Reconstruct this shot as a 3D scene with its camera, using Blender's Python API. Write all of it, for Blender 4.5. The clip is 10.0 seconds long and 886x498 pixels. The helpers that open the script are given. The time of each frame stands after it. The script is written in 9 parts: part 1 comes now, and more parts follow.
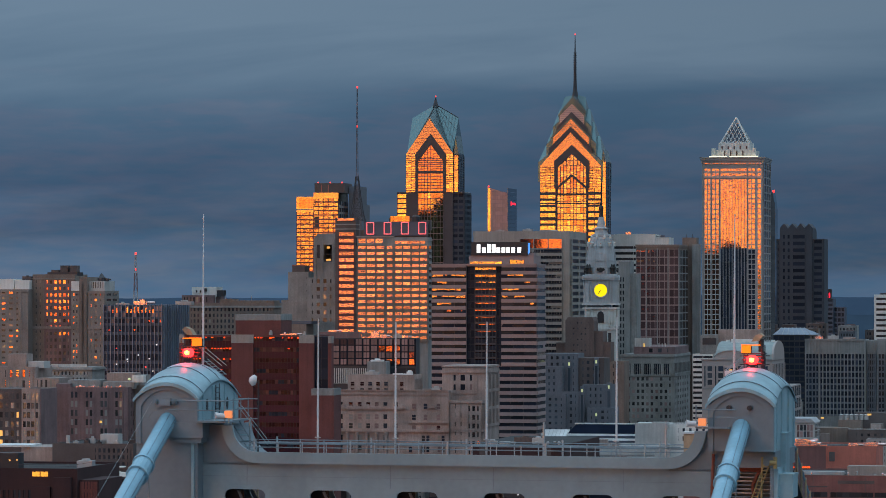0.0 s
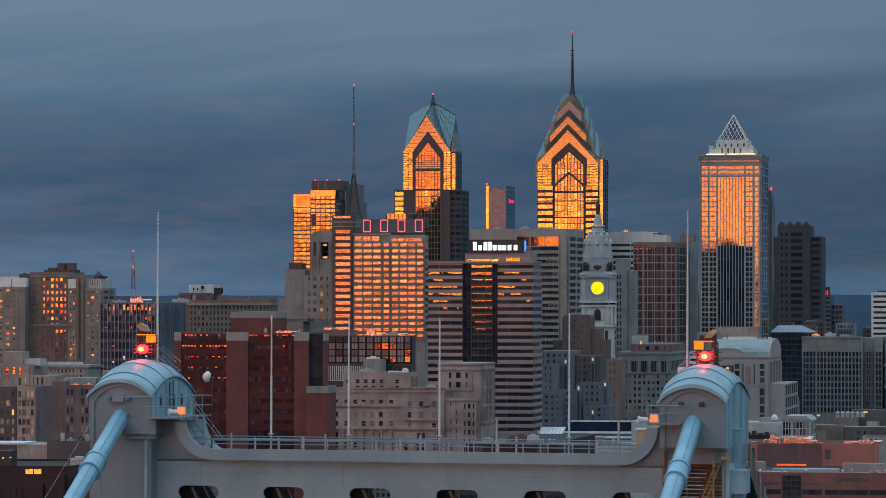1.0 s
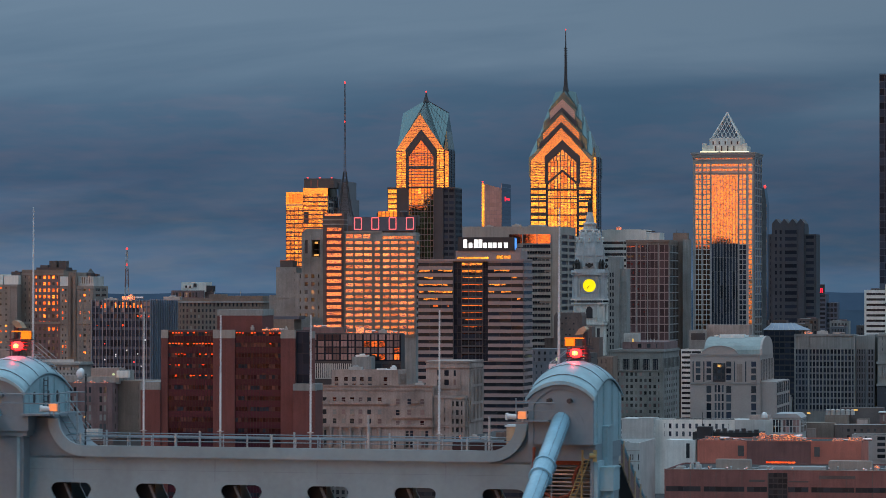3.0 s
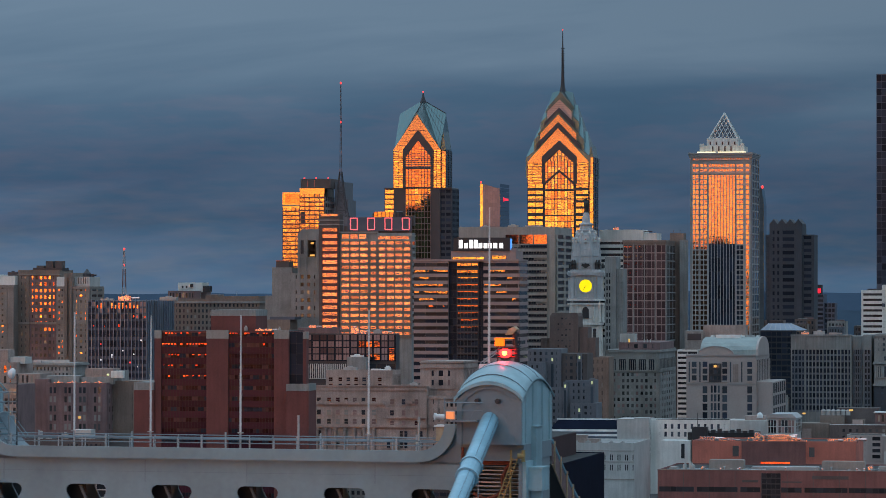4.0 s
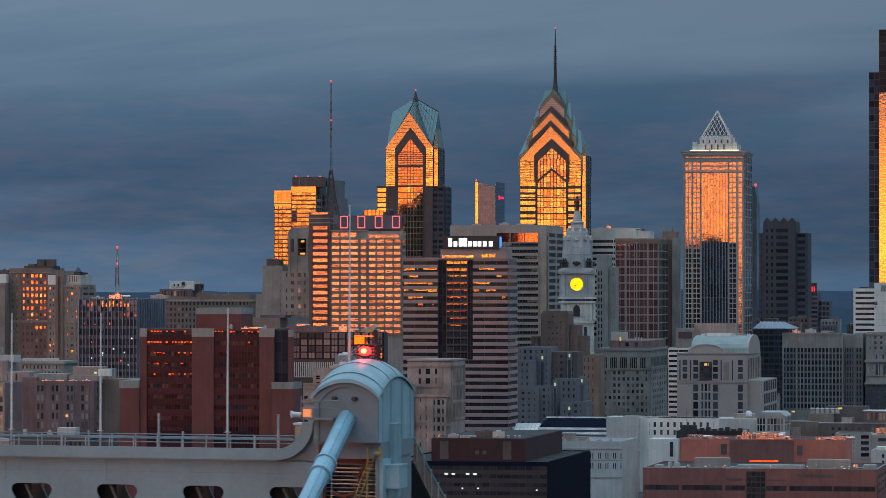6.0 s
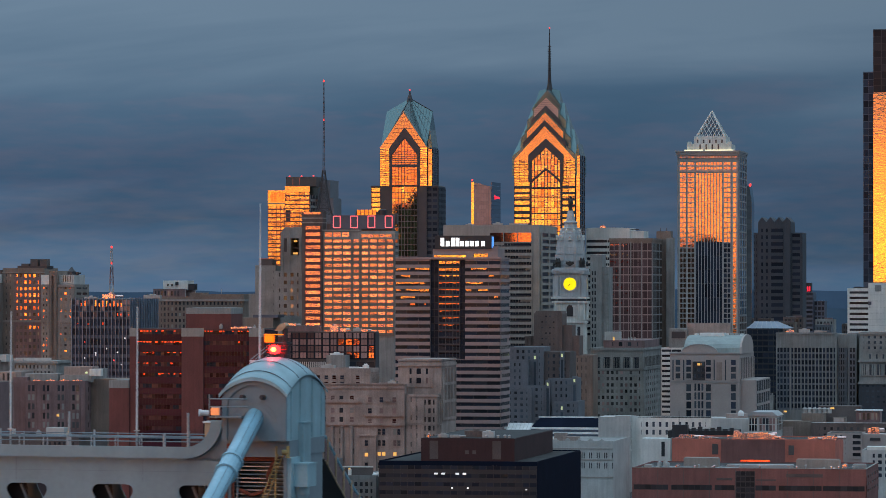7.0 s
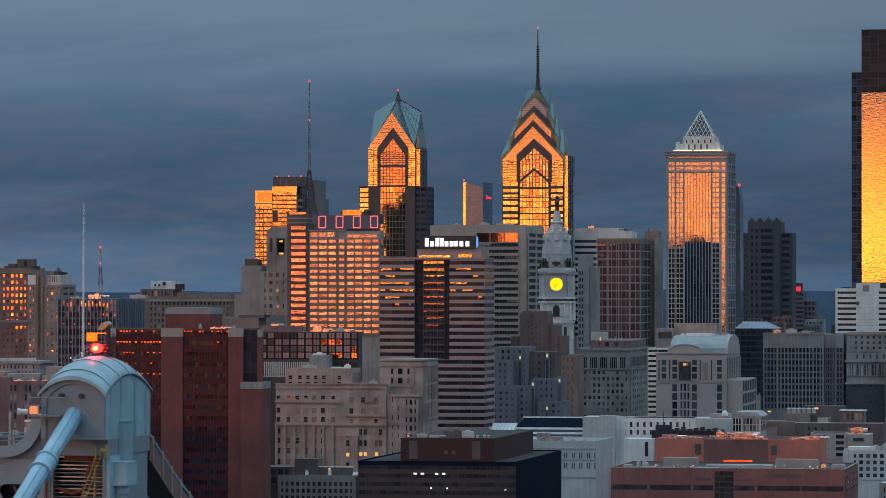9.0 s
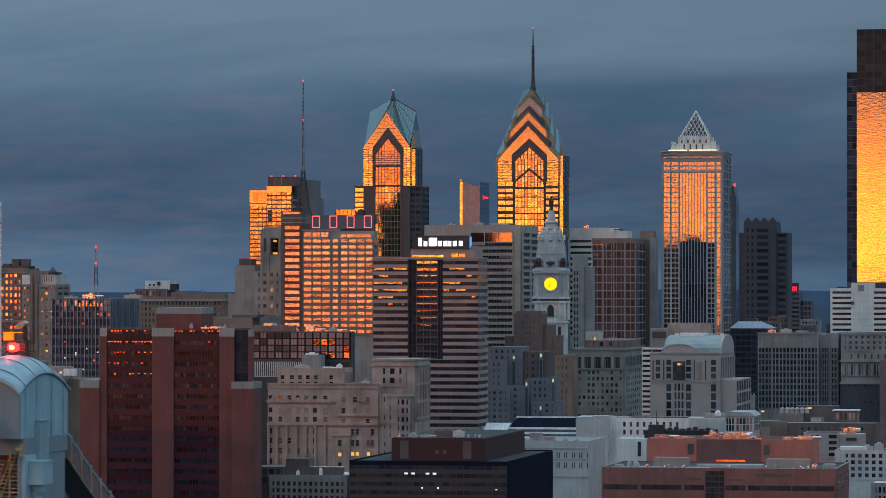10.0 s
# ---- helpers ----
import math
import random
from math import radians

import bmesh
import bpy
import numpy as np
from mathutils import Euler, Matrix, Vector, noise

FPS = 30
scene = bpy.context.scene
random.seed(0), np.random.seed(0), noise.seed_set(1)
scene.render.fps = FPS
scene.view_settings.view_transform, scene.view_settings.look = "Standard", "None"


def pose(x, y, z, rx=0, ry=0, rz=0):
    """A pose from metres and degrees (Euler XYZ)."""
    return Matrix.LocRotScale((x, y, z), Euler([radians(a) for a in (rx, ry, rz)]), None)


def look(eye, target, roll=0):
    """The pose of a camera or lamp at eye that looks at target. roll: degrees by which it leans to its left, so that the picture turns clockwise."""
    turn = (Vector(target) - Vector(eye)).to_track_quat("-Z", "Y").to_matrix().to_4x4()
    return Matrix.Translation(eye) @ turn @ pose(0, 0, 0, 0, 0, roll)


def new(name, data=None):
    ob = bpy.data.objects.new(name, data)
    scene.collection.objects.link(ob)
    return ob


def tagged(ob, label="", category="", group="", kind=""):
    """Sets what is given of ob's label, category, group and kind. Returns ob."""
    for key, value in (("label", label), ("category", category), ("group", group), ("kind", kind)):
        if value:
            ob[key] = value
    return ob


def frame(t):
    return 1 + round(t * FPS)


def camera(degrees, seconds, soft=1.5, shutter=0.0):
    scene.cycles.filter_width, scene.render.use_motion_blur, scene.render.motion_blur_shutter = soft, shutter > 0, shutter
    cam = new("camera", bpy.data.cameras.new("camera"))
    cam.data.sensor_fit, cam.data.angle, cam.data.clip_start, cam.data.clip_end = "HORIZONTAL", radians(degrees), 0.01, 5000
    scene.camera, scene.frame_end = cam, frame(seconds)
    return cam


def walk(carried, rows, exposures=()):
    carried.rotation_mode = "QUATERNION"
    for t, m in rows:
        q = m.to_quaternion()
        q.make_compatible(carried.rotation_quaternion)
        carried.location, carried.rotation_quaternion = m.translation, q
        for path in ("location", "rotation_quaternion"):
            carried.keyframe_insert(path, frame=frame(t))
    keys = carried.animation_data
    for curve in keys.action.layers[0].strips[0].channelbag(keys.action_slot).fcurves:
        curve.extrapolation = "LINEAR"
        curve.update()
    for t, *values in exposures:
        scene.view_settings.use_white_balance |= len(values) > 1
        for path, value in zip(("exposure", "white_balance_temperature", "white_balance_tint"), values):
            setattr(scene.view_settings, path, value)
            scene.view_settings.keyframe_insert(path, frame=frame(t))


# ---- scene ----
# camera: a drone sliding north beside the bridge tower, long lens
cam = camera(12.68, 10.0, soft=0.5, shutter=0.5)


def gaze(x, z, left, up):
    """Camera pose from its place and its turns in thousandths of a radian."""
    return pose(x, 0.0, z, 90 + math.degrees(up / 1000), 0.0, math.degrees(left / 1000))


walk(cam, [
    (0.0, gaze(-0.00, 108.00, 0.00, 11.20)),
    (0.5, gaze(1.01, 107.97, 0.08, 10.92)),
    (1.0, gaze(2.20, 107.94, 0.10, 10.62)),
    (1.5, gaze(3.57, 107.94, 0.24, 10.40)),
    (2.0, gaze(5.01, 107.93, 0.36, 10.40)),
    (2.5, gaze(6.57, 107.90, 0.38, 10.03)),
    (4.0, gaze(11.56, 107.88, 0.94, 10.15)),
    (4.5, gaze(13.06, 107.86, 1.08, 10.12)),
    (5.0, gaze(14.59, 107.87, 1.35, 9.90)),
    (5.5, gaze(16.26, 107.87, 1.36, 9.76)),
    (7.0, gaze(22.28, 107.79, 1.37, 9.69)),
    (7.5, gaze(24.48, 107.75, 1.36, 10.09)),
    (8.0, gaze(26.63, 107.74, 1.41, 10.15)),
    (8.5, gaze(28.59, 107.73, 1.33, 9.95)),
    (9.0, gaze(30.47, 107.72, 1.31, 9.75)),
    (9.5, gaze(32.45, 107.72, 1.46, 9.74)),
    (10.0, gaze(34.35, 107.69, 1.46, 9.72)),
])


# world: a heavy cloud deck at sunrise, open along the eastern horizon behind the camera
SUN_AZ = radians(38)      # from straight behind the camera towards its left
SUN_EL = radians(1.6)
SUN_DIR = Vector((-math.sin(SUN_AZ) * math.cos(SUN_EL), -math.cos(SUN_AZ) * math.cos(SUN_EL), math.sin(SUN_EL)))


def make_world():
    w = bpy.data.worlds.new("dawn_sky")
    w.use_nodes = True
    nt = w.node_tree
    nt.nodes.clear()
    N, L = nt.nodes.new, nt.links.new

    def val(op, a, b=None, c=None):
        n = N("ShaderNodeMath")
        n.operation = op
        for i, v in enumerate((a, b, c)):
            if v is None:
                continue
            if isinstance(v, (int, float)):
                n.inputs[i].default_value = v
            else:
                L(v, n.inputs[i])
        return n.outputs[0]

    tc = N("ShaderNodeTexCoord")
    sep = N("ShaderNodeSeparateXYZ")
    L(tc.outputs["Generated"], sep.inputs[0])
    x, y, z = sep.outputs
    ramp = N("ShaderNodeValToRGB")
    cr = ramp.color_ramp
    stops = [(0.0, (0.061, 0.134, 0.232)), (0.020, (0.031, 0.083, 0.152)), (0.045, (0.060, 0.121, 0.200)),
             (0.070, (0.132, 0.205, 0.292)), (0.20, (0.176, 0.232, 0.295)), (0.45, (0.435, 0.615, 0.79)), (1.0, (0.725, 1.015, 1.27))]
    cr.elements[0].position, cr.elements[0].color = stops[0][0], (*stops[0][1], 1)
    cr.elements[1].position, cr.elements[1].color = stops[-1][0], (*stops[-1][1], 1)
    for p, c in stops[1:-1]:
        e = cr.elements.new(p)
        e.color = (*c, 1)
    # long flat streaks of cloud
    comb = N("ShaderNodeCombineXYZ")
    L(val("MULTIPLY", x, 6.0), comb.inputs[0])
    L(val("MULTIPLY", y, 6.0), comb.inputs[1])
    L(val("ADD", val("MULTIPLY", z, 42.0), val("MULTIPLY", x, -4.0)), comb.inputs[2])
    noi = N("ShaderNodeTexNoise")
    noi.inputs["Scale"].default_value = 1.0
    noi.inputs["Detail"].default_value = 5.0
    noi.inputs["Roughness"].default_value = 0.5
    noi.inputs["Distortion"].default_value = 0.4
    L(comb.outputs[0], noi.inputs["Vector"])
    streak = N("ShaderNodeMapRange")
    streak.inputs["From Min"].default_value, streak.inputs["From Max"].default_value = 0.3, 0.7
    streak.inputs["To Min"].default_value, streak.inputs["To Max"].default_value = -0.017, 0.017
    L(noi.outputs[0], streak.inputs[0])
    L(val("ADD", z, streak.outputs[0]), ramp.inputs[0])
    # the clear strip under the deck round the rising sun
    sh = Vector((SUN_DIR.x, SUN_DIR.y, 0)).normalized()
    toward = val("ADD", val("MULTIPLY", x, sh.x), val("MULTIPLY", y, sh.y))
    away = val("SUBTRACT", 1.0, toward)

    def plus(a, b):
        n = N("ShaderNodeVectorMath")
        n.operation = "ADD"
        L(a, n.inputs[0])
        L(b, n.inputs[1])
        return n.outputs[0]

    sky = N("ShaderNodeTexSky")
    sky.sky_type = "NISHITA"
    sky.sun_disc = False
    sky.sun_elevation = SUN_EL
    sky.sun_rotation = math.atan2(SUN_DIR.x, SUN_DIR.y)
    thin = N("ShaderNodeVectorMath")
    thin.operation = "SCALE"
    L(sky.outputs[0], thin.inputs[0])
    thin.inputs["Scale"].default_value = 0.003
    # the deck is a little thinner towards the south
    lean = N("ShaderNodeMapRange")
    lean.inputs["From Min"].default_value, lean.inputs["From Max"].default_value = -0.12, 0.12
    lean.inputs["To Min"].default_value, lean.inputs["To Max"].default_value = 1.08, 0.91
    L(x, lean.inputs[0])
    deck_tone = N("ShaderNodeVectorMath")
    deck_tone.operation = "SCALE"
    L(ramp.outputs[0], deck_tone.inputs[0])
    L(lean.outputs[0], deck_tone.inputs["Scale"])
    total = plus(deck_tone.outputs[0], thin.outputs[0])
    # red through the haze low down, gold at the sun's height, rose under the ragged edge of the deck
    shred = N("ShaderNodeCombineXYZ")
    L(val("MULTIPLY", x, 30.0), shred.inputs[0])
    L(val("MULTIPLY", y, 30.0), shred.inputs[1])
    L(val("MULTIPLY", z, 150.0), shred.inputs[2])
    rag = N("ShaderNodeTexNoise")
    rag.inputs["Scale"].default_value = 1.0
    rag.inputs["Detail"].default_value = 4.0
    rag.inputs["Roughness"].default_value = 0.6
    L(shred.outputs[0], rag.inputs["Vector"])
    ragged = N("ShaderNodeMapRange")
    ragged.inputs["From Min"].default_value, ragged.inputs["From Max"].default_value = 0.3, 0.7
    ragged.inputs["To Min"].default_value, ragged.inputs["To Max"].default_value = -0.013, 0.013
    L(rag.outputs[0], ragged.inputs[0])
    band = N("ShaderNodeMapRange")
    band.inputs["From Min"].default_value, band.inputs["From Max"].default_value = -0.025, 0.065
    L(val("ADD", z, ragged.outputs[0]), band.inputs[0])
    dawn = N("ShaderNodeValToRGB")
    cd = dawn.color_ramp
    tones = [(-0.022, (0.0, 0.0, 0.0)), (-0.013, (1.76, 0.19, 0.03)), (-0.004, (3.84, 0.66, 0.05)), (0.006, (7.2, 3.35, 0.10)), (0.015, (5.8, 2.10, 0.09)),
             (0.029, (4.4, 1.08, 0.17)), (0.0425, (3.4, 0.73, 0.20)), (0.0470, (0.96, 0.21, 0.11)), (0.052, (0.0, 0.0, 0.0))]
    tones = [((e + 0.025) / 0.09, c) for e, c in tones]
    cd.elements[0].position, cd.elements[0].color = tones[0][0], (*tones[0][1], 1)
    cd.elements[1].position, cd.elements[1].color = tones[-1][0], (*tones[-1][1], 1)
    for p, c in tones[1:-1]:
        cd.elements.new(p).color = (*c, 1)
    L(band.outputs[0], dawn.inputs[0])
    spread = N("ShaderNodeVectorMath")
    spread.operation = "SCALE"
    L(dawn.outputs[0], spread.inputs[0])
    # gaps and bright rims in the low cloud
    torn = N("ShaderNodeTexNoise")
    torn.inputs["Scale"].default_value = 2.6
    torn.inputs["Detail"].default_value = 3.0
    L(shred.outputs[0], torn.inputs["Vector"])
    gaps = N("ShaderNodeMapRange")
    gaps.inputs["From Min"].default_value, gaps.inputs["From Max"].default_value = 0.32, 0.66
    gaps.inputs["To Min"].default_value, gaps.inputs["To Max"].default_value = 0.42, 1.5
    L(torn.outputs[0], gaps.inputs[0])
    L(val("MULTIPLY", gaps.outputs[0], val("EXPONENT", val("MULTIPLY", away, -1.0 / 0.32))), spread.inputs["Scale"])
    total = plus(total, spread.outputs[0])
    bg = N("ShaderNodeBackground")
    L(total, bg.inputs[0])
    out = N("ShaderNodeOutputWorld")
    L(bg.outputs[0], out.inputs[0])
    scene.world = w


make_world()
sun_data = bpy.data.lights.new("sun", "SUN")
sun_data.energy = 0.20
sun_data.angle = radians(4)
sun_data.color = (1.0, 0.42, 0.22)
sun = new("sun", sun_data)
sun.matrix_world = look((0, 0, 300), Vector((0, 0, 300)) - SUN_DIR)


# materials
def shader(name, col, rough=0.8, metal=0.0, vary=0.25, grain=6.0, stain=0.25, patch=0.12, bump=0.15, spec=0.5,
           each=0.0, drip=0.0, emit=None, power=0.0):
    """Surface with fine grain, broad stains, rain streaks and a shade of its own for each piece."""
    m = bpy.data.materials.new(name)
    m.use_nodes = True
    nt = m.node_tree
    N, L = nt.nodes.new, nt.links.new
    b = nt.nodes["Principled BSDF"]
    b.inputs["Roughness"].default_value = rough
    b.inputs["Metallic"].default_value = metal
    b.inputs["Specular IOR Level"].default_value = spec
    geo = N("ShaderNodeNewGeometry")

    def noise_at(scale, detail, sx=1.0, sz=1.0):
        mp = N("ShaderNodeMapping")
        mp.inputs["Scale"].default_value = (sx, sx, sz)
        L(geo.outputs["Position"], mp.inputs[0])
        n = N("ShaderNodeTexNoise")
        n.inputs["Scale"].default_value = scale
        n.inputs["Detail"].default_value = detail
        L(mp.outputs[0], n.inputs["Vector"])
        return n.outputs[0]

    def span(v, lo, hi, a=0.3, z=0.7):
        r = N("ShaderNodeMapRange")
        r.inputs["From Min"].default_value, r.inputs["From Max"].default_value = a, z
        r.inputs["To Min"].default_value, r.inputs["To Max"].default_value = lo, hi
        L(v, r.inputs[0])
        return r.outputs[0]

    def mul(a, c):
        n = N("ShaderNodeMath")
        n.operation = "MULTIPLY"
        L(a, n.inputs[0])
        L(c, n.inputs[1])
        return n.outputs[0]

    fine = noise_at(grain, 3.0)
    f = mul(span(fine, 1 - vary / 2, 1 + vary / 2), span(noise_at(patch, 4.0), 1 - stain, 1 + stain * 0.7))
    if drip:
        f = mul(f, span(noise_at(0.9, 3.0, 1.0, 0.05), 1 - drip, 1 + drip * 0.5))
    if each:
        oi = N("ShaderNodeObjectInfo")
        f = mul(f, span(oi.outputs["Random"], 1 - each, 1 + each, 0.0, 1.0))
    sc = N("ShaderNodeVectorMath")
    sc.operation = "SCALE"
    sc.inputs[0].default_value = col
    L(f, sc.inputs["Scale"])
    L(sc.outputs[0], b.inputs["Base Color"])
    if bump:
        bp = N("ShaderNodeBump")
        bp.inputs["Strength"].default_value = bump
        bp.inputs["Distance"].default_value = 0.05
        L(fine, bp.inputs["Height"])
        L(bp.outputs[0], b.inputs["Normal"])
    if emit:
        b.inputs["Emission Color"].default_value = (*emit, 1)
        b.inputs["Emission Strength"].default_value = power
    return m


def glazing(name, col, metal=1.0, rough=0.03, wave=0.1, wave_scale=0.5, each=0.35, blinds=0.0, blind_col=(0.35, 0.33, 0.30), spec=0.22):
    """Window glass: coated, slightly wavy, each pane reflecting a little differently; some have blinds drawn."""
    m = bpy.data.materials.new(name)
    m.use_nodes = True
    nt = m.node_tree
    N, L = nt.nodes.new, nt.links.new
    b = nt.nodes["Principled BSDF"]
    oi = N("ShaderNodeObjectInfo")
    geo = N("ShaderNodeNewGeometry")
    r = N("ShaderNodeMapRange")
    r.inputs["To Min"].default_value, r.inputs["To Max"].default_value = 1 - each, 1 + each
    L(oi.outputs["Random"], r.inputs[0])
    sc = N("ShaderNodeVectorMath")
    sc.operation = "SCALE"
    sc.inputs[0].default_value = col
    L(r.outputs[0], sc.inputs["Scale"])
    if blinds > 0:
        lt = N("ShaderNodeMath")
        lt.operation = "LESS_THAN"
        frac = N("ShaderNodeMath")
        frac.operation = "FRACT"
        mu = N("ShaderNodeMath")
        mu.operation = "MULTIPLY"
        mu.inputs[1].default_value = 37.7
        L(oi.outputs["Random"], mu.inputs[0])
        L(mu.outputs[0], frac.inputs[0])
        L(frac.outputs[0], lt.inputs[0])
        lt.inputs[1].default_value = blinds
        mix = N("ShaderNodeMix")
        mix.data_type = "RGBA"
        L(lt.outputs[0], mix.inputs["Factor"])
        L(sc.outputs[0], mix.inputs["A"])
        mix.inputs["B"].default_value = (*blind_col, 1)
        L(mix.outputs["Result"], b.inputs["Base Color"])
    else:
        L(sc.outputs[0], b.inputs["Base Color"])
    b.inputs["Metallic"].default_value = metal
    b.inputs["Roughness"].default_value = rough
    b.inputs["IOR"].default_value = 1.45
    b.inputs["Specular IOR Level"].default_value = spec
    n = N("ShaderNodeTexNoise")
    n.inputs["Scale"].default_value = wave_scale
    n.inputs["Detail"].default_value = 3.0
    mp = N("ShaderNodeMapping")
    mp.inputs["Scale"].default_value = (0.7, 0.7, 2.0)
    L(geo.outputs["Position"], mp.inputs[0])
    L(mp.outputs[0], n.inputs["Vector"])
    bp = N("ShaderNodeBump")
    bp.inputs["Strength"].default_value = 1.0
    bp.inputs["Distance"].default_value = wave * 0.05
    L(n.outputs[0], bp.inputs["Height"])
    L(bp.outputs[0], b.inputs["Normal"])
    return m


def glow(name, col, power):
    m = bpy.data.materials.new(name)
    m.use_nodes = True
    b = m.node_tree.nodes["Principled BSDF"]
    b.inputs["Base Color"].default_value = (*[min(c, 0.8) for c in col], 1)
    b.inputs["Emission Color"].default_value = (*col, 1)
    b.inputs["Emission Strength"].default_value = power
    return m


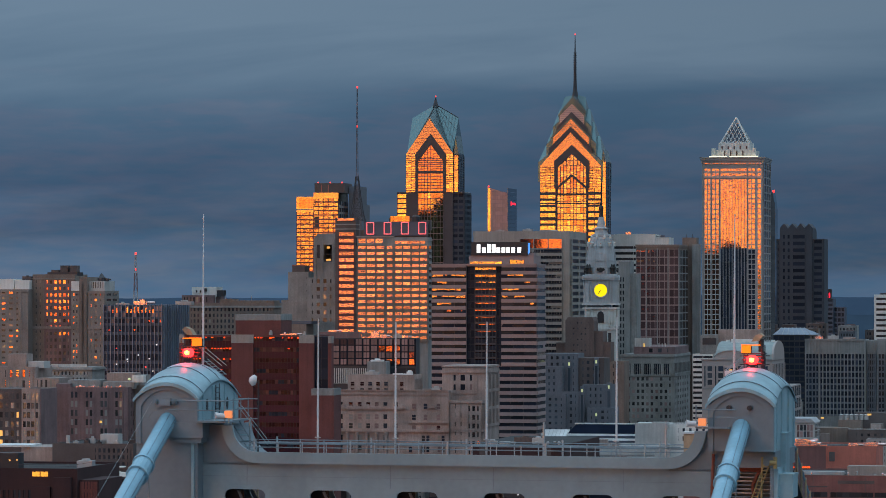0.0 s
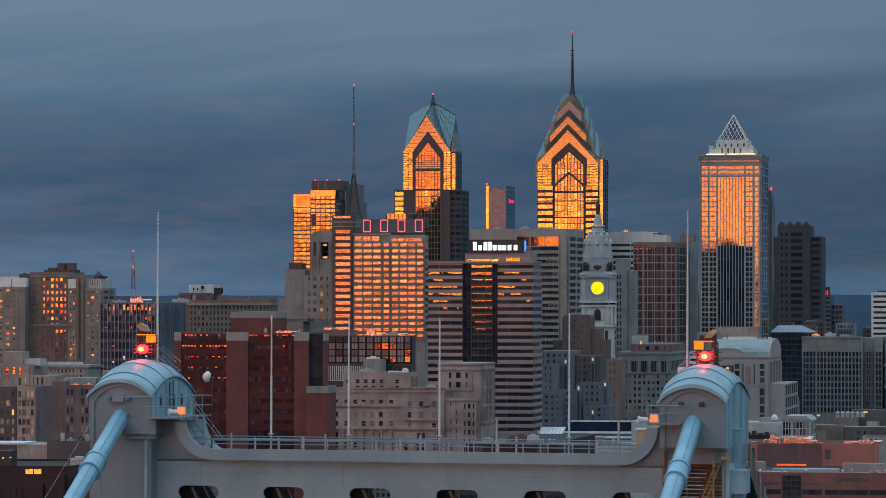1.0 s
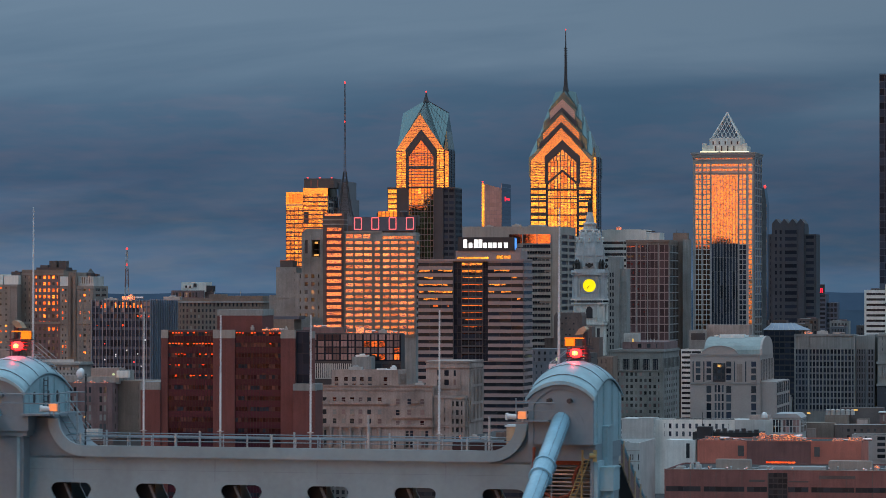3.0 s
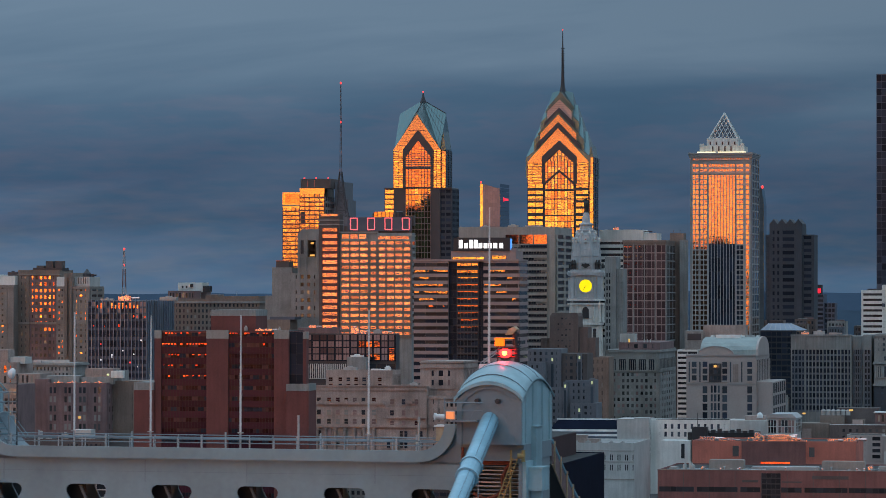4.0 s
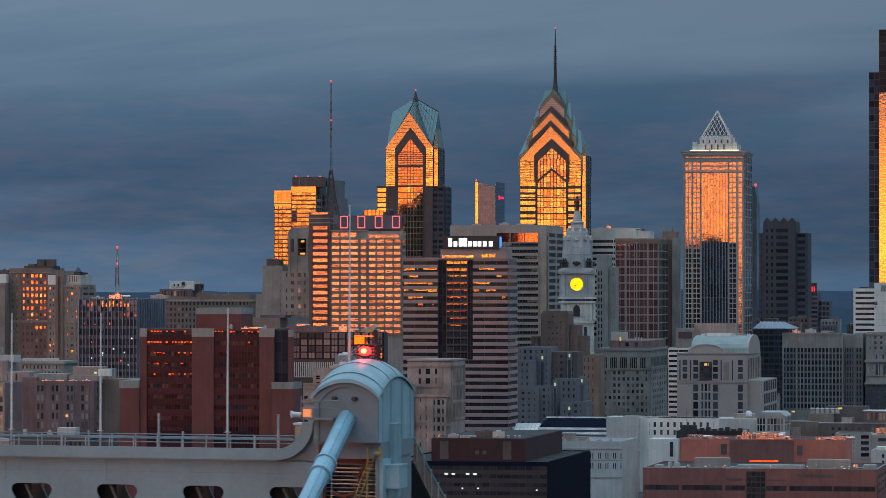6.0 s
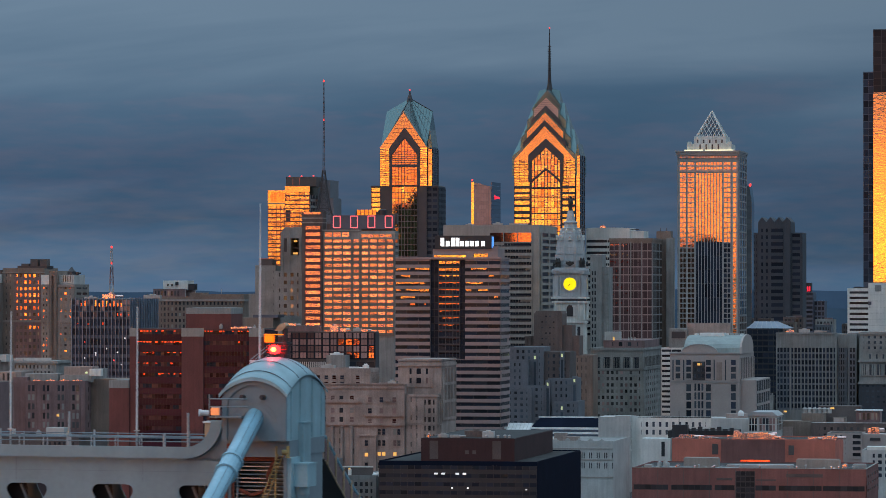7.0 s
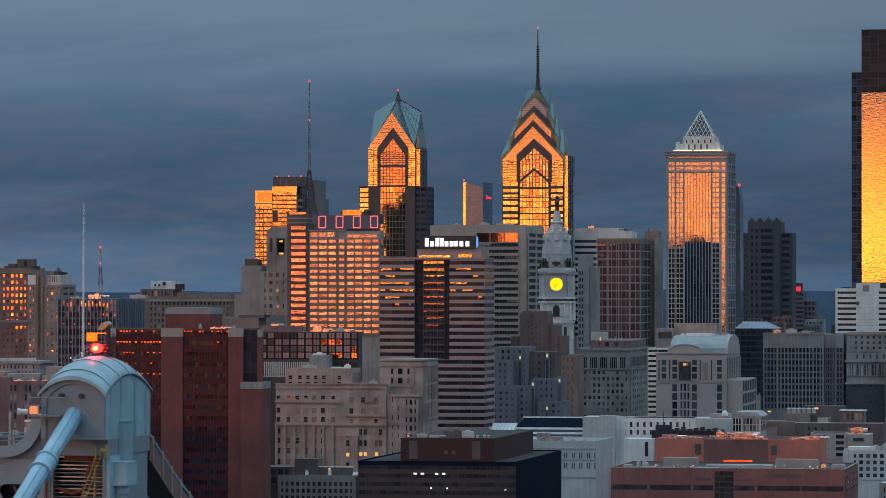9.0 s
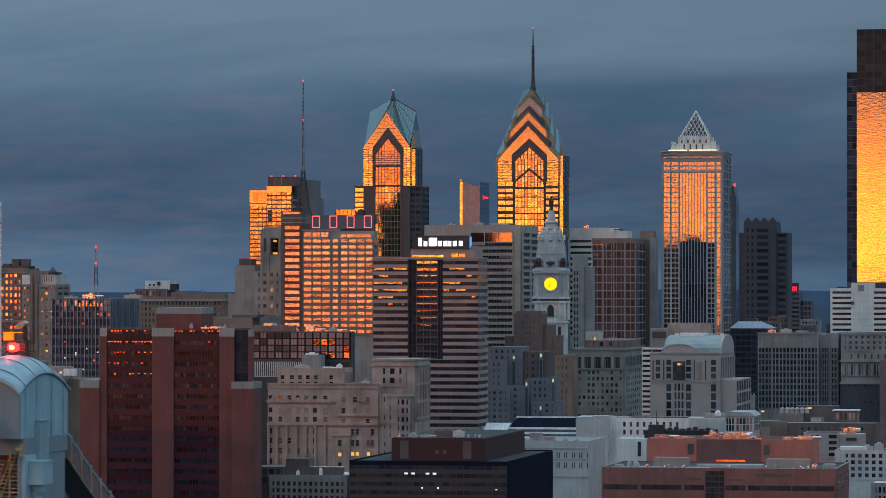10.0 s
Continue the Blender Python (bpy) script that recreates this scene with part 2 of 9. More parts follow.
M = {
    "bridge_blue": shader("bridge_blue_paint", (0.31, 0.475, 0.53), 0.45, vary=0.10, grain=5, stain=0.18, patch=0.5, bump=0.04, drip=0.16),
    "bridge_grey": shader("bridge_grey_paint", (0.215, 0.268, 0.30), 0.55, vary=0.08, grain=4, stain=0.15, patch=0.35, bump=0.04, drip=0.10),
    "beam_grey": shader("pale_grey_beam_paint", (0.275, 0.360, 0.390), 0.55, vary=0.08, grain=4, stain=0.13, patch=0.35, bump=0.04, drip=0.08),
    "cable_blue": shader("cable_blue_paint", (0.27, 0.50, 0.62), 0.26, vary=0.10, grain=7, stain=0.15, patch=0.8, bump=0.03),
    "rust": shader("rusty_red_steel", (0.25, 0.065, 0.035), 0.8, vary=0.5, grain=9, stain=0.3, patch=1.0),
    "yellow": shader("faded_yellow_painted_steel", (0.46, 0.34, 0.14), 0.5, vary=0.2, stain=0.2, patch=1.0),
    "galv": shader("galvanised_steel", (0.42, 0.46, 0.48), 0.4, 0.5, vary=0.15, stain=0.15, patch=0.8, bump=0.03),
    "red_steel": shader("red_painted_steel", (0.55, 0.03, 0.03), 0.4, vary=0.1, stain=0.1, bump=0.02),
    "black": shader("black_painted_steel", (0.03, 0.03, 0.035), 0.5, vary=0.2, stain=0.2),
    "white_plastic": shader("white_weatherproof_plastic", (0.75, 0.76, 0.76), 0.4, vary=0.05, stain=0.1),
    "stone": shader("pale_limestone", (0.385, 0.300, 0.268), 0.85, vary=0.3, grain=2.5, stain=0.32, patch=0.11, drip=0.16),
    "stone_grey": shader("weathered_grey_stone", (0.30, 0.293, 0.28), 0.85, vary=0.3, grain=2.0, stain=0.3, patch=0.1, drip=0.12),
    "stone_dark": shader("dark_brown_stone", (0.235, 0.18, 0.15), 0.85, vary=0.3, grain=2.0, stain=0.22, patch=0.08, drip=0.15),
    "granite_pink": shader("rosy_taupe_granite", (0.35, 0.255, 0.243), 0.6, vary=0.15, grain=1.5, stain=0.12, patch=0.08),
    "granite": shader("polished_grey_granite", (0.33, 0.31, 0.30), 0.45, vary=0.15, grain=1.5, stain=0.12, patch=0.08),
    # gold tint and metal sheen put the sunrise into this granite
    "granite_gold": shader("reflective_granite_panel", (0.394, 0.328, 0.210), 0.08, 0.92, vary=0.12, grain=1.2, stain=0.1, patch=0.08, bump=0.14),
    "dark_band": shader("dark_stone_band", (0.052, 0.056, 0.066), 0.4, vary=0.2, stain=0.15),
    "concrete": shader("grey_precast_concrete", (0.30, 0.295, 0.285), 0.85, vary=0.2, grain=2, stain=0.2, patch=0.1, drip=0.2),
    "concrete_warm": shader("taupe_precast_concrete", (0.36, 0.325, 0.295), 0.85, vary=0.2, grain=2, stain=0.15, patch=0.1, drip=0.12),
    "white": shader("white_building_panel", (0.77, 0.76, 0.72), 0.7, vary=0.1, grain=1.5, stain=0.12, patch=0.1, drip=0.1),
    "pale": shader("pale_grey_building_panel", (0.53, 0.525, 0.51), 0.7, vary=0.12, grain=1.5, stain=0.15, patch=0.1, drip=0.12),
    "brick_red": shader("red_brick", (0.170, 0.058, 0.052), 0.85, vary=0.35, grain=3, stain=0.2, patch=0.1, drip=0.12),
    "brick_orange": shader("orange_red_brick", (0.62, 0.185, 0.132), 0.85, vary=0.3, grain=3, stain=0.18, patch=0.1, drip=0.1),
    "brick_brown": shader("brown_brick", (0.155, 0.115, 0.105), 0.85, vary=0.35, grain=3, stain=0.2, patch=0.1, drip=0.12),
    "brick_plum": shader("faded_plum_brick", (0.225, 0.146, 0.146), 0.85, vary=0.35, grain=3, stain=0.25, patch=0.12, drip=0.2),
    "brick_dark": shader("dark_grey_brown_brick", (0.115, 0.092, 0.088), 0.85, vary=0.35, grain=3, stain=0.2, patch=0.12),
    "dark_metal": shader("dark_bronze_metal", (0.055, 0.055, 0.062), 0.45, 0.3, vary=0.15, stain=0.15),
    "blue_metal": shader("dark_blue_grey_metal", (0.09, 0.11, 0.15), 0.5, 0.2, vary=0.15, stain=0.15),
    "fin": shader("grey_blue_metal_fin", (0.24, 0.285, 0.36), 0.4, 0.4, vary=0.1, stain=0.15),
    "grey_metal": shader("light_grey_metal", (0.44, 0.45, 0.46), 0.45, 0.3, vary=0.12, stain=0.15),
    "copper": shader("pale_green_copper_roof", (0.28, 0.33, 0.32), 0.55, vary=0.12, stain=0.15, drip=0.1),
    "roof_dark": shader("dark_tar_roof", (0.038, 0.037, 0.038), 0.9, vary=0.4, grain=1.5, stain=0.35, patch=0.15),
    "roof_white": shader("white_membrane_roof", (0.78, 0.79, 0.78), 0.7, vary=0.1, stain=0.2, patch=0.15),
    "unit": shader("grey_rooftop_steel", (0.42, 0.41, 0.40), 0.5, 0.1, vary=0.15, stain=0.2, patch=0.5),
    # salmon tint puts low sunrise light into the duct metal
    "unit_warm": shader("sun_tinted_duct", (0.95, 0.66, 0.60), 0.24, 0.9, vary=0.15, stain=0.2, patch=0.5),
    "bronze": shader("dark_bronze_statue", (0.045, 0.042, 0.04), 0.5, 0.4, vary=0.2, stain=0.2),
    "marble": shader("pale_grey_marble", (0.66, 0.66, 0.62), 0.75, vary=0.2, grain=2, stain=0.2, patch=0.12, drip=0.2),
    "iron": shader("painted_cast_iron", (0.44, 0.46, 0.47), 0.6, vary=0.2, grain=2, stain=0.2, patch=0.12, drip=0.15),
    # warm tints of these mirror glasses carry part of the sunrise gold
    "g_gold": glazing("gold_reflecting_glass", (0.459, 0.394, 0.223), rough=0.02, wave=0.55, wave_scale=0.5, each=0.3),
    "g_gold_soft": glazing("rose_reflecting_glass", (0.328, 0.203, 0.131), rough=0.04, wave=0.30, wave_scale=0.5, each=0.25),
    "g_band": glazing("sunrise_tinted_band_glass", (0.512, 0.368, 0.184), rough=0.03, wave=1.0, wave_scale=0.6, each=0.3),
    "g_rose": glazing("sunrise_tinted_rose_glass", (0.407, 0.282, 0.236), rough=0.02, wave=0.75, wave_scale=0.45, each=0.1),
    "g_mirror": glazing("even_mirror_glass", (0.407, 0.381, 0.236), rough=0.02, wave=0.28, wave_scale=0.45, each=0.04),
    "g_wedge": glazing("pinkish_grey_glass", (0.34, 0.26, 0.265), metal=0.16, rough=0.2, wave=0.05, wave_scale=0.3, each=0.12, spec=0.06),
    "granite_rose": shader("light_rosy_granite", (0.43, 0.365, 0.34), 0.6, vary=0.12, grain=1.2, stain=0.1, patch=0.08),
    "granite_shine": shader("polished_rosy_granite", (0.60, 0.46, 0.42), 0.35, 0.25, vary=0.1, grain=1.2, stain=0.1, patch=0.08, bump=0),
    "cream": shader("cream_painted_steel", (0.46, 0.34, 0.22), 0.6, vary=0.2, stain=0.25, patch=1.0),
    "black_wall": shader("black_glass_and_metal_wall", (0.009, 0.014, 0.029), 0.6, vary=0.2, stain=0.2, spec=0.02),
    "slate": shader("dark_slate_panel", (0.056, 0.063, 0.078), 0.7, vary=0.15, grain=1.5, stain=0.15, patch=0.08, drip=0.1),
    "brick_rose": shader("rose_brick", (0.25, 0.086, 0.072), 0.85, vary=0.3, grain=3, stain=0.2, patch=0.1, drip=0.08),
    "concrete_dark": shader("dark_grey_concrete", (0.165, 0.175, 0.20), 0.8, vary=0.2, grain=1.5, stain=0.18, patch=0.08, drip=0.1),
    "brick_maroon": shader("dark_maroon_brick", (0.052, 0.021, 0.022), 0.85, vary=0.3, grain=3, stain=0.2, patch=0.1, drip=0.1),
    "g_reddim": glazing("red_glass_with_blinds", (0.085, 0.040, 0.044), metal=0.05, rough=0.15, wave=0.3, wave_scale=0.5, each=0.45),
    "granite_pale": shader("pale_polished_granite", (0.47, 0.45, 0.44), 0.4, vary=0.12, grain=1.2, stain=0.1, patch=0.08),
    "g_teal": glazing("blue_green_roof_glass", (0.13, 0.205, 0.215), metal=0.55, rough=0.2, wave=0.3, wave_scale=0.3, each=0.3),
    "g_blue": glazing("blue_grey_mirror_glass", (0.32, 0.34, 0.37), rough=0.05, wave=0.12, wave_scale=0.4, each=0.15),
    "g_mid": glazing("bronze_tinted_glass", (0.13, 0.105, 0.095), metal=0.85, rough=0.04, wave=0.5, wave_scale=0.35, each=0.5),
    # dark glass bases from here on are raised to put in distance haze
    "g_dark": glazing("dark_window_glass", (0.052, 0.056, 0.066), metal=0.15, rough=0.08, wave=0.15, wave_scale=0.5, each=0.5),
    "g_black": glazing("black_window_glass", (0.036, 0.040, 0.048), metal=0.04, rough=0.15, wave=0.1, each=0.4, spec=0.12),
    "g_sash": glazing("old_sash_glass", (0.085, 0.082, 0.084), metal=0.2, rough=0.08, wave=0.25, wave_scale=0.6, each=0.7, blinds=0.18),
    "g_psfs": glazing("bright_strip_window_glass", (0.43, 0.30, 0.36), metal=0.95, rough=0.04, wave=0.6, wave_scale=0.8, each=0.35),
    "g_blinds": glazing("sash_glass_with_blinds", (0.10, 0.10, 0.10), metal=0.3, rough=0.12, wave=0.4, each=0.5, blinds=0.6, blind_col=(0.40, 0.39, 0.37)),
    # orange tint puts the sunrise flash into the glass itself
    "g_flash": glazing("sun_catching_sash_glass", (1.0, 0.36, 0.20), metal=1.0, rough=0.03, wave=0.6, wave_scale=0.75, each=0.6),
    "g_redglass": glazing("dark_red_tinted_glass", (0.044, 0.013, 0.015), metal=0.0, rough=0.12, wave=0.4, wave_scale=0.4, each=0.4, spec=0.15),
    "g_red": glazing("dark_red_spandrel_glass", (0.064, 0.020, 0.032), metal=0.0, rough=0.2, wave=0.25, wave_scale=0.3, each=0.25, spec=0.16),
    "tan_brick": shader("tan_brick", (0.27, 0.235, 0.212), 0.85, vary=0.3, grain=2.0, stain=0.2, patch=0.1, drip=0.1),
    # red tint puts the sunrise glint into these small panes
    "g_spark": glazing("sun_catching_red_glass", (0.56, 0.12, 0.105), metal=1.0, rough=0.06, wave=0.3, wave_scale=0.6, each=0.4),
    # red-brown tint stands in for a dim sunrise reflection
    "g_ember": glazing("ember_reflecting_glass", (0.30, 0.14, 0.11), rough=0.05, wave=0.4, wave_scale=0.7, each=0.4),
    "g_slate": glazing("slate_blue_glass", (0.032, 0.042, 0.064), metal=0.0, rough=0.3, wave=0.05, each=0.6, spec=0.1),
    "g_plum": glazing("dim_plum_glass", (0.095, 0.062, 0.066), metal=0.05, rough=0.2, wave=0.1, each=0.35, spec=0.12),
    "g_haze": glazing("grey_blue_window_glass", (0.068, 0.084, 0.104), metal=0.0, rough=0.2, wave=0.1, each=0.4, spec=0.12),
    "brick_faded": shader("faded_red_brick", (0.245, 0.105, 0.095), 0.85, vary=0.3, grain=3, stain=0.22, patch=0.1, drip=0.14),
    "g_navy": glazing("navy_black_glass", (0.025, 0.031, 0.046), metal=0.0, rough=0.3, wave=0.05, each=0.4, spec=0.08),
    "g_mauve": glazing("dim_mauve_curtained_glass", (0.28, 0.19, 0.185), metal=0.03, rough=0.25, wave=0.1, each=0.5),
    "lit": glow("lamp_lit_window", (1.0, 0.48, 0.12), 0.75),
    "lit_white": glow("cool_lit_window", (0.9, 0.95, 1.0), 0.7),
    "lit_green": glow("stair_light", (0.85, 0.92, 0.42), 0.42),
    "neon": glow("red_neon_tube", (1.0, 0.14, 0.15), 1.3),
    "sign_white": glow("white_lit_sign", (1.0, 0.98, 0.96), 1.3),
    "sign_blue": glow("blue_lit_sign", (0.10, 0.35, 1.0), 0.9),
    "sign_red": glow("red_lit_sign", (1.0, 0.02, 0.05), 1.1),
    "sign_amber": glow("amber_lit_sign", (1.0, 0.42, 0.05), 0.9),
    "clock": glow("yellow_lit_clock_dial", (1.0, 0.72, 0.0), 1.0),
    "beacon": glow("red_beacon_lens", (1.0, 0.012, 0.012), 9.0),
    "beacon_core": glow("beacon_lamp_core", (1.0, 0.70, 0.10), 3.0),
    "marker": glow("orange_marker_lamp", (1.0, 0.28, 0.10), 0.65),
    "amber": glow("amber_obstruction_light", (1.0, 0.20, 0.004), 1.15),
    "red_small": glow("small_red_aviation_lamp", (1.0, 0.06, 0.06), 1.3),
    "flood": glow("floodlit_lantern_strip", (1.0, 0.88, 0.55), 1.2),
}

rng = random.Random(7)
GRID = radians(10.5)      # turn of the street grid


def box(bm, x0, x1, y0, y1, z0, z1):
    v = [bm.verts.new((x, y, z)) for z in (z0, z1) for y in (y0, y1) for x in (x0, x1)]
    for f in ((0, 2, 3, 1), (4, 5, 7, 6), (0, 1, 5, 4), (2, 6, 7, 3), (0, 4, 6, 2), (1, 3, 7, 5)):
        bm.faces.new([v[i] for i in f])


def prism(bm, pts, y0, y1):
    """An outline in x and z, pushed from y0 to y1."""
    a = [bm.verts.new((x, y0, z)) for x, z in pts]
    b = [bm.verts.new((x, y1, z)) for x, z in pts]
    n = len(pts)
    bm.faces.new(a)
    bm.faces.new(b[::-1])
    for i in range(n):
        j = (i + 1) % n
        bm.faces.new((a[j], a[i], b[i], b[j]))


def column(bm, pts, z0, z1):
    """A plan outline in x and y, raised from z0 to z1."""
    a = [bm.verts.new((x, y, z0)) for x, y in pts]
    b = [bm.verts.new((x, y, z1)) for x, y in pts]
    n = len(pts)
    bm.faces.new(a[::-1])
    bm.faces.new(b)
    for i in range(n):
        j = (i + 1) % n
        bm.faces.new((a[i], a[j], b[j], b[i]))


def turned(bm, prof, n=24, cx=0.0, cy=0.0, turn=0.0):
    """A profile of (radius, z) turned about the upright axis through cx, cy."""
    rings = []
    for r, z in prof:
        rings.append([bm.verts.new((cx + r * math.cos(turn + 2 * math.pi * i / n), cy + r * math.sin(turn + 2 * math.pi * i / n), z))
                      for i in range(n)])
    for a, b in zip(rings, rings[1:]):
        for i in range(n):
            j = (i + 1) % n
            bm.faces.new((a[i], a[j], b[j], b[i]))
    bm.faces.new(rings[0][::-1])
    bm.faces.new(rings[-1])


def rod(bm, p, q, r, n=6):
    """A round bar from p to q."""
    p, q = Vector(p), Vector(q)
    d = (q - p).normalized()
    s = d.orthogonal().normalized()
    t = d.cross(s)
    ends = [[bm.verts.new(c + (s * math.cos(2 * math.pi * i / n) + t * math.sin(2 * math.pi * i / n)) * r) for i in range(n)] for c in (p, q)]
    for i in range(n):
        j = (i + 1) % n
        bm.faces.new((ends[0][i], ends[0][j], ends[1][j], ends[1][i]))
    bm.faces.new(ends[0][::-1])
    bm.faces.new(ends[1])


def mesh_of(bm, name, mat, smooth=False):
    me = bpy.data.meshes.new(name)
    bmesh.ops.recalc_face_normals(bm, faces=bm.faces)
    bm.to_mesh(me)
    bm.free()
    if mat:
        me.materials.append(mat)
    if smooth:
        for p in me.polygons:
            p.use_smooth = True
    return me


def part(name, bm, mat, parent, label="", smooth=False):
    ob = new(name, mesh_of(bm, name, mat, smooth))
    ob.parent = parent
    if label:
        tagged(ob, label)
    return ob


def thing(name, label, category, m, group="", kind=""):
    e = new(name)
    e.matrix_world = m
    return tagged(e, label, category, group, kind)


class Block:
    """A building that stands on the ground: a base at its front left corner, width along the front, depth behind it."""

    def __init__(self, name, label, category, xr, yr, w, d, turn=GRID, group="", z=0.0):
        self.w, self.d = w, d
        left = (xr - w * math.cos(turn), yr + w * math.sin(turn), z)
        self.e = thing(name, label, category, Matrix.Translation(left) @ Matrix.Rotation(-turn, 4, "Z"), group)

    def vol(self, name, u0, u1, v0, v1, z0, z1, mat, label=""):
        bm = bmesh.new()
        box(bm, u0, u1, v0, v1, z0, z1)
        return part(name, bm, M[mat], self.e, label)

    def boxes(self, name, rows, mat, label="", joined=False):
        """Boxes as parts of their own, or joined into one moulding."""
        bm = bmesh.new()
        for i, r in enumerate(rows):
            box(bm, *r)
            if i == len(rows) - 1 or not joined:
                part(name, bm, M[mat], self.e, label)
                bm = bmesh.new()
        bm.free() if not joined else None

    def parapet(self, u0, u1, v0, v1, z, h, mat, t=0.5, name="parapet"):
        self.boxes(name, [(u0, u1, v0, v0 + t, z, z + h), (u0, u1, v1 - t, v1, z, z + h),
                          (u0, u0 + t, v0 + t, v1 - t, z, z + h), (u1 - t, u1, v0 + t, v1 - t, z, z + h)], mat, joined=True)

    def body(self, u0, u1, v0, v1, z0, z1, mat, roof="roof_dark", h=0.9, name="wall"):
        """Core with a roof deck and a parapet."""
        self.vol(name, u0, u1, v0, v1, z0, z1, mat)
        self.vol("roof", u0 + 0.5, u1 - 0.5, v0 + 0.5, v1 - 0.5, z1, z1 + 0.12, roof)
        self.parapet(u0, u1, v0, v1, z1, h, mat)

    def grid(self, o, a, n, U, H, nb, nf, pier, span, wall, glass, depth=0.35, jit=0.35, lit=0.0, litmat="lit", skip=None, top=True,
             recess=0.0, mull=0, name="window", frame="facade_frame", ends=True):
        """A face of piers and spandrels with a pane in each opening."""
        o, a, n = Vector(o), Vector(a), Vector(n)
        up = Vector((0, 0, 1))
        turn = Matrix((a, up.cross(a), up)).transposed().to_4x4()
        base = Matrix.Translation(o) @ turn
        cw, ch = U / nb, H / nf
        bm = bmesh.new()
        for i in range(nb + 1):
            if not ends and i in (0, nb):
                continue
            c = min(max(i * cw, pier / 2), U - pier / 2)
            box(bm, c - pier / 2, c + pier / 2, -depth, 0, 0, H)
        sd = depth - 0.06 if pier > 0.3 or depth <= 0.2 else depth + 0.06
        for k in range(nf + (1 if top else 0)):
            z0 = k * ch
            z1 = min(z0 + span, H) if k < nf else H + 0.02
            if k == nf:
                z0 = H - 0.02
                continue
            box(bm, 0, U, -sd, 0, z0, z1)
        if mull:
            for i in range(nb):
                for j in range(1, mull + 1):
                    c = i * cw + pier / 2 + (cw - pier) * j / (mull + 1)
                    box(bm, c - 0.09, c + 0.09, -0.16, 0, 0, H)
        f = part(frame, bm, M[wall], self.e)
        f.matrix_basis = base
        pw, ph = cw - pier, ch - span
        meshes = {}
        for k in range(nf):
            for i in range(nb):
                if skip and skip(i, k):
                    continue
                g = glass(i, k) if callable(glass) else glass
                g = rng.choice(g) if isinstance(g, (list, tuple)) else g
                if rng.random() < lit:
                    g = litmat
                if g not in meshes:
                    b2 = bmesh.new()
                    box(b2, -pw / 2 - 0.02, pw / 2 + 0.02, -0.08, 0.0, -ph / 2 - 0.02, ph / 2 + 0.02)
                    meshes[g] = mesh_of(b2, name, M[g])
                ob = new(name, meshes[g])
                ob.parent = self.e
                c = (i + 0.5) * cw
                if i == 0:
                    c += pier / 4 if ends else 0
                if i == nb - 1:
                    c -= pier / 4 if ends else 0
                ob.matrix_basis = base @ Matrix.Translation((c, -0.02 - recess, k * ch + span + ph / 2)) @ \
                    pose(0, 0, 0, rng.gauss(0, jit * 0.5), 0, rng.gauss(0, jit))

    def front(self, u0, u1, z0, z1, nb, nf, pier, span, wall, glass, v=0.0, **k):
        self.grid((u0, v, z0), (1, 0, 0), (0, -1, 0), u1 - u0, z1 - z0, nb, nf, pier, span, wall, glass, **k)

    def right(self, v0, v1, z0, z1, nb, nf, pier, span, wall, glass, u=None, **k):
        self.grid((self.w if u is None else u, v0, z0), (0, 1, 0), (1, 0, 0), v1 - v0, z1 - z0, nb, nf, pier, span, wall, glass, **k)

    def cornice(self, u0, u1, v0, v1, z, h, out, mat, name="cornice"):
        self.boxes(name, [(u0 - out, u1 + out, v0 - out, v1 + out, z, z + h * 0.5),
                          (u0 - out * 0.5, u1 + out * 0.5, v0 - out * 0.5, v1 + out * 0.5, z + h * 0.5, z + h)], mat, joined=True)

    def unit(self, u, v, z, w, d, h, mat="unit", kind=0):
        """A rooftop machine: cabinet on a curb with a fan cowl or a duct."""
        bm = bmesh.new()
        box(bm, u, u + w, v, v + d, z + 0.25, z + h)
        box(bm, u + 0.15, u + w - 0.15, v + 0.15, v + d - 0.15, z, z + 0.25)
        if kind == 0:
            turned(bm, [(min(w, d) * 0.35, z + h), (min(w, d) * 0.35, z + h + 0.5), (min(w, d) * 0.28, z + h + 0.6)], 12, u + w / 2, v + d / 2)
        else:
            rod(bm, (u + w * 0.8, v + d / 2, z + h * 0.6), (u + w * 1.6, v + d / 2, z + h * 0.6), h * 0.3, 10)
        part("rooftop_unit", bm, M[mat], self.e)

# ---- the suspension bridge tower ----
TB = radians(13)
TOWER = Matrix.Translation((0.29, 183.65, 101.96)) @ Matrix.Rotation(-TB, 4, "Z") @ Matrix.Rotation(radians(0.25), 4, "Y") @ Matrix.Translation((0, 0, -102))
tower = thing("bridge_tower", "blue-grey painted steel suspension bridge tower with arched saddle hoods", "bridge tower", TOWER)
UH = 13.55                # saddle centres left and right of the middle


def rise(v):
    """Height of the hood's eaves along its length."""
    return 102.95 + 0.88 * max(0.0, math.sin(math.pi * min(max(v / 6.9, 0), 1))) ** 0.8


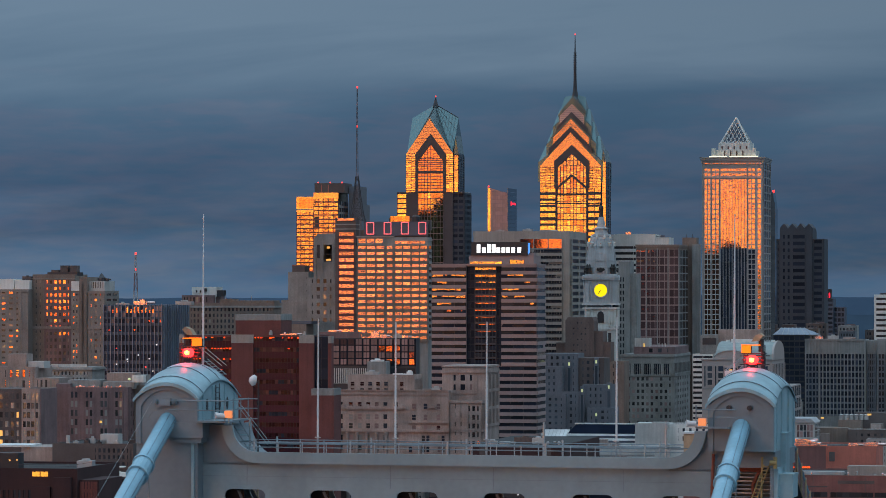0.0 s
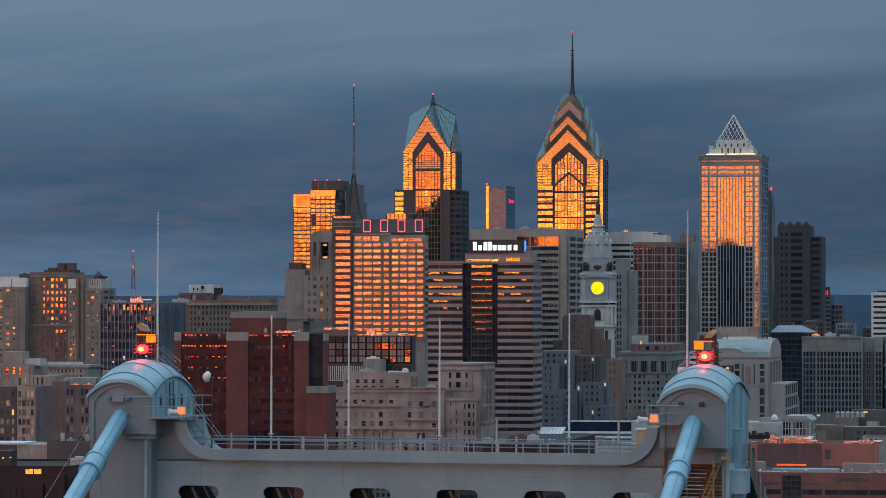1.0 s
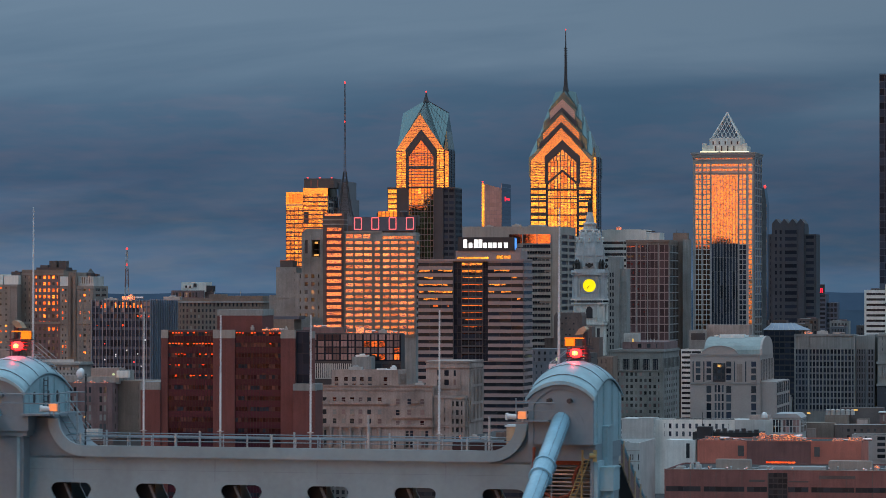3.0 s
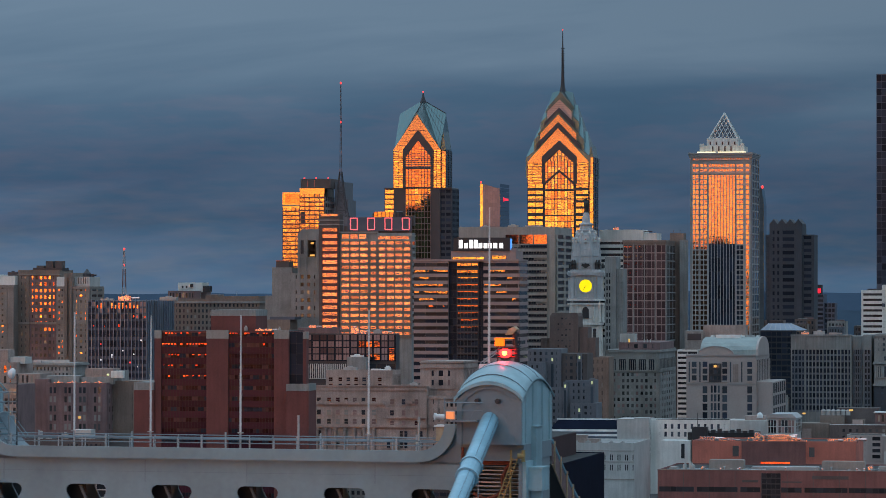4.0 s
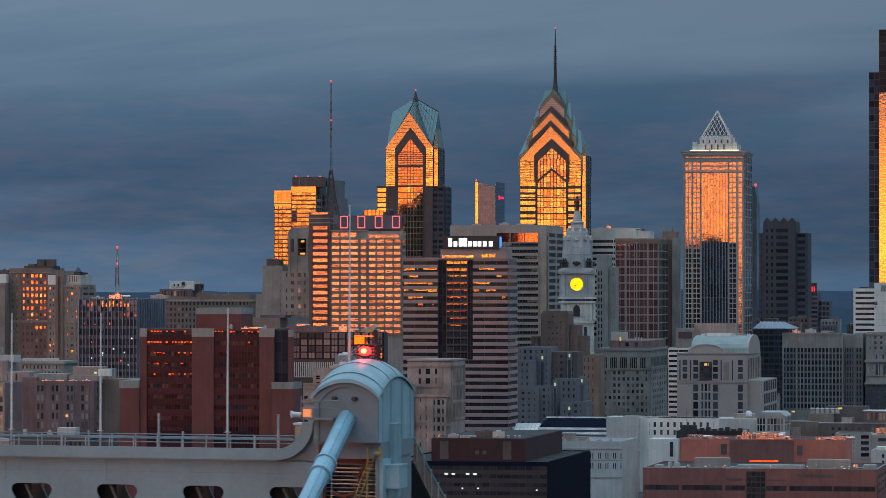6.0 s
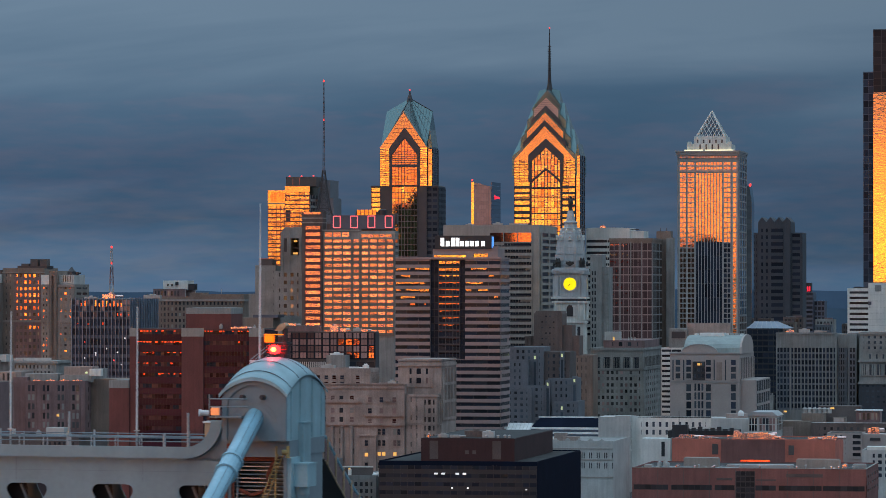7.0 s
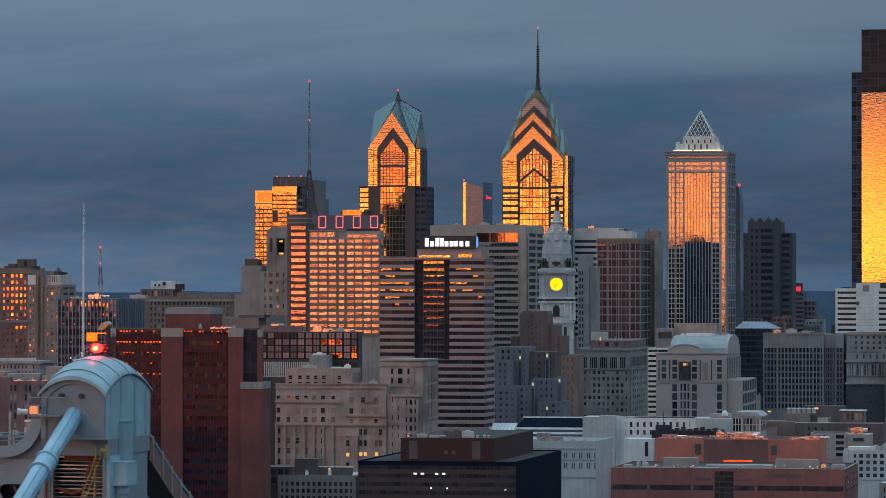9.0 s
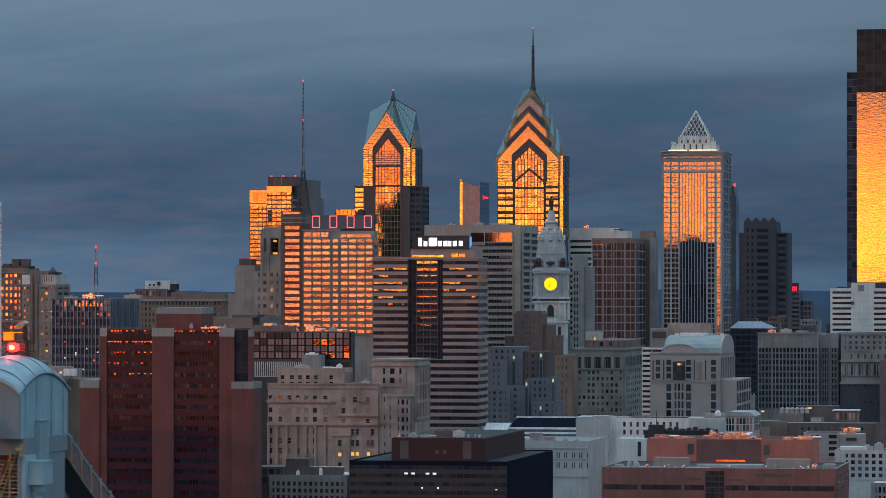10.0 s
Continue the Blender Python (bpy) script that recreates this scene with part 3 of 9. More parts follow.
def hood(uc, v0=0.0):
    """Arched sheet-steel hood over a cable saddle, with cheeks, end plates, seams and rivets."""
    nu, nv, half, arch, deep = 16, 18, 1.58, 0.78, 6.9
    bm = bmesh.new()
    rows = []
    for lift in (0.0, 0.09):
        r2 = []
        for j in range(nv + 1):
            v = -0.18 + (deep + 0.36) * j / nv
            r2.append([bm.verts.new((uc - half + 2 * half * i / nu, v0 + v,
                                     rise(v) + lift + arch * (1 - (2 * i / nu - 1) ** 2) ** 0.85)) for i in range(nu + 1)])
        rows.append(r2)
    for s in (0, 1):
        for j in range(nv):
            for i in range(nu):
                q = [rows[s][j][i], rows[s][j][i + 1], rows[s][j + 1][i + 1], rows[s][j + 1][i]]
                bm.faces.new(q if s else q[::-1])
    for j in range(nv):
        for i in (0, nu):
            bm.faces.new((rows[0][j][i], rows[0][j + 1][i], rows[1][j + 1][i], rows[1][j][i]))
    for i in range(nu):
        for j in (0, nv):
            bm.faces.new((rows[0][j][i], rows[0][j][i + 1], rows[1][j][i + 1], rows[1][j][i]))
    roof = part("hood_roof", bm, M["bridge_blue"], tower, "light blue painted arched sheet-steel hood", smooth=True)
    # standing seams across the arch
    for v in (0.55, 1.9, 3.3, 4.7, 6.2):
        bm = bmesh.new()
        top = [(uc - half + 2 * half * i / nu, rise(v) + 0.10 + arch * (1 - (2 * i / nu - 1) ** 2) ** 0.85) for i in range(nu + 1)]
        prism(bm, top + [(x, z + 0.018) for x, z in top[::-1]], v0 + v - 0.025, v0 + v + 0.025)
        part("seam", bm, M["blue_metal"], roof)
    # rolled lip and rivets along the front arch
    bm = bmesh.new()
    lip = [(uc - half - 0.03 + 2 * (half + 0.03) * i / nu, rise(0) - 0.06 + arch * (1 - (2 * i / nu - 1) ** 2) ** 0.85) for i in range(nu + 1)]
    prism(bm, lip + [(x, z + 0.17) for x, z in lip[::-1]], v0 - 0.26, v0 - 0.16)
    part("front_lip", bm, M["bridge_blue"], roof)
    # end plate with the arch, and its darker inner panel
    arc = [(uc - 1.5 + 3.0 * i / nu, rise(0) - 0.02 + arch * (1 - (2 * i / nu - 1) ** 2) ** 0.85) for i in range(nu + 1)]
    bm = bmesh.new()
    prism(bm, [(uc - 1.5, 100.95)] + arc + [(uc + 1.5, 100.95)], v0, v0 + 0.12)
    plate = part("end_plate", bm, M["bridge_grey"], tower)
    bm = bmesh.new()
    rim = [(uc + (x - uc) * 0.84, z - 0.22) for x, z in arc]
    prism(bm, [(uc - 1.5, 100.95)] + arc + [(uc + 1.5, 100.95), (uc + 1.26, 100.95)] + rim[::-1] + [(uc - 1.26, 100.95)], v0 - 0.1, v0)
    part("plate_rim", bm, M["bridge_grey"], plate)
    for ra, rb, dep in ((1.02, 0.97, 0.02), (0.80, 0.60, 0.03)):
        bm = bmesh.new()
        ring = [(uc + ra * math.cos(math.pi * i / 20), 101.9 + ra * 0.78 * math.sin(math.pi * i / 20)) for i in range(21)]
        ring2 = [(uc + rb * math.cos(math.pi * i / 20), 101.9 + rb * 0.78 * math.sin(math.pi * i / 20)) for i in range(21)]
        prism(bm, ring + ring2[::-1], v0 - dep, v0)
        part("cable_collar", bm, M["bridge_grey"], plate)
    if uc < 0:
        bm = bmesh.new()
        box(bm, uc - 0.32, uc + 0.22, v0 - 0.28, v0, 102.75, 103.08)
        part("lamp_box", bm, M["bridge_grey"], plate)
    for s in (-0.47, 0.47):
        bm = bmesh.new()
        rod(bm, (uc - 0.05 + s, v0 - 0.3, 102.93), (uc - 0.05 + s, v0, 102.93), 0.115, 14)
        rod(bm, (uc - 0.05 + s, v0 - 0.36, 102.93), (uc - 0.05 + s, v0 - 0.3, 102.93), 0.07, 12)
        part("floodlight", bm, M["bridge_grey" if uc < 0 else "dark_metal"], plate)
    bm = bmesh.new()
    prism(bm, [(uc - 1.5, 100.95)] + arc + [(uc + 1.5, 100.95)], v0 + deep - 0.12, v0 + deep)
    part("back_plate", bm, M["bridge_grey"], tower)
    # cheeks: arched side sheets with stiffener ribs
    for s in (-1, 1):
        bm = bmesh.new()
        prof = [(v0 + 0.12, 100.95)] + [(v0 + 0.12 + (deep - 0.24) * i / 14, rise(0.12 + (deep - 0.24) * i / 14) + 0.02) for i in range(15)] + [(v0 + deep - 0.12, 100.95)]
        a = [bm.verts.new((uc + s * 1.5, v, z)) for v, z in prof]
        b = [bm.verts.new((uc + s * 1.42, v, z)) for v, z in prof]
        bm.faces.new(a)
        bm.faces.new(b[::-1])
        for i in range(len(prof)):
            j = (i + 1) % len(prof)
            bm.faces.new((a[i], a[j], b[j], b[i]))
        cheek = part("hood_cheek", bm, M["bridge_blue"], tower)
        for v in (0.75, 2.3, 4.4, 6.1):
            bm = bmesh.new()
            box(bm, uc + s * 1.53 - 0.03, uc + s * 1.53 + 0.03, v0 + v - 0.05, v0 + v + 0.05, 101.0, rise(v) - 0.1)
            part("rib", bm, M["bridge_blue"], cheek)
        if uc < 0 and s > 0:
            for v in (2.55, 3.15):
                bm = bmesh.new()
                rod(bm, (uc + 1.62, v0 + v, 102.1), (uc + 1.62, v0 + v, rise(v) - 0.1), 0.03, 6)
                part("cheek_ladder_stile", bm, M["dark_metal"], cheek)
            for k in range(6):
                bm = bmesh.new()
                rod(bm, (uc + 1.62, v0 + 2.55, 102.3 + 0.25 * k), (uc + 1.62, v0 + 3.15, 102.3 + 0.25 * k), 0.02, 5)
                part("cheek_ladder_rung", bm, M["dark_metal"], cheek)
            for v in (1.5, 3.6, 4.9):
                bm = bmesh.new()
                column(bm, [(0.16 * math.cos(math.pi * i / 8), 0.30 * math.sin(math.pi * i / 8)) for i in range(16)], 0, 0.02)
                o = part("vent_hole", bm, M["black"], cheek)
                o.matrix_basis = Matrix.Translation((uc + 1.5, v0 + v, 102.75)) @ Matrix(((0, 0, 1), (1, 0, 0), (0, 1, 0))).to_4x4()


for uc in (-UH, UH):
    hood(uc)
    # leg of riveted plates with a collar under the hood
    bm = bmesh.new()
    inner = 1 if uc < 0 else -1
    if uc < 0:
        box(bm, uc - 1.5, uc + 1.5, 0.03, 6.6, -12, 100.95)
    else:
        for a, b, v in ((uc - 1.45, uc - 1.2, 0.35), (uc + 1.28, uc + 1.45, 0.35)):
            side = bmesh.new()
            box(side, a, b, v, 6.6, -12, 100.2)
            part("leg_side_plate", side, M["bridge_grey"], tower)
        box(bm, uc - 1.2, uc + 1.28, 2.2, 6.6, -12, 100.2)
    leg = part("tower_leg", bm, M["bridge_grey"], tower)
    bm = bmesh.new()
    if uc < 0:
        box(bm, uc + 0.25, uc + 1.8, -0.22, 6.8, 101.25, 101.95)
        column(bm, [(uc + 0.35, -0.12), (uc + 1.7, -0.12), (uc + 1.7, 6.7), (uc + 0.35, 6.7)], 101.02, 101.25)
    else:
        box(bm, uc - 1.6, uc + 1.5, 0.5, 6.8, 100.2, 100.95)
    part("leg_collar", bm, M["bridge_grey"], tower)
    if uc < 0:
        bm = bmesh.new()
        box(bm, uc + 1.2, uc + 1.34, -0.06, 0.03, -12, 101.0)
        part("cover_plate", bm, M["bridge_blue"], leg)
    # deck-level footing pier
    bm = bmesh.new()
    column(bm, [(uc - 6, -6), (uc + 6, -6), (uc + 6, 13), (uc - 6, 13)], -16, -4)
    part("pier", bm, M["stone_grey"], tower, "grey granite river pier")

# inside the open leg: grating treads, rusty ties, a post and a slanting yellow ladder
for k in range(42):
    z = 100.5 - k * 0.18
    bm = bmesh.new()
    box(bm, UH - 1.2, UH + 1.28, 0.9, 1.5, z - 0.05, z)
    part("tread", bm, M["galv" if k % 3 else "bridge_grey"], tower)
bm = bmesh.new()
box(bm, UH - 0.7, UH + 0.85, 0.86, 0.9, 100.0, 100.3)
part("rusty_panel", bm, M["rust"], tower, "rust-red primed steel panel")
bend = [(0.92, 100.15), (0.62, 99.85), (0.42, 99.35), (0.5, 98.95), (0.2, 98.6), (-0.35, 98.45), (-0.9, 98.7)]
for (a, za), (b, zb) in zip(bend, bend[1:]):
    bm = bmesh.new()
    rod(bm, (UH + a, 0.75, za), (UH + b, 0.75, zb), 0.085, 8)
    part("rusty_tie", bm, M["rust"], tower, "rust-red steel tie")
for p, q in (((UH - 1.3, 0.3, 100.8), (UH - 1.45, 0.3, 97.0)), ((UH - 1.12, 0.55, 100.2), (UH - 1.2, 0.55, 96.0)), ((UH + 0.1, 0.75, 97.9), (UH + 0.5, 0.75, 96.6))):
    bm = bmesh.new()
    rod(bm, p, q, 0.07, 8)
    part("rusty_tie", bm, M["rust"], tower, "rust-red steel tie")
bm = bmesh.new()
rod(bm, (UH + 0.9, 0.5, 100.7), (UH + 0.82, 0.5, 96.0), 0.05, 8)
part("ladder_post", bm, M["yellow"], tower)
for a in (1.0, 1.24):
    bm = bmesh.new()
    rod(bm, (UH + a, 0.42, 100.35), (UH + a - 1.75, 0.42, 95.6), 0.03, 6)
    part("ladder_stile", bm, M["yellow"], tower)
for k in range(28):
    f = (k + 0.5) / 28
    bm = bmesh.new()
    rod(bm, (UH + 1.0 - 1.75 * f, 0.42, 100.35 - 4.75 * f), (UH + 1.24 - 1.75 * f, 0.42, 100.35 - 4.75 * f), 0.022, 5)
    part("ladder_rung", bm, M["yellow"], tower)
bm = bmesh.new()
rod(bm, (UH + 1.3, 0.1, 100.45), (UH + 1.62, 0.1, 100.45), 0.12, 10)
rod(bm, (UH + 1.55, 0.1, 100.2), (UH + 1.55, 0.1, 100.72), 0.09, 8)
part("yellow_stop", bm, M["yellow"], tower)
# outer pipe column and its junction box
bm = bmesh.new()
box(bm, UH + 1.2, UH + 1.74, 2.1, 3.4, 99.8, 101.7)
box(bm, UH + 1.15, UH + 1.79, 2.05, 3.45, 101.7, 101.76)
part("side_column", bm, M["bridge_blue"], tower)
bm = bmesh.new()
box(bm, UH + 1.3, UH + 2.25, 0.9, 2.5, 98.85, 99.85)
box(bm, UH + 1.27, UH + 2.28, 0.87, 2.53, 99.85, 99.93)
part("junction_box", bm, M["bridge_blue"], tower, "light blue steel junction box")
bm = bmesh.new()
turned(bm, [(0.62, 97.6), (0.62, 97.75), (0.36, 97.95), (0.3, 98.3), (0.4, 98.5), (0.4, 98.85)], 16, UH + 1.75, 1.6)
turned(bm, [(0.3, -12.0), (0.3, 97.6)], 12, UH + 1.75, 1.6)
part("stand_pipe", bm, M["bridge_blue"], tower)
bm = bmesh.new()
box(bm, UH + 1.37, UH + 1.62, 0.4, 2.0, -12, 100.2)
part("leg_flange", bm, M["bridge_blue"], tower)

# ---- portal beam ----
BEAM_T, BEAM_B = 100.08, 93.0
HOLES = [-10.01 + 4.14 * k for k in range(6)]


def hole_outline(c):
    """Opening between the diagonals: wide at the top, narrowing downwards, with rounded corners."""
    pts = []
    hw, zt, zb, r = 0.98, 98.83, 96.6, 0.28
    for i in range(7):
        a = math.pi / 2 + (math.pi * 0.62) * i / 6
        pts.append((c - hw + r + r * math.cos(a), zt - r + r * math.sin(a)))
    pts += [(c - 0.12, zb + 0.3), (c, zb + 0.18), (c + 0.12, zb + 0.3)]
    for i in range(7):
        a = -math.pi * 0.12 + (math.pi * 0.62) * i / 6
        pts.append((c + hw - r + r * math.cos(a), zt - r + r * math.sin(a)))
    return pts


def beam_plate(v0, v1, name):
    """Steel web plate cut into strips round its openings."""
    u0, u1 = -UH + 1.45, UH - 1.45
    for z0, z1 in ((98.84, BEAM_T), (BEAM_B, 96.7)):
        bm = bmesh.new()
        box(bm, u0, u1, v0, v1, z0, z1)
        part(name, bm, M["beam_grey"], tower)
    cuts = [u0]
    for c in HOLES:
        cuts += [c, c]
    cuts.append(u1)
    for i, (a, b) in enumerate(zip(cuts[::2], cuts[1::2])):
        poly = []
        if i == 0:
            poly += [(a, 96.7), (a, 98.84)]
        else:
            h = hole_outline(a)
            poly += [(a, 96.7)] + [p for p in h[8:10]] + h[10:] + [(a + 0.68, 98.84)]
        if i == len(cuts) // 2 - 1:
            poly += [(b, 98.84), (b, 96.7)]
        else:
            h = hole_outline(b)
            poly += [(b - 0.68, 98.84)] + h[:7] + h[7:8] + [(b, 96.7)]
        bm = bmesh.new()
        prism(bm, poly, v0, v1)
        part(name, bm, M["beam_grey"], tower)


beam_plate(0.9, 1.0, "beam_web")
beam_plate(5.2, 5.3, "beam_web")
bm = bmesh.new()
box(bm, -UH + 1.45, UH - 1.45, 1.0, 5.2, 99.72, 99.8)
part("beam_deck", bm, M["bridge_grey"], tower)
for c in HOLES:
    bm = bmesh.new()
    prism(bm, [(c - 1.3, 99.6), (c - 0.42, 99.6), (c - 0.30, 98.2), (c + 0.2, 96.2), (c - 1.3, 96.2)], 1.9, 1.95)
    part("diaphragm", bm, M["black"], tower)
    bm = bmesh.new()
    prism(bm, [(c - 0.56, 98.75), (c - 0.44, 98.75), (c + 0.34, 97.0), (c + 0.22, 97.0)], 1.5, 1.62)
    part("beam_diagonal", bm, M["bridge_grey"], tower)
# plate seams on the web
for u, z0, z1 in ((-9.9, 98.98, 100.0), (1.9, 98.98, 100.0), (-3.0, 98.98, 100.0), (8.0, 98.98, 100.0)):
    bm = bmesh.new()
    box(bm, u - 0.012, u + 0.012, 0.885, 0.9, z0, z1)
    part("web_seam", bm, M["bridge_grey"], tower)
for z in (99.45,):
    bm = bmesh.new()
    box(bm, -UH + 1.5, UH - 1.5, 0.894, 0.9, z, z + 0.012)
    part("web_seam", bm, M["bridge_grey"], tower)

# curved top flange that sweeps up into the legs
RC = 1.75
bm = bmesh.new()
line = []
for i in range(13):
    a = math.pi + (math.pi / 2) * i / 12
    line.append((-UH + 2.5 + RC + RC * math.cos(a), BEAM_T + RC + RC * math.sin(a), math.cos(a), math.sin(a)))
for i in range(13):
    a = 1.5 * math.pi + (math.pi / 2) * i / 12
    line.append((UH - 1.7 - RC + RC * math.cos(a), BEAM_T + RC + RC * math.sin(a), math.cos(a), math.sin(a)))
lo = [(x, z) for x, z, _, _ in line]
hi = [(x - 0.52 * c, z - 0.52 * s) for x, z, c, s in line]
bm = bmesh.new()
prism(bm, lo + hi[::-1], 0.55, 0.75)
part("top_flange", bm, M["beam_grey"], tower)
for k in (0, 13):
    bm = bmesh.new()
    l2, h2 = lo[k:k + 13], hi[k:k + 13]
    prism(bm, l2 + [(h[0] * 0.15 + l[0] * 0.85, h[1] * 0.15 + l[1] * 0.85) for l, h in zip(l2, h2)][::-1], 0.75, 5.4)
    part("flange_plate", bm, M["bridge_grey"], tower)
for s in (-1, 1):
    bm = bmesh.new()
    corner = (s * (UH - 1.45), BEAM_T + RC)
    edge = 1.7 if s > 0 else 2.5
    arc = [(s * (UH - edge - RC + RC * math.cos(-math.pi / 2 + math.pi / 2 * i / 12)), BEAM_T + RC + RC * math.sin(-math.pi / 2 + math.pi / 2 * i / 12)) for i in range(13)]
    prism(bm, arc + [corner, (s * (UH - 1.45), BEAM_T - 0.1), (arc[0][0], BEAM_T - 0.1)], 0.9, 1.0)
    part("gusset", bm, M["bridge_grey"], tower)

# walkway rails along the beam
for v in (1.0, 5.0):
    for z in (101.02, 100.82):
        bm = bmesh.new()
        rod(bm, (-UH + 2.4, v, z), (UH - 2.6, v, z), 0.025, 6)
        part("handrail", bm, M["bridge_grey"], tower)
    n = 0
    u = -UH + 2.8
    while u < UH - 2.8:
        bm = bmesh.new()
        r = 0.05 if n % 4 == 1 else 0.028
        rod(bm, (u, v, 99.8), (u, v, 101.05 + (0.12 if n % 4 == 1 else 0)), r, 6)
        part("rail_post", bm, M["galv"], tower)
        u += 1.16
        n += 1
bm = bmesh.new()
rod(bm, (-UH + 2.2, 2.6, 101.0), (UH - 3.2, 2.6, 101.0), 0.03, 6)
part("conduit", bm, M["bridge_grey"], tower)
# air terminals on the beam
for u, top in ((-6.6, 106.85), (-2.87, 106.7), (1.47, 106.75), (7.58, 107.0)):
    bm = bmesh.new()
    turned(bm, [(0.05, 101.3), (0.045, 104.0), (0.036, 104.05), (0.03, top)], 8, u, 1.3)
    part("air_terminal", bm, M["white_plastic"], tower, "slender white lightning rod")
    bm = bmesh.new()
    turned(bm, [(0.05, 99.8), (0.05, 101.3)], 8, u, 1.3)
    box(bm, u - 0.12, u + 0.12, 1.2, 1.4, 101.27, 101.32)
    part("terminal_base", bm, M["galv"], tower)
for u in (3.95, -10.2, 9.7):
    bm = bmesh.new()
    rod(bm, (u, 2.4, 99.8), (u, 2.4, 102.1), 0.06, 6)
    part("stub_post", bm, M["galv"], tower)

# lamp stands on the hoods: a square amber light on one side, a round red beacon before the stand
for uc, s, dz in ((-UH, -1, 0.13), (UH, 1, 0.0)):
    zt = 104.45
    for du in (-0.42, 0.40):
        for dv in (3.6, 4.6):
            bm = bmesh.new()
            rod(bm, (uc + du, dv, zt), (uc + du, dv, 105.72 + dz), 0.03, 6)
            part("stand_post", bm, M["dark_metal"], tower)
    for z in (104.82, 105.22):
        for dv in (3.6, 4.6):
            bm = bmesh.new()
            rod(bm, (uc - 0.62, dv, z + dz), (uc + 0.62, dv, z + dz), 0.022, 6)
            part("stand_rail", bm, M["dark_metal"], tower)
    bm = bmesh.new()
    box(bm, uc - 0.5, uc + 0.48, 3.6, 4.7, 105.30 + dz, 105.35 + dz)
    part("lamp_stand", bm, M["dark_metal"], tower)
    a, b = sorted((uc - s * 0.53, uc - s * 0.14))
    bm = bmesh.new()
    box(bm, a, b, 3.5, 3.9, 105.36 + dz, 105.68 + dz)
    amber = part("obstruction_light", bm, M["amber"], tower, "amber glowing obstruction light")
    bm = bmesh.new()
    box(bm, a - 0.03, b + 0.03, 3.86, 3.96, 105.33 + dz, 105.71 + dz)
    part("light_back", bm, M["black"], amber)
    a, b = sorted((uc - s * 0.55, uc + s * 0.32))
    # hood bar glows to put in the lamp's light on its underside
    bm = bmesh.new()
    box(bm, a, b, 3.5, 3.75, 105.70 + dz, 105.75 + dz)
    part("light_hood", bm, M["amber"], tower)
    bm = bmesh.new()
    turned(bm, [(0.12, 104.83 + dz), (0.24, 104.90 + dz), (0.28, 105.04 + dz), (0.24, 105.18 + dz), (0.12, 105.25 + dz)], 20, uc, 3.4)
    beac = part("beacon", bm, M["beacon"], tower, "bright red warning beacon")
    bm = bmesh.new()
    turned(bm, [(0.03, 104.93 + dz), (0.11, 104.96 + dz), (0.13, 105.04 + dz), (0.11, 105.12 + dz), (0.03, 105.15 + dz)], 16, uc, 3.2)
    part("lamp_core", bm, M["beacon_core"], beac)
    bm = bmesh.new()
    turned(bm, [(0.24, 104.75 + dz), (0.24, 104.82 + dz)], 16, uc, 3.4)
    turned(bm, [(0.12, zt), (0.12, 104.75 + dz)], 12, uc, 3.4)
    part("beacon_tray", bm, M["black"], tower)
    for z, hw in ((105.04, 0.5), (104.88, 0.42), (105.2, 0.42)):
        bm = bmesh.new()
        box(bm, uc - hw, uc + hw, 3.56, 3.6, z - 0.02 + dz, z + 0.02 + dz)
        part("red_fin", bm, M["red_steel"], beac)
    lamp = bpy.data.lights.new("beacon_light", "POINT")
    lamp.energy, lamp.color, lamp.shadow_soft_size = 60.0, (1.0, 0.03, 0.05), 0.12
    lo = new("beacon_light", lamp)
    lo.matrix_world = TOWER @ Matrix.Translation((uc, 3.05, 105.06 + dz))
    bm = bmesh.new()
    cowl = [(-0.12, 105.88), (0.06, 106.16), (0.30, 106.27), (0.44, 106.14), (0.22, 105.9)]
    prism(bm, [(uc + s * p, z + dz) for p, z in cowl], 3.8, 4.4)
    part("weather_cowl", bm, M["cream"], tower, "beige canvas weather cowl")
    bm = bmesh.new()
    rod(bm, (uc + s * 0.40, 4.1, zt), (uc + s * 0.40, 4.1, 105.4 + dz), 0.11, 10)
    rod(bm, (uc + s * 0.30, 4.1, 105.4 + dz), (uc + s * 0.30, 4.1, 106.0 + dz), 0.13, 8)
    part("cowl_post", bm, M["dark_metal"], tower)
    # tall lightning mast
    bm = bmesh.new()
    pu = uc + (0.43 if uc < 0 else -1.0)
    turned(bm, [(0.06, 104.2), (0.05, 107), (0.035, 109.5), (0.02, 111.8)], 8, pu, 4.4)
    part("lightning_mast", bm, M["white_plastic"], tower, "tall thin white lightning mast")
    # short steep stair down the hood
    for v in (4.3, 5.1):
        for up in (0.0, 0.45):
            bm = bmesh.new()
            rod(bm, (uc - s * 0.45, v, 104.85 + up), (uc - s * 1.4, v, 104.1 + up), 0.018, 6)
            part("stair_rail", bm, M["galv"], tower)
    for k in range(6):
        f = k / 5
        bm = bmesh.new()
        a, b = sorted((uc - s * (0.5 + 0.8 * f), uc - s * (0.62 + 0.8 * f)))
        box(bm, a, b, 4.35, 5.1, 104.72 - 0.6 * f, 104.75 - 0.6 * f)
        part("stair_tread", bm, M["bridge_grey"], tower)
    if s > 0:
        bm = bmesh.new()
        box(bm, uc - 1.42, uc - 1.0, 4.2, 4.6, 104.28, 104.52)
        rod(bm, (uc - 1.2, 4.4, 103.9), (uc - 1.2, 4.4, 104.3), 0.05, 6)
        part("hood_floodlight", bm, M["white_plastic"], tower, "small white floodlight box")

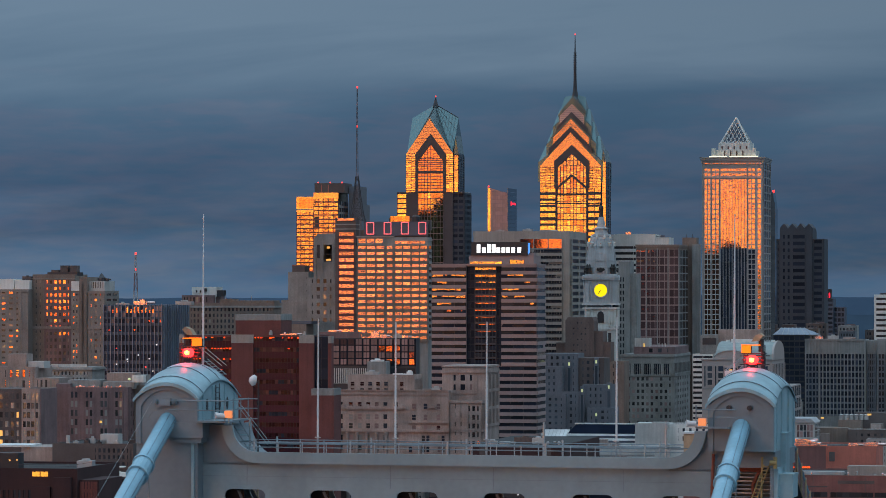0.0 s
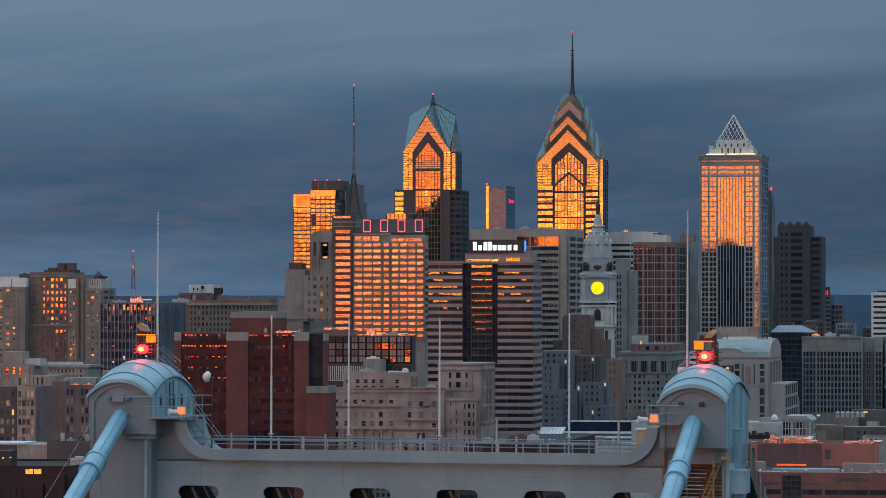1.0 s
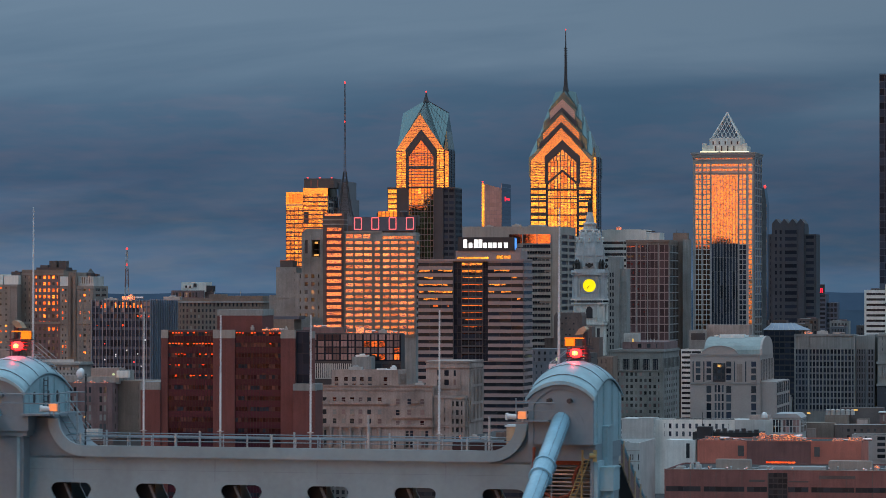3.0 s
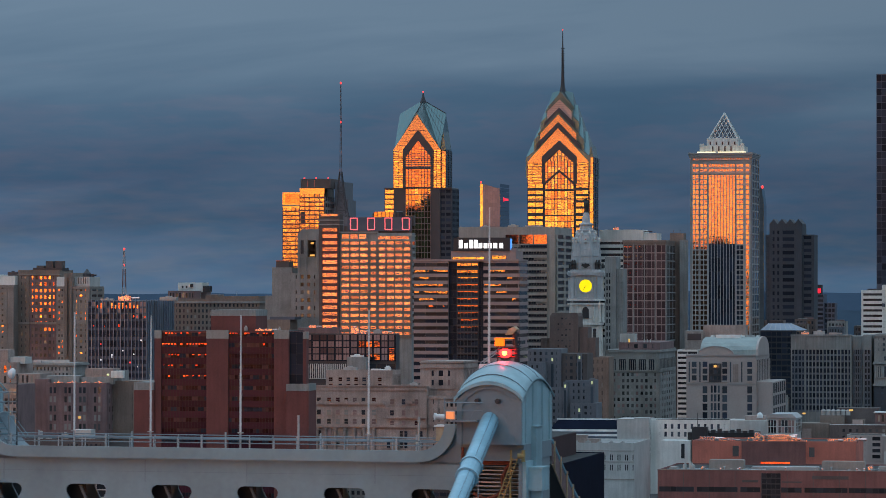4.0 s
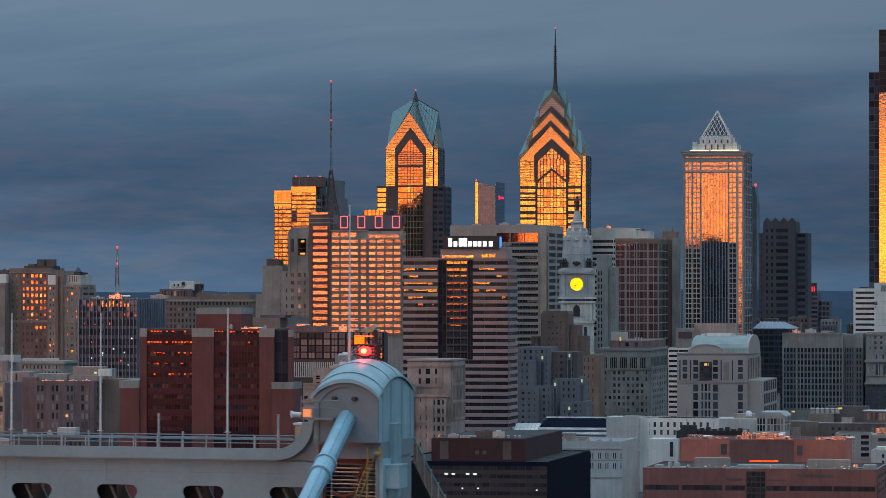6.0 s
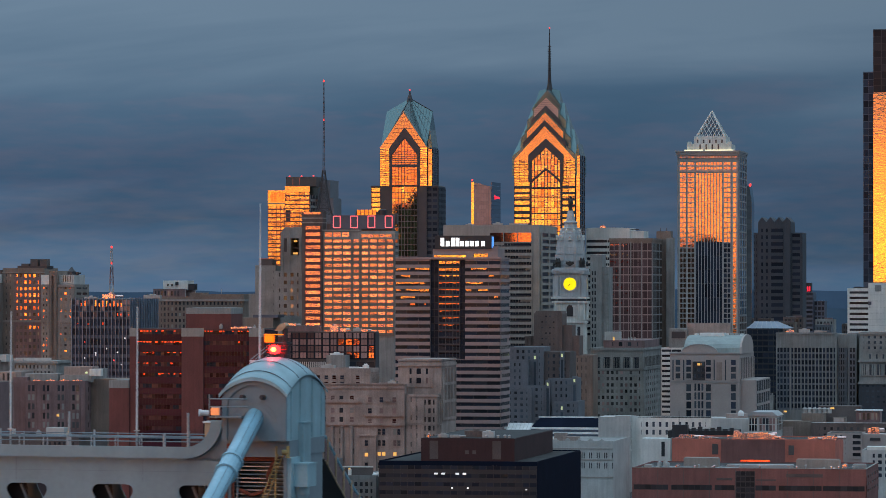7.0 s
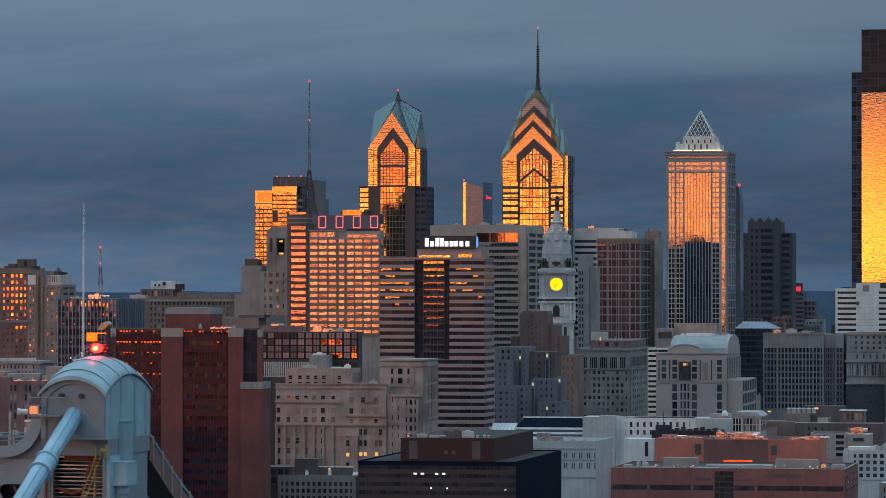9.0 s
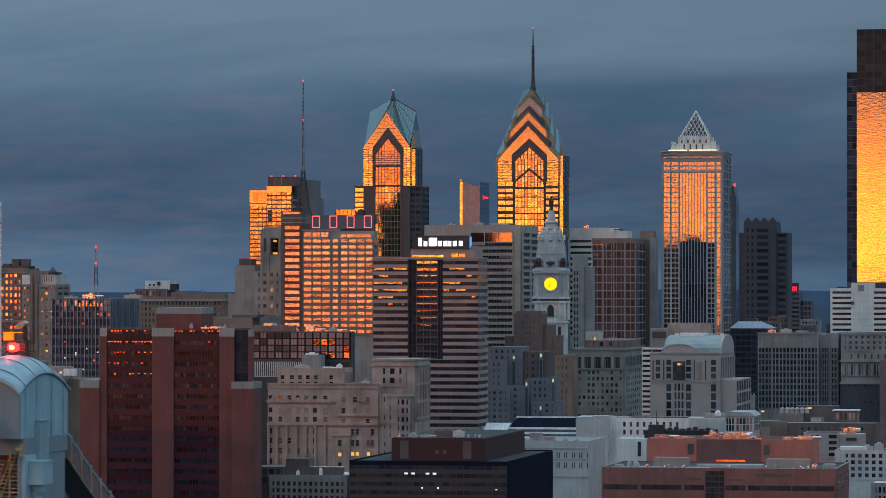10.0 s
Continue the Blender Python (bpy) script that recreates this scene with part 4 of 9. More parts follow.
# side platforms beside each hood, rails, lamp and horn
for uc, s, pin, pout, lamp_u, lz in ((-UH, 1, 1.5, 2.95, 3.15, 102.22), (UH, -1, 0.5, 1.98, 1.68, 102.12)):
    bm = bmesh.new()
    a, b = sorted((uc + s * pin, uc + s * pout))
    box(bm, a, b, -0.5, 3.5 if s > 0 else 0.0, 101.98, 102.06)
    part("platform", bm, M["bridge_grey"], tower)
    for z in (102.55, 103.0) if s > 0 else (102.5, 102.85):
        bm = bmesh.new()
        rod(bm, (uc + s * 0.2, -0.5, z), (uc + s * pout, -0.5, z), 0.03, 6)
        if s > 0:
            rod(bm, (uc + s * pout, -0.5, z), (uc + s * pout, 3.5, z), 0.03, 6)
        part("platform_rail", bm, M["bridge_grey"], tower)
    for v in (-0.5, 0.9, 2.2, 3.5) if s > 0 else (-0.5,):
        bm = bmesh.new()
        rod(bm, (uc + s * pout, v, 102.0), (uc + s * pout, v, 103.05), 0.03, 6)
        part("platform_post", bm, M["bridge_grey"], tower)
    bm = bmesh.new()
    box(bm, uc + s * lamp_u - 0.17, uc + s * lamp_u + 0.17, -0.7, -0.5, lz, lz + 0.32)
    ml = part("marker_lamp", bm, M["marker"], tower, "small square orange-lit marker lamp")
    bm = bmesh.new()
    box(bm, uc + s * lamp_u - 0.2, uc + s * lamp_u + 0.2, -0.52, -0.46, lz - 0.03, lz + 0.35)
    rod(bm, (uc + s * lamp_u, -0.5, 101.98), (uc + s * lamp_u, -0.5, lz), 0.04, 6)
    part("lamp_bracket", bm, M["galv"], ml)
    bm = bmesh.new()
    hu = uc + s * lamp_u + (-0.3 if s > 0 else -0.42)
    rod(bm, (hu + 0.12, -0.6, lz + 0.08), (hu - 0.2, -0.75, lz + 0.1), 0.13, 12)
    rod(bm, (hu - 0.2, -0.75, lz + 0.1), (hu - 0.28, -0.79, lz + 0.1), 0.17, 12)
    part("horn", bm, M["white_plastic"], tower, "small white horn loudspeaker")
    # ladder from the platform to the beam
    if s < 0:
        continue
    bm = bmesh.new()
    for d in (0, 0.4):
        rod(bm, (uc + s * (2.35 + d), 2.4, 102.1), (uc + s * (3.65 + d), 2.4, 100.05), 0.03, 6)
    part("ladder_stile", bm, M["bridge_grey"], tower)
    for k in range(9):
        f = k / 8
        bm = bmesh.new()
        rod(bm, (uc + s * (2.35 + 1.3 * f), 2.4, 102.1 - 2.05 * f), (uc + s * (2.75 + 1.3 * f), 2.4, 102.1 - 2.05 * f), 0.026, 5)
        part("ladder_rung", bm, M["bridge_blue"], tower)
    for v in (2.1, 2.7):
        bm = bmesh.new()
        rod(bm, (uc + s * 2.6, v, 103.0), (uc + s * 4.3, v, 100.9), 0.014, 6)
        part("ladder_rail", bm, M["bridge_blue"], tower)
    for z in (102.06, 102.55, 103.0):
        bm = bmesh.new()
        rod(bm, (uc + 2.4, 3.5, z), (uc + 3.4, 3.5, z), 0.028, 6)
        part("landing_rail", bm, M["bridge_grey"], tower)
# cream cabinet beside the leg
bm = bmesh.new()
box(bm, UH - 3.0, UH - 2.35, 2.2, 3.0, 99.8, 101.65)
cab = part("cabinet", bm, M["cream"], tower, "cream painted steel cabinet")
bm = bmesh.new()
box(bm, UH - 3.07, UH - 2.28, 2.13, 3.07, 101.65, 101.73)
part("cabinet_lid", bm, M["white_plastic"], cab)
# white dish on a post beside the far saddle
bm = bmesh.new()
rod(bm, (-UH + 3.75, 2.4, 100.0), (-UH + 3.75, 2.4, 103.9), 0.04, 6)
part("dish_post", bm, M["dark_metal"], tower)
bm = bmesh.new()
turned(bm, [(0.02, -0.1), (0.2, -0.08), (0.27, 0.05), (0.25, 0.12), (0.09, 0.26)], 16)
d = part("dish", bm, M["white_plastic"], tower, "small white dish antenna", smooth=True)
d.matrix_basis = pose(-UH + 3.62, 2.2, 103.9, 0, -80, 20)

# ---- main cables ----
SLOPE = 0.50


def sag(L):
    return 101.98 - SLOPE * L + SLOPE / 532 * L * L


def back(v):
    """Height of the landward cable, steep at the saddle and flattening out."""
    return 100.05 - 0.2 * (v - 6.8) - 0.36 * 14 * (1 - math.exp(-(v - 6.8) / 14))


def strip(bm, u0, u1, vs, lo, hi):
    """A thin band that follows the landward cable."""
    rings = [[bm.verts.new((u, v, back(v) + z)) for u, z in ((u0, lo), (u1, lo), (u1, hi), (u0, hi))] for v in vs]
    for a, b in zip(rings, rings[1:]):
        for i in range(4):
            j = (i + 1) % 4
            bm.faces.new((a[i], a[j], b[j], b[i]))
    bm.faces.new(rings[0][::-1])
    bm.faces.new(rings[-1])


BACK_V = [6.9 + 1.5 * i for i in range(20)] + [40, 48, 58, 70, 80]


for uc, lab in ((-UH, ""), (UH, "")):
    c = thing("main_cable", "thick light blue wrapped suspension cable with clamp bands", "cable", TOWER, group="main cables of the bridge")
    bm = bmesh.new()
    path = [(uc, 1.5, sag(-1.5) + 0.0)] + [(uc, -L, sag(L)) for L in [0.0] + [6.0 * k for k in range(1, 45)]]
    n = 14
    rings = []
    for p in path:
        rings.append([bm.verts.new((p[0] + 0.42 * math.cos(2 * math.pi * i / n), p[1], p[2] + 0.47 * math.sin(2 * math.pi * i / n))) for i in range(n)])
    for a, b in zip(rings, rings[1:]):
        for i in range(n):
            j = (i + 1) % n
            bm.faces.new((a[i], a[j], b[j], b[i]))
    bm.faces.new(rings[0])
    bm.faces.new(rings[-1][::-1])
    part("cable_wrap", bm, M["cable_blue"], c, smooth=True)
    for a in (66, 20):
        bm = bmesh.new()
        off = (0.425 * math.cos(radians(a)), 0.475 * math.sin(radians(a)))
        for p, q in zip(path[1:12], path[2:13]):
            rod(bm, (p[0] + off[0], p[1], p[2] + off[1]), (q[0] + off[0], q[1], q[2] + off[1]), 0.009, 4)
        part("wrap_seam", bm, M["blue_metal"], c)
    bm = bmesh.new()
    run = [3.5] + BACK_V + [170]
    for a, b in zip(run, run[1:]):
        rod(bm, (uc, a, back(max(a, 6.8))), (uc, b, back(b)), 0.4, 12)
    part("backstay", bm, M["cable_blue"], c)
    for k in range(1, 7):
        L = 4.2 + 6.1 * (k - 1)
        band = []
        bm = bmesh.new()
        rod(bm, (uc, -L + 0.55, sag(L - 0.55)), (uc, -L - 0.45, sag(L + 0.45)), 0.47, 16)
        for e in (0.5, -0.42):
            rod(bm, (uc, -L + e + 0.05, sag(L - e - 0.05)), (uc, -L + e - 0.05, sag(L - e + 0.05)), 0.535, 16)
        part("cable_band", bm, M["cable_blue"], c)
        for s in (-0.42, 0.42):
            bm = bmesh.new()
            rod(bm, (uc + s, -L, sag(L) - 0.1), (uc + s, -L, max(sag(L) - 70, 32)), 0.03, 5)
            part("suspender", bm, M["galv"], c)
    for s in (-0.6,) if uc < 0 else ():
        bm = bmesh.new()
        pts = [(uc + s, -L, sag(L) + 1.2) for L in [-1] + [4.2 + 6.1 * k for k in range(13)]]
        for p, q in zip(pts, pts[1:]):
            rod(bm, p, q, 0.007, 5)
        part("hand_rope", bm, M["galv"], c)
    # walkway with cream posts and brown side netting down the landward cable
    for s in (-1.5, 1.5):
        for dz, r in ((0.95, 0.06), (0.45, 0.02), (-0.2, 0.05)):
            bm = bmesh.new()
            for a, b in zip(BACK_V, BACK_V[1:]):
                rod(bm, (uc + s, a, back(a) + dz), (uc + s, b, back(b) + dz), r, 6)
            part("walk_rail", bm, M["cable_blue" if dz > 0.8 else "cream"], c)
        bm = bmesh.new()
        strip(bm, uc + s - 0.02, uc + s + 0.02, BACK_V, -0.15, 0.75)
        part("side_netting", bm, M["brick_plum"], c, "brown side netting")
        for k in range(14):
            y = 7.2 + 1.5 * k
            bm = bmesh.new()
            rod(bm, (uc + s * 1.04, y, back(y) - 0.25), (uc + s * 1.04, y, back(y) + 1.05), 0.05, 6)
            part("walk_post", bm, M["cream"], c)
    bm = bmesh.new()
    strip(bm, uc - 1.5, uc + 1.5, BACK_V, -0.28, -0.18)
    part("walk_floor", bm, M["black"], c)

# roadway far below
deck = thing("bridge_deck", "grey steel bridge roadway with stiffening trusses hung from the cables", "bridge deck", TOWER)
bm = bmesh.new()
box(bm, -12.4, 12.4, -262, 175, 30.0, 31.0)
part("roadway", bm, M["roof_dark"], deck)
for s in (-1, 1):
    bm = bmesh.new()
    box(bm, s * 12.9 - 0.3, s * 12.9 + 0.3, -262, 175, 29.0, 30.0)
    box(bm, s * 12.9 - 0.3, s * 12.9 + 0.3, -262, 175, 36.0, 36.8)
    part("truss_chord", bm, M["bridge_blue"], deck)
    bm = bmesh.new()
    for k in range(54):
        v = -260 + 8 * k
        if -1.5 < v < 8:
            continue
        box(bm, s * 12.9 - 0.2, s * 12.9 + 0.2, v - 0.25, v + 0.25, 30, 36)
    part("truss_web", bm, M["bridge_blue"], deck)

# ---- ground, river and distance ----
def ground_height(x, y):
    prof = ((-5000, 2), (-900, 2), (-760, -15), (330, -15), (400, 0), (3500, 0), (4200, 22), (4980, 60))
    for (a, za), (b, zb) in zip(prof, prof[1:]):
        if a <= y <= b:
            return za + (zb - za) * (y - a) / (b - a)
    return prof[-1][1]


xs = [-4500, -3000, -2000, -1400] + [-1000 + 100 * i for i in range(21)] + [1400, 2000, 3000, 4500]
ys = [-5000, -3000, -900, -760, -400, 0, 330, 400] + [600 + 200 * i for i in range(22)] + [4980]
verts = [(x, y, ground_height(x, y)) for y in ys for x in xs]
nx = len(xs)
faces = [(j * nx + i, j * nx + i + 1, (j + 1) * nx + i + 1, (j + 1) * nx + i) for j in range(len(ys) - 1) for i in range(nx - 1)]
me = bpy.data.meshes.new("ground")
me.from_pydata(verts, [], faces)
me.materials.append(shader("city_ground_asphalt", (0.055, 0.055, 0.058), 0.9, vary=0.4, grain=0.3, stain=0.4, patch=0.02))
tagged(new("ground", me), "dark asphalt and earth of the city ground", "ground", kind="structure")
bm = bmesh.new()
box(bm, -4500, 4500, -835, 382, -12.6, -12.0)
river = new("water", mesh_of(bm, "water", shader("river_water", (0.02, 0.03, 0.04), 0.12, vary=0.2, grain=0.2, stain=0.2, patch=0.02, bump=0.4)))
tagged(river, "dark rippled river water under the bridge", "water", kind="structure")


def hill_line(name, y, top, amp, col, seed):
    n = 140
    verts, faces = [], []
    for i in range(n + 1):
        x = -1500 + 3000 * i / n
        h = top + amp * noise.fractal(Vector((x * 0.004 + seed, seed, 0)), 1.0, 2.0, 5) + 0.25 * amp * noise.noise(Vector((x * 0.11, seed, 3)))
        verts += [(x, y - 180, 20), (x, y, h), (x, y + 60, h * 0.9), (x, y + 70, 0)]
    for i in range(n):
        a, b = i * 4, i * 4 + 4
        faces += [(a, b, b + 1, a + 1), (a + 1, b + 1, b + 2, a + 2), (a + 2, b + 2, b + 3, a + 3)]
    me = bpy.data.meshes.new(name)
    me.from_pydata(verts, [], faces)
    # blue emission puts the distance haze into the hills' colour
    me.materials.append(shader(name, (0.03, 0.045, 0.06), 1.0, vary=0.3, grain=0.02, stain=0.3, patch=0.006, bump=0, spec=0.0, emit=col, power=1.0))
    return tagged(new(name, me), "far wooded hills in blue morning haze", "hills", kind="structure")


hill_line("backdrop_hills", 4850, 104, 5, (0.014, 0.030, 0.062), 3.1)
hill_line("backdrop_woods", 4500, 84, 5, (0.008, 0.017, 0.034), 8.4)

GROUP = "city buildings"


def tip(bm, z0, slope):
    """Lean a pane back above z0."""
    for q in bm.verts:
        q.co.y += slope * (q.co.z - z0)


def office(name, label, xr, yr, w, d, cat="building", **k):
    return Block(name, label, cat, xr, yr, w, d, **k)


# ---- twin gabled glass towers ----
def gable(b, name, uc, half, v0, v1, ze, za, mat, base=None, label=""):
    """A pitched block: walls to ze, ridge at za, running from v0 to v1."""
    bm = bmesh.new()
    z0 = ze - 3 if base is None else base
    prism(bm, [(uc - half, z0), (uc - half, ze), (uc, za), (uc + half, ze), (uc + half, z0)], v0, v1)
    return part(name, bm, M[mat], b.e, label)


def crown_roof(b, uc, vc, half, deep, e0, a0, top, lean, base, ribs=4):
    """A square glass roof of four gables whose side ridges stop short of the eaves, with glazing ribs."""
    bm = bmesh.new()
    box(bm, uc - half, uc + half, vc - deep, vc + deep, base, e0)
    B = [Vector((uc + sx * half, vc + sy * deep, e0)) for sx, sy in ((-1, -1), (1, -1), (1, 1), (-1, 1))]
    Q = [Vector((uc, vc - deep, a0)), Vector((uc + half * lean, vc, a0)), Vector((uc, vc + deep, a0)), Vector((uc - half * lean, vc, a0))]
    A = Vector((uc, vc, top))
    vb, vq, va = [bm.verts.new(p) for p in B], [bm.verts.new(p) for p in Q], bm.verts.new(A)
    for i in range(4):
        j = (i + 1) % 4
        bm.faces.new((vb[i], vq[i], va))
        bm.faces.new((vq[i], vb[j], va))
        bm.faces.new((vb[i], vb[j], vq[i]))
    part("crown_tier", bm, M["g_teal"], b.e, "blue-green glass gabled roof tier")
    for i in (0, 1):
        for m, c in ((Q[i], B[i]), (Q[i], B[(i + 1) % 4])):
            for k in range(1, ribs + 1):
                f = k / (ribs + 1)
                bm = bmesh.new()
                rod(bm, m.lerp(A, f), c.lerp(A, f), 0.13, 4)
                part("crown_rib", bm, M["dark_metal"], b.e)
            bm = bmesh.new()
            rod(bm, c, A, 0.22, 4)
            part("crown_rib", bm, M["dark_metal"], b.e)


def chevron(b, uc, half, ze, za, thick, v, mat, depth=0.8, legs=0.0, lw=1.0, name="chevron"):
    """A pointed band over an arch, with straight legs."""
    bm = bmesh.new()
    k = (za - ze) / half
    prism(bm, [(uc - half, ze), (uc, za), (uc + half, ze), (uc + half, ze - thick), (uc, za - thick), (uc - half, ze - thick)], v - depth, v)
    if legs:
        box(bm, uc - half, uc - half + lw, v - depth, v, ze - thick - legs, ze - thick)
        box(bm, uc + half - lw, uc + half, v - depth, v, ze - thick - legs, ze - thick)
    return part(name, bm, M[mat], b.e)


two = office("gabled_glass_tower", "gold-glowing glass and granite tower with a blue-green gabled crown", 7.3, 2815.0, 34.2, 46.7, "skyscraper", group="twin gabled towers")
W = two.w
D2 = two.d
ZB = 179.4
ze = 206.5
two.vol("wall", 0.3, W - 0.3, 0.3, D2, 0, ze, "dark_band")
# wider base block
UL, UR = -6.5, 41.9
two.vol("base_wall", UL, UR, 1.5, D2 * 0.62, 0, ZB, "dark_band")
two.vol("base_roof", UL + 0.5, UR - 0.5, 2, D2 * 0.6, ZB, ZB + 0.6, "granite")
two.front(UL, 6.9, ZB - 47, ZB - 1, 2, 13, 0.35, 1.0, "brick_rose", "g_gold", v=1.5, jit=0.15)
# navy and slate panes put in the dark reflected silhouette
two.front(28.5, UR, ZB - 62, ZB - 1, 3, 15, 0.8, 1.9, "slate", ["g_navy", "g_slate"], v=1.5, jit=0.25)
# side face gets dark glass and stone to put in its shade
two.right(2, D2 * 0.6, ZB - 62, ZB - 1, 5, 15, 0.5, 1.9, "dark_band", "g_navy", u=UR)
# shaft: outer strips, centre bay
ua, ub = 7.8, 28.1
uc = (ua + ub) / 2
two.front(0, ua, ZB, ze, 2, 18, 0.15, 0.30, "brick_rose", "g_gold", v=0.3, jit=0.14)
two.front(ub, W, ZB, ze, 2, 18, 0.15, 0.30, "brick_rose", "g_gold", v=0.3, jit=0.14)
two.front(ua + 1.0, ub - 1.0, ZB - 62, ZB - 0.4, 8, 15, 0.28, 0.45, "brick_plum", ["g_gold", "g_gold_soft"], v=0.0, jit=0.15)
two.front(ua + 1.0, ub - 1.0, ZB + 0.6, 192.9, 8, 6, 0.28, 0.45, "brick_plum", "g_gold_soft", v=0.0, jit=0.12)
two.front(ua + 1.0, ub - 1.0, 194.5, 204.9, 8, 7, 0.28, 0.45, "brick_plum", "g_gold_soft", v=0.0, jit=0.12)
bm = bmesh.new()
prism(bm, [(ua + 1, 204.9), (uc, 214.1), (ub - 1, 204.9)], -0.2, 0.3)
part("arch_glass", bm, M["g_gold_soft"], two.e)
for i in range(1, 8):
    f = i / 8
    u = ua + 1 + (ub - ua - 2) * f
    h = (1 - abs(2 * f - 1)) * (214.1 - 204.9)
    bm = bmesh.new()
    box(bm, u - 0.14, u + 0.14, -0.35, -0.2, 204.9, 204.9 + h)
    part("mullion", bm, M["brick_plum"], two.e)
for u0, u1 in ((ua - 0.9, ua + 1.0), (ub - 1.0, ub + 0.9)):
    bm = bmesh.new()
    box(bm, u0, u1, -0.5, 0.3, ZB, 204.1)
    part("bay_pier", bm, M["dark_band"], two.e)
two.boxes("transom", [(ua, ub, -0.6, 0.3, 192.9, 194.5), (UL, UR, 0.2, 1.5, ZB - 0.6, ZB + 0.5)], "dark_band")
chevron(two, uc, (ub - ua) / 2 + 0.9, 206.5, 220.9, 7.5, 0.3, "dark_band", depth=1.2)
# gabled crown
vc = D2 / 2
bm = bmesh.new()
prism(bm, [(0, ze), (W / 2, 231.6), (W, ze)], 0.0, 0.3)
part("gable_front", bm, M["granite_gold"], two.e)
for k in range(9):
    z = ze + 0.6 + k * 2.6
    f = (z - ze) / (230.0 - ze)
    for u0, u1 in ((W / 2 * f + 0.5, max(W / 2 * f + 0.6, min(W / 2 - 0.2, W / 2 - ((ub - ua) / 2 + 1) * max(0, 1 - (z - ze) / 13)))),):
        bm = bmesh.new()
        box(bm, u0, u1, -0.25, 0, z, z + 0.25)
        box(bm, W - u1, W - u0, -0.25, 0, z, z + 0.25)
        part("gable_line", bm, M["dark_band"], two.e)
bm = bmesh.new()
zr = 242.8
zg2 = 233.2
base = [bm.verts.new(p) for p in ((W * 0.02, 0.3, ze), (W * 0.98, 0.3, ze), (W * 0.98, D2, ze), (W * 0.02, D2, ze))]
mid = [bm.verts.new((W / 2, 0.3, zg2)), bm.verts.new((W * 0.985, vc, zg2)), bm.verts.new((W / 2, D2, zg2)), bm.verts.new((W * 0.01, vc, zg2))]
apex = bm.verts.new((W / 2, vc, zr))
for i in range(4):
    j = (i + 1) % 4
    bm.faces.new((base[i], mid[i], apex))
    bm.faces.new((mid[i], base[j], apex))
    bm.faces.new((base[i], base[j], mid[i]))
bm.faces.new(base[::-1])
part("crown", bm, M["g_teal"], two.e, "blue-green glass gabled crown")
# right-hand setback strip
two.vol("setback", W, 37.5, 1.2, D2 * 0.5, ZB, 206.5, "dark_band")
two.front(W + 0.6, 37.5, ZB, 205.7, 1, 14, 0.3, 0.4, "granite_gold", "g_gold", v=1.2, jit=0.12)
gable(two, "setback_roof", (W + 37.5) / 2, (37.5 - W) / 2, 1.2, D2 * 0.5, 207.3, 219.7, "g_teal")
# shaded side is put in with darker panes than the front
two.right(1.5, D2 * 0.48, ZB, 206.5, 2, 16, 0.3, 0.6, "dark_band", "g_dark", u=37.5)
bm = bmesh.new()
turned(bm, [(2.4, zr - 2), (1.3, zr + 1.5), (0.8, zr + 3.0), (0.45, zr + 5.0), (0.25, 248.0)], 8, W / 2, vc)
part("finial", bm, M["dark_metal"], two.e)
bm = bmesh.new()
turned(bm, [(0.2, 248.0), (0.55, 248.4), (0.55, 249.0), (0.2, 249.2)], 10, W / 2, vc)
part("aviation_lamp", bm, M["red_small"], two.e)
# glazing ribs of the crown
for i in (0, 1):
    B = [Vector(p) for p in ((W * 0.02, 0.3, ze), (W * 0.98, 0.3, ze), (W * 0.98, D2, ze), (W * 0.02, D2, ze))]
    Q = [Vector(p) for p in ((W / 2, 0.3, zg2), (W * 0.985, vc, zg2), (W / 2, D2, zg2), (W * 0.01, vc, zg2))]
    A = Vector((W / 2, vc, zr))
    for m, c in ((Q[i], B[i]), (Q[i], B[(i + 1) % 4])):
        for s in (0.12, 0.24, 0.36, 0.48, 0.6, 0.72, 0.84):
            bm = bmesh.new()
            rod(bm, m.lerp(A, s), c.lerp(A, s), 0.13, 4)
            part("crown_rib", bm, M["dark_metal"], two.e)
        for s in (0.0, 0.33, 0.66):
            bm = bmesh.new()
            rod(bm, m.lerp(c, s), A, 0.16 if s else 0.35, 4)
            part("crown_rib", bm, M["dark_metal"], two.e)

one = office("gabled_glass_tower", "taller gold-glowing glass tower with stepped crown and needle spire", 112.3, 2832.0, 44.0, 44.8, "skyscraper", group="twin gabled towers")
W = one.w
D1 = one.d
ze = 198.7
one.vol("wall", 0.3, W - 0.3, 0.3, D1, 0, ze, "dark_band")
ua, ub = 11.4, 34.6
uc = (ua + ub) / 2
zg = 222.7
zl = 183.0
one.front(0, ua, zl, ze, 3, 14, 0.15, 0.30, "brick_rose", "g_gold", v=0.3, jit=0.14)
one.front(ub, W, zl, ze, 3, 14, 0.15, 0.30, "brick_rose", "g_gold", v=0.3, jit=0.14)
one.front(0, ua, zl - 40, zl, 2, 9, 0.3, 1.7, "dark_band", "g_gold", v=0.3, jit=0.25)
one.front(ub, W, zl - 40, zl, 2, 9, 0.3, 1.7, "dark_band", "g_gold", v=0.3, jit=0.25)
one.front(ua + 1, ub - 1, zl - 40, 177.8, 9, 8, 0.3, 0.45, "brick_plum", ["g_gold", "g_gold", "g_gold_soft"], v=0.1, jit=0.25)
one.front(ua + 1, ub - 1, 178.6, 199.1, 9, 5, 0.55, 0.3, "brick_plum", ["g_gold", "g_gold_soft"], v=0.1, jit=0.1)
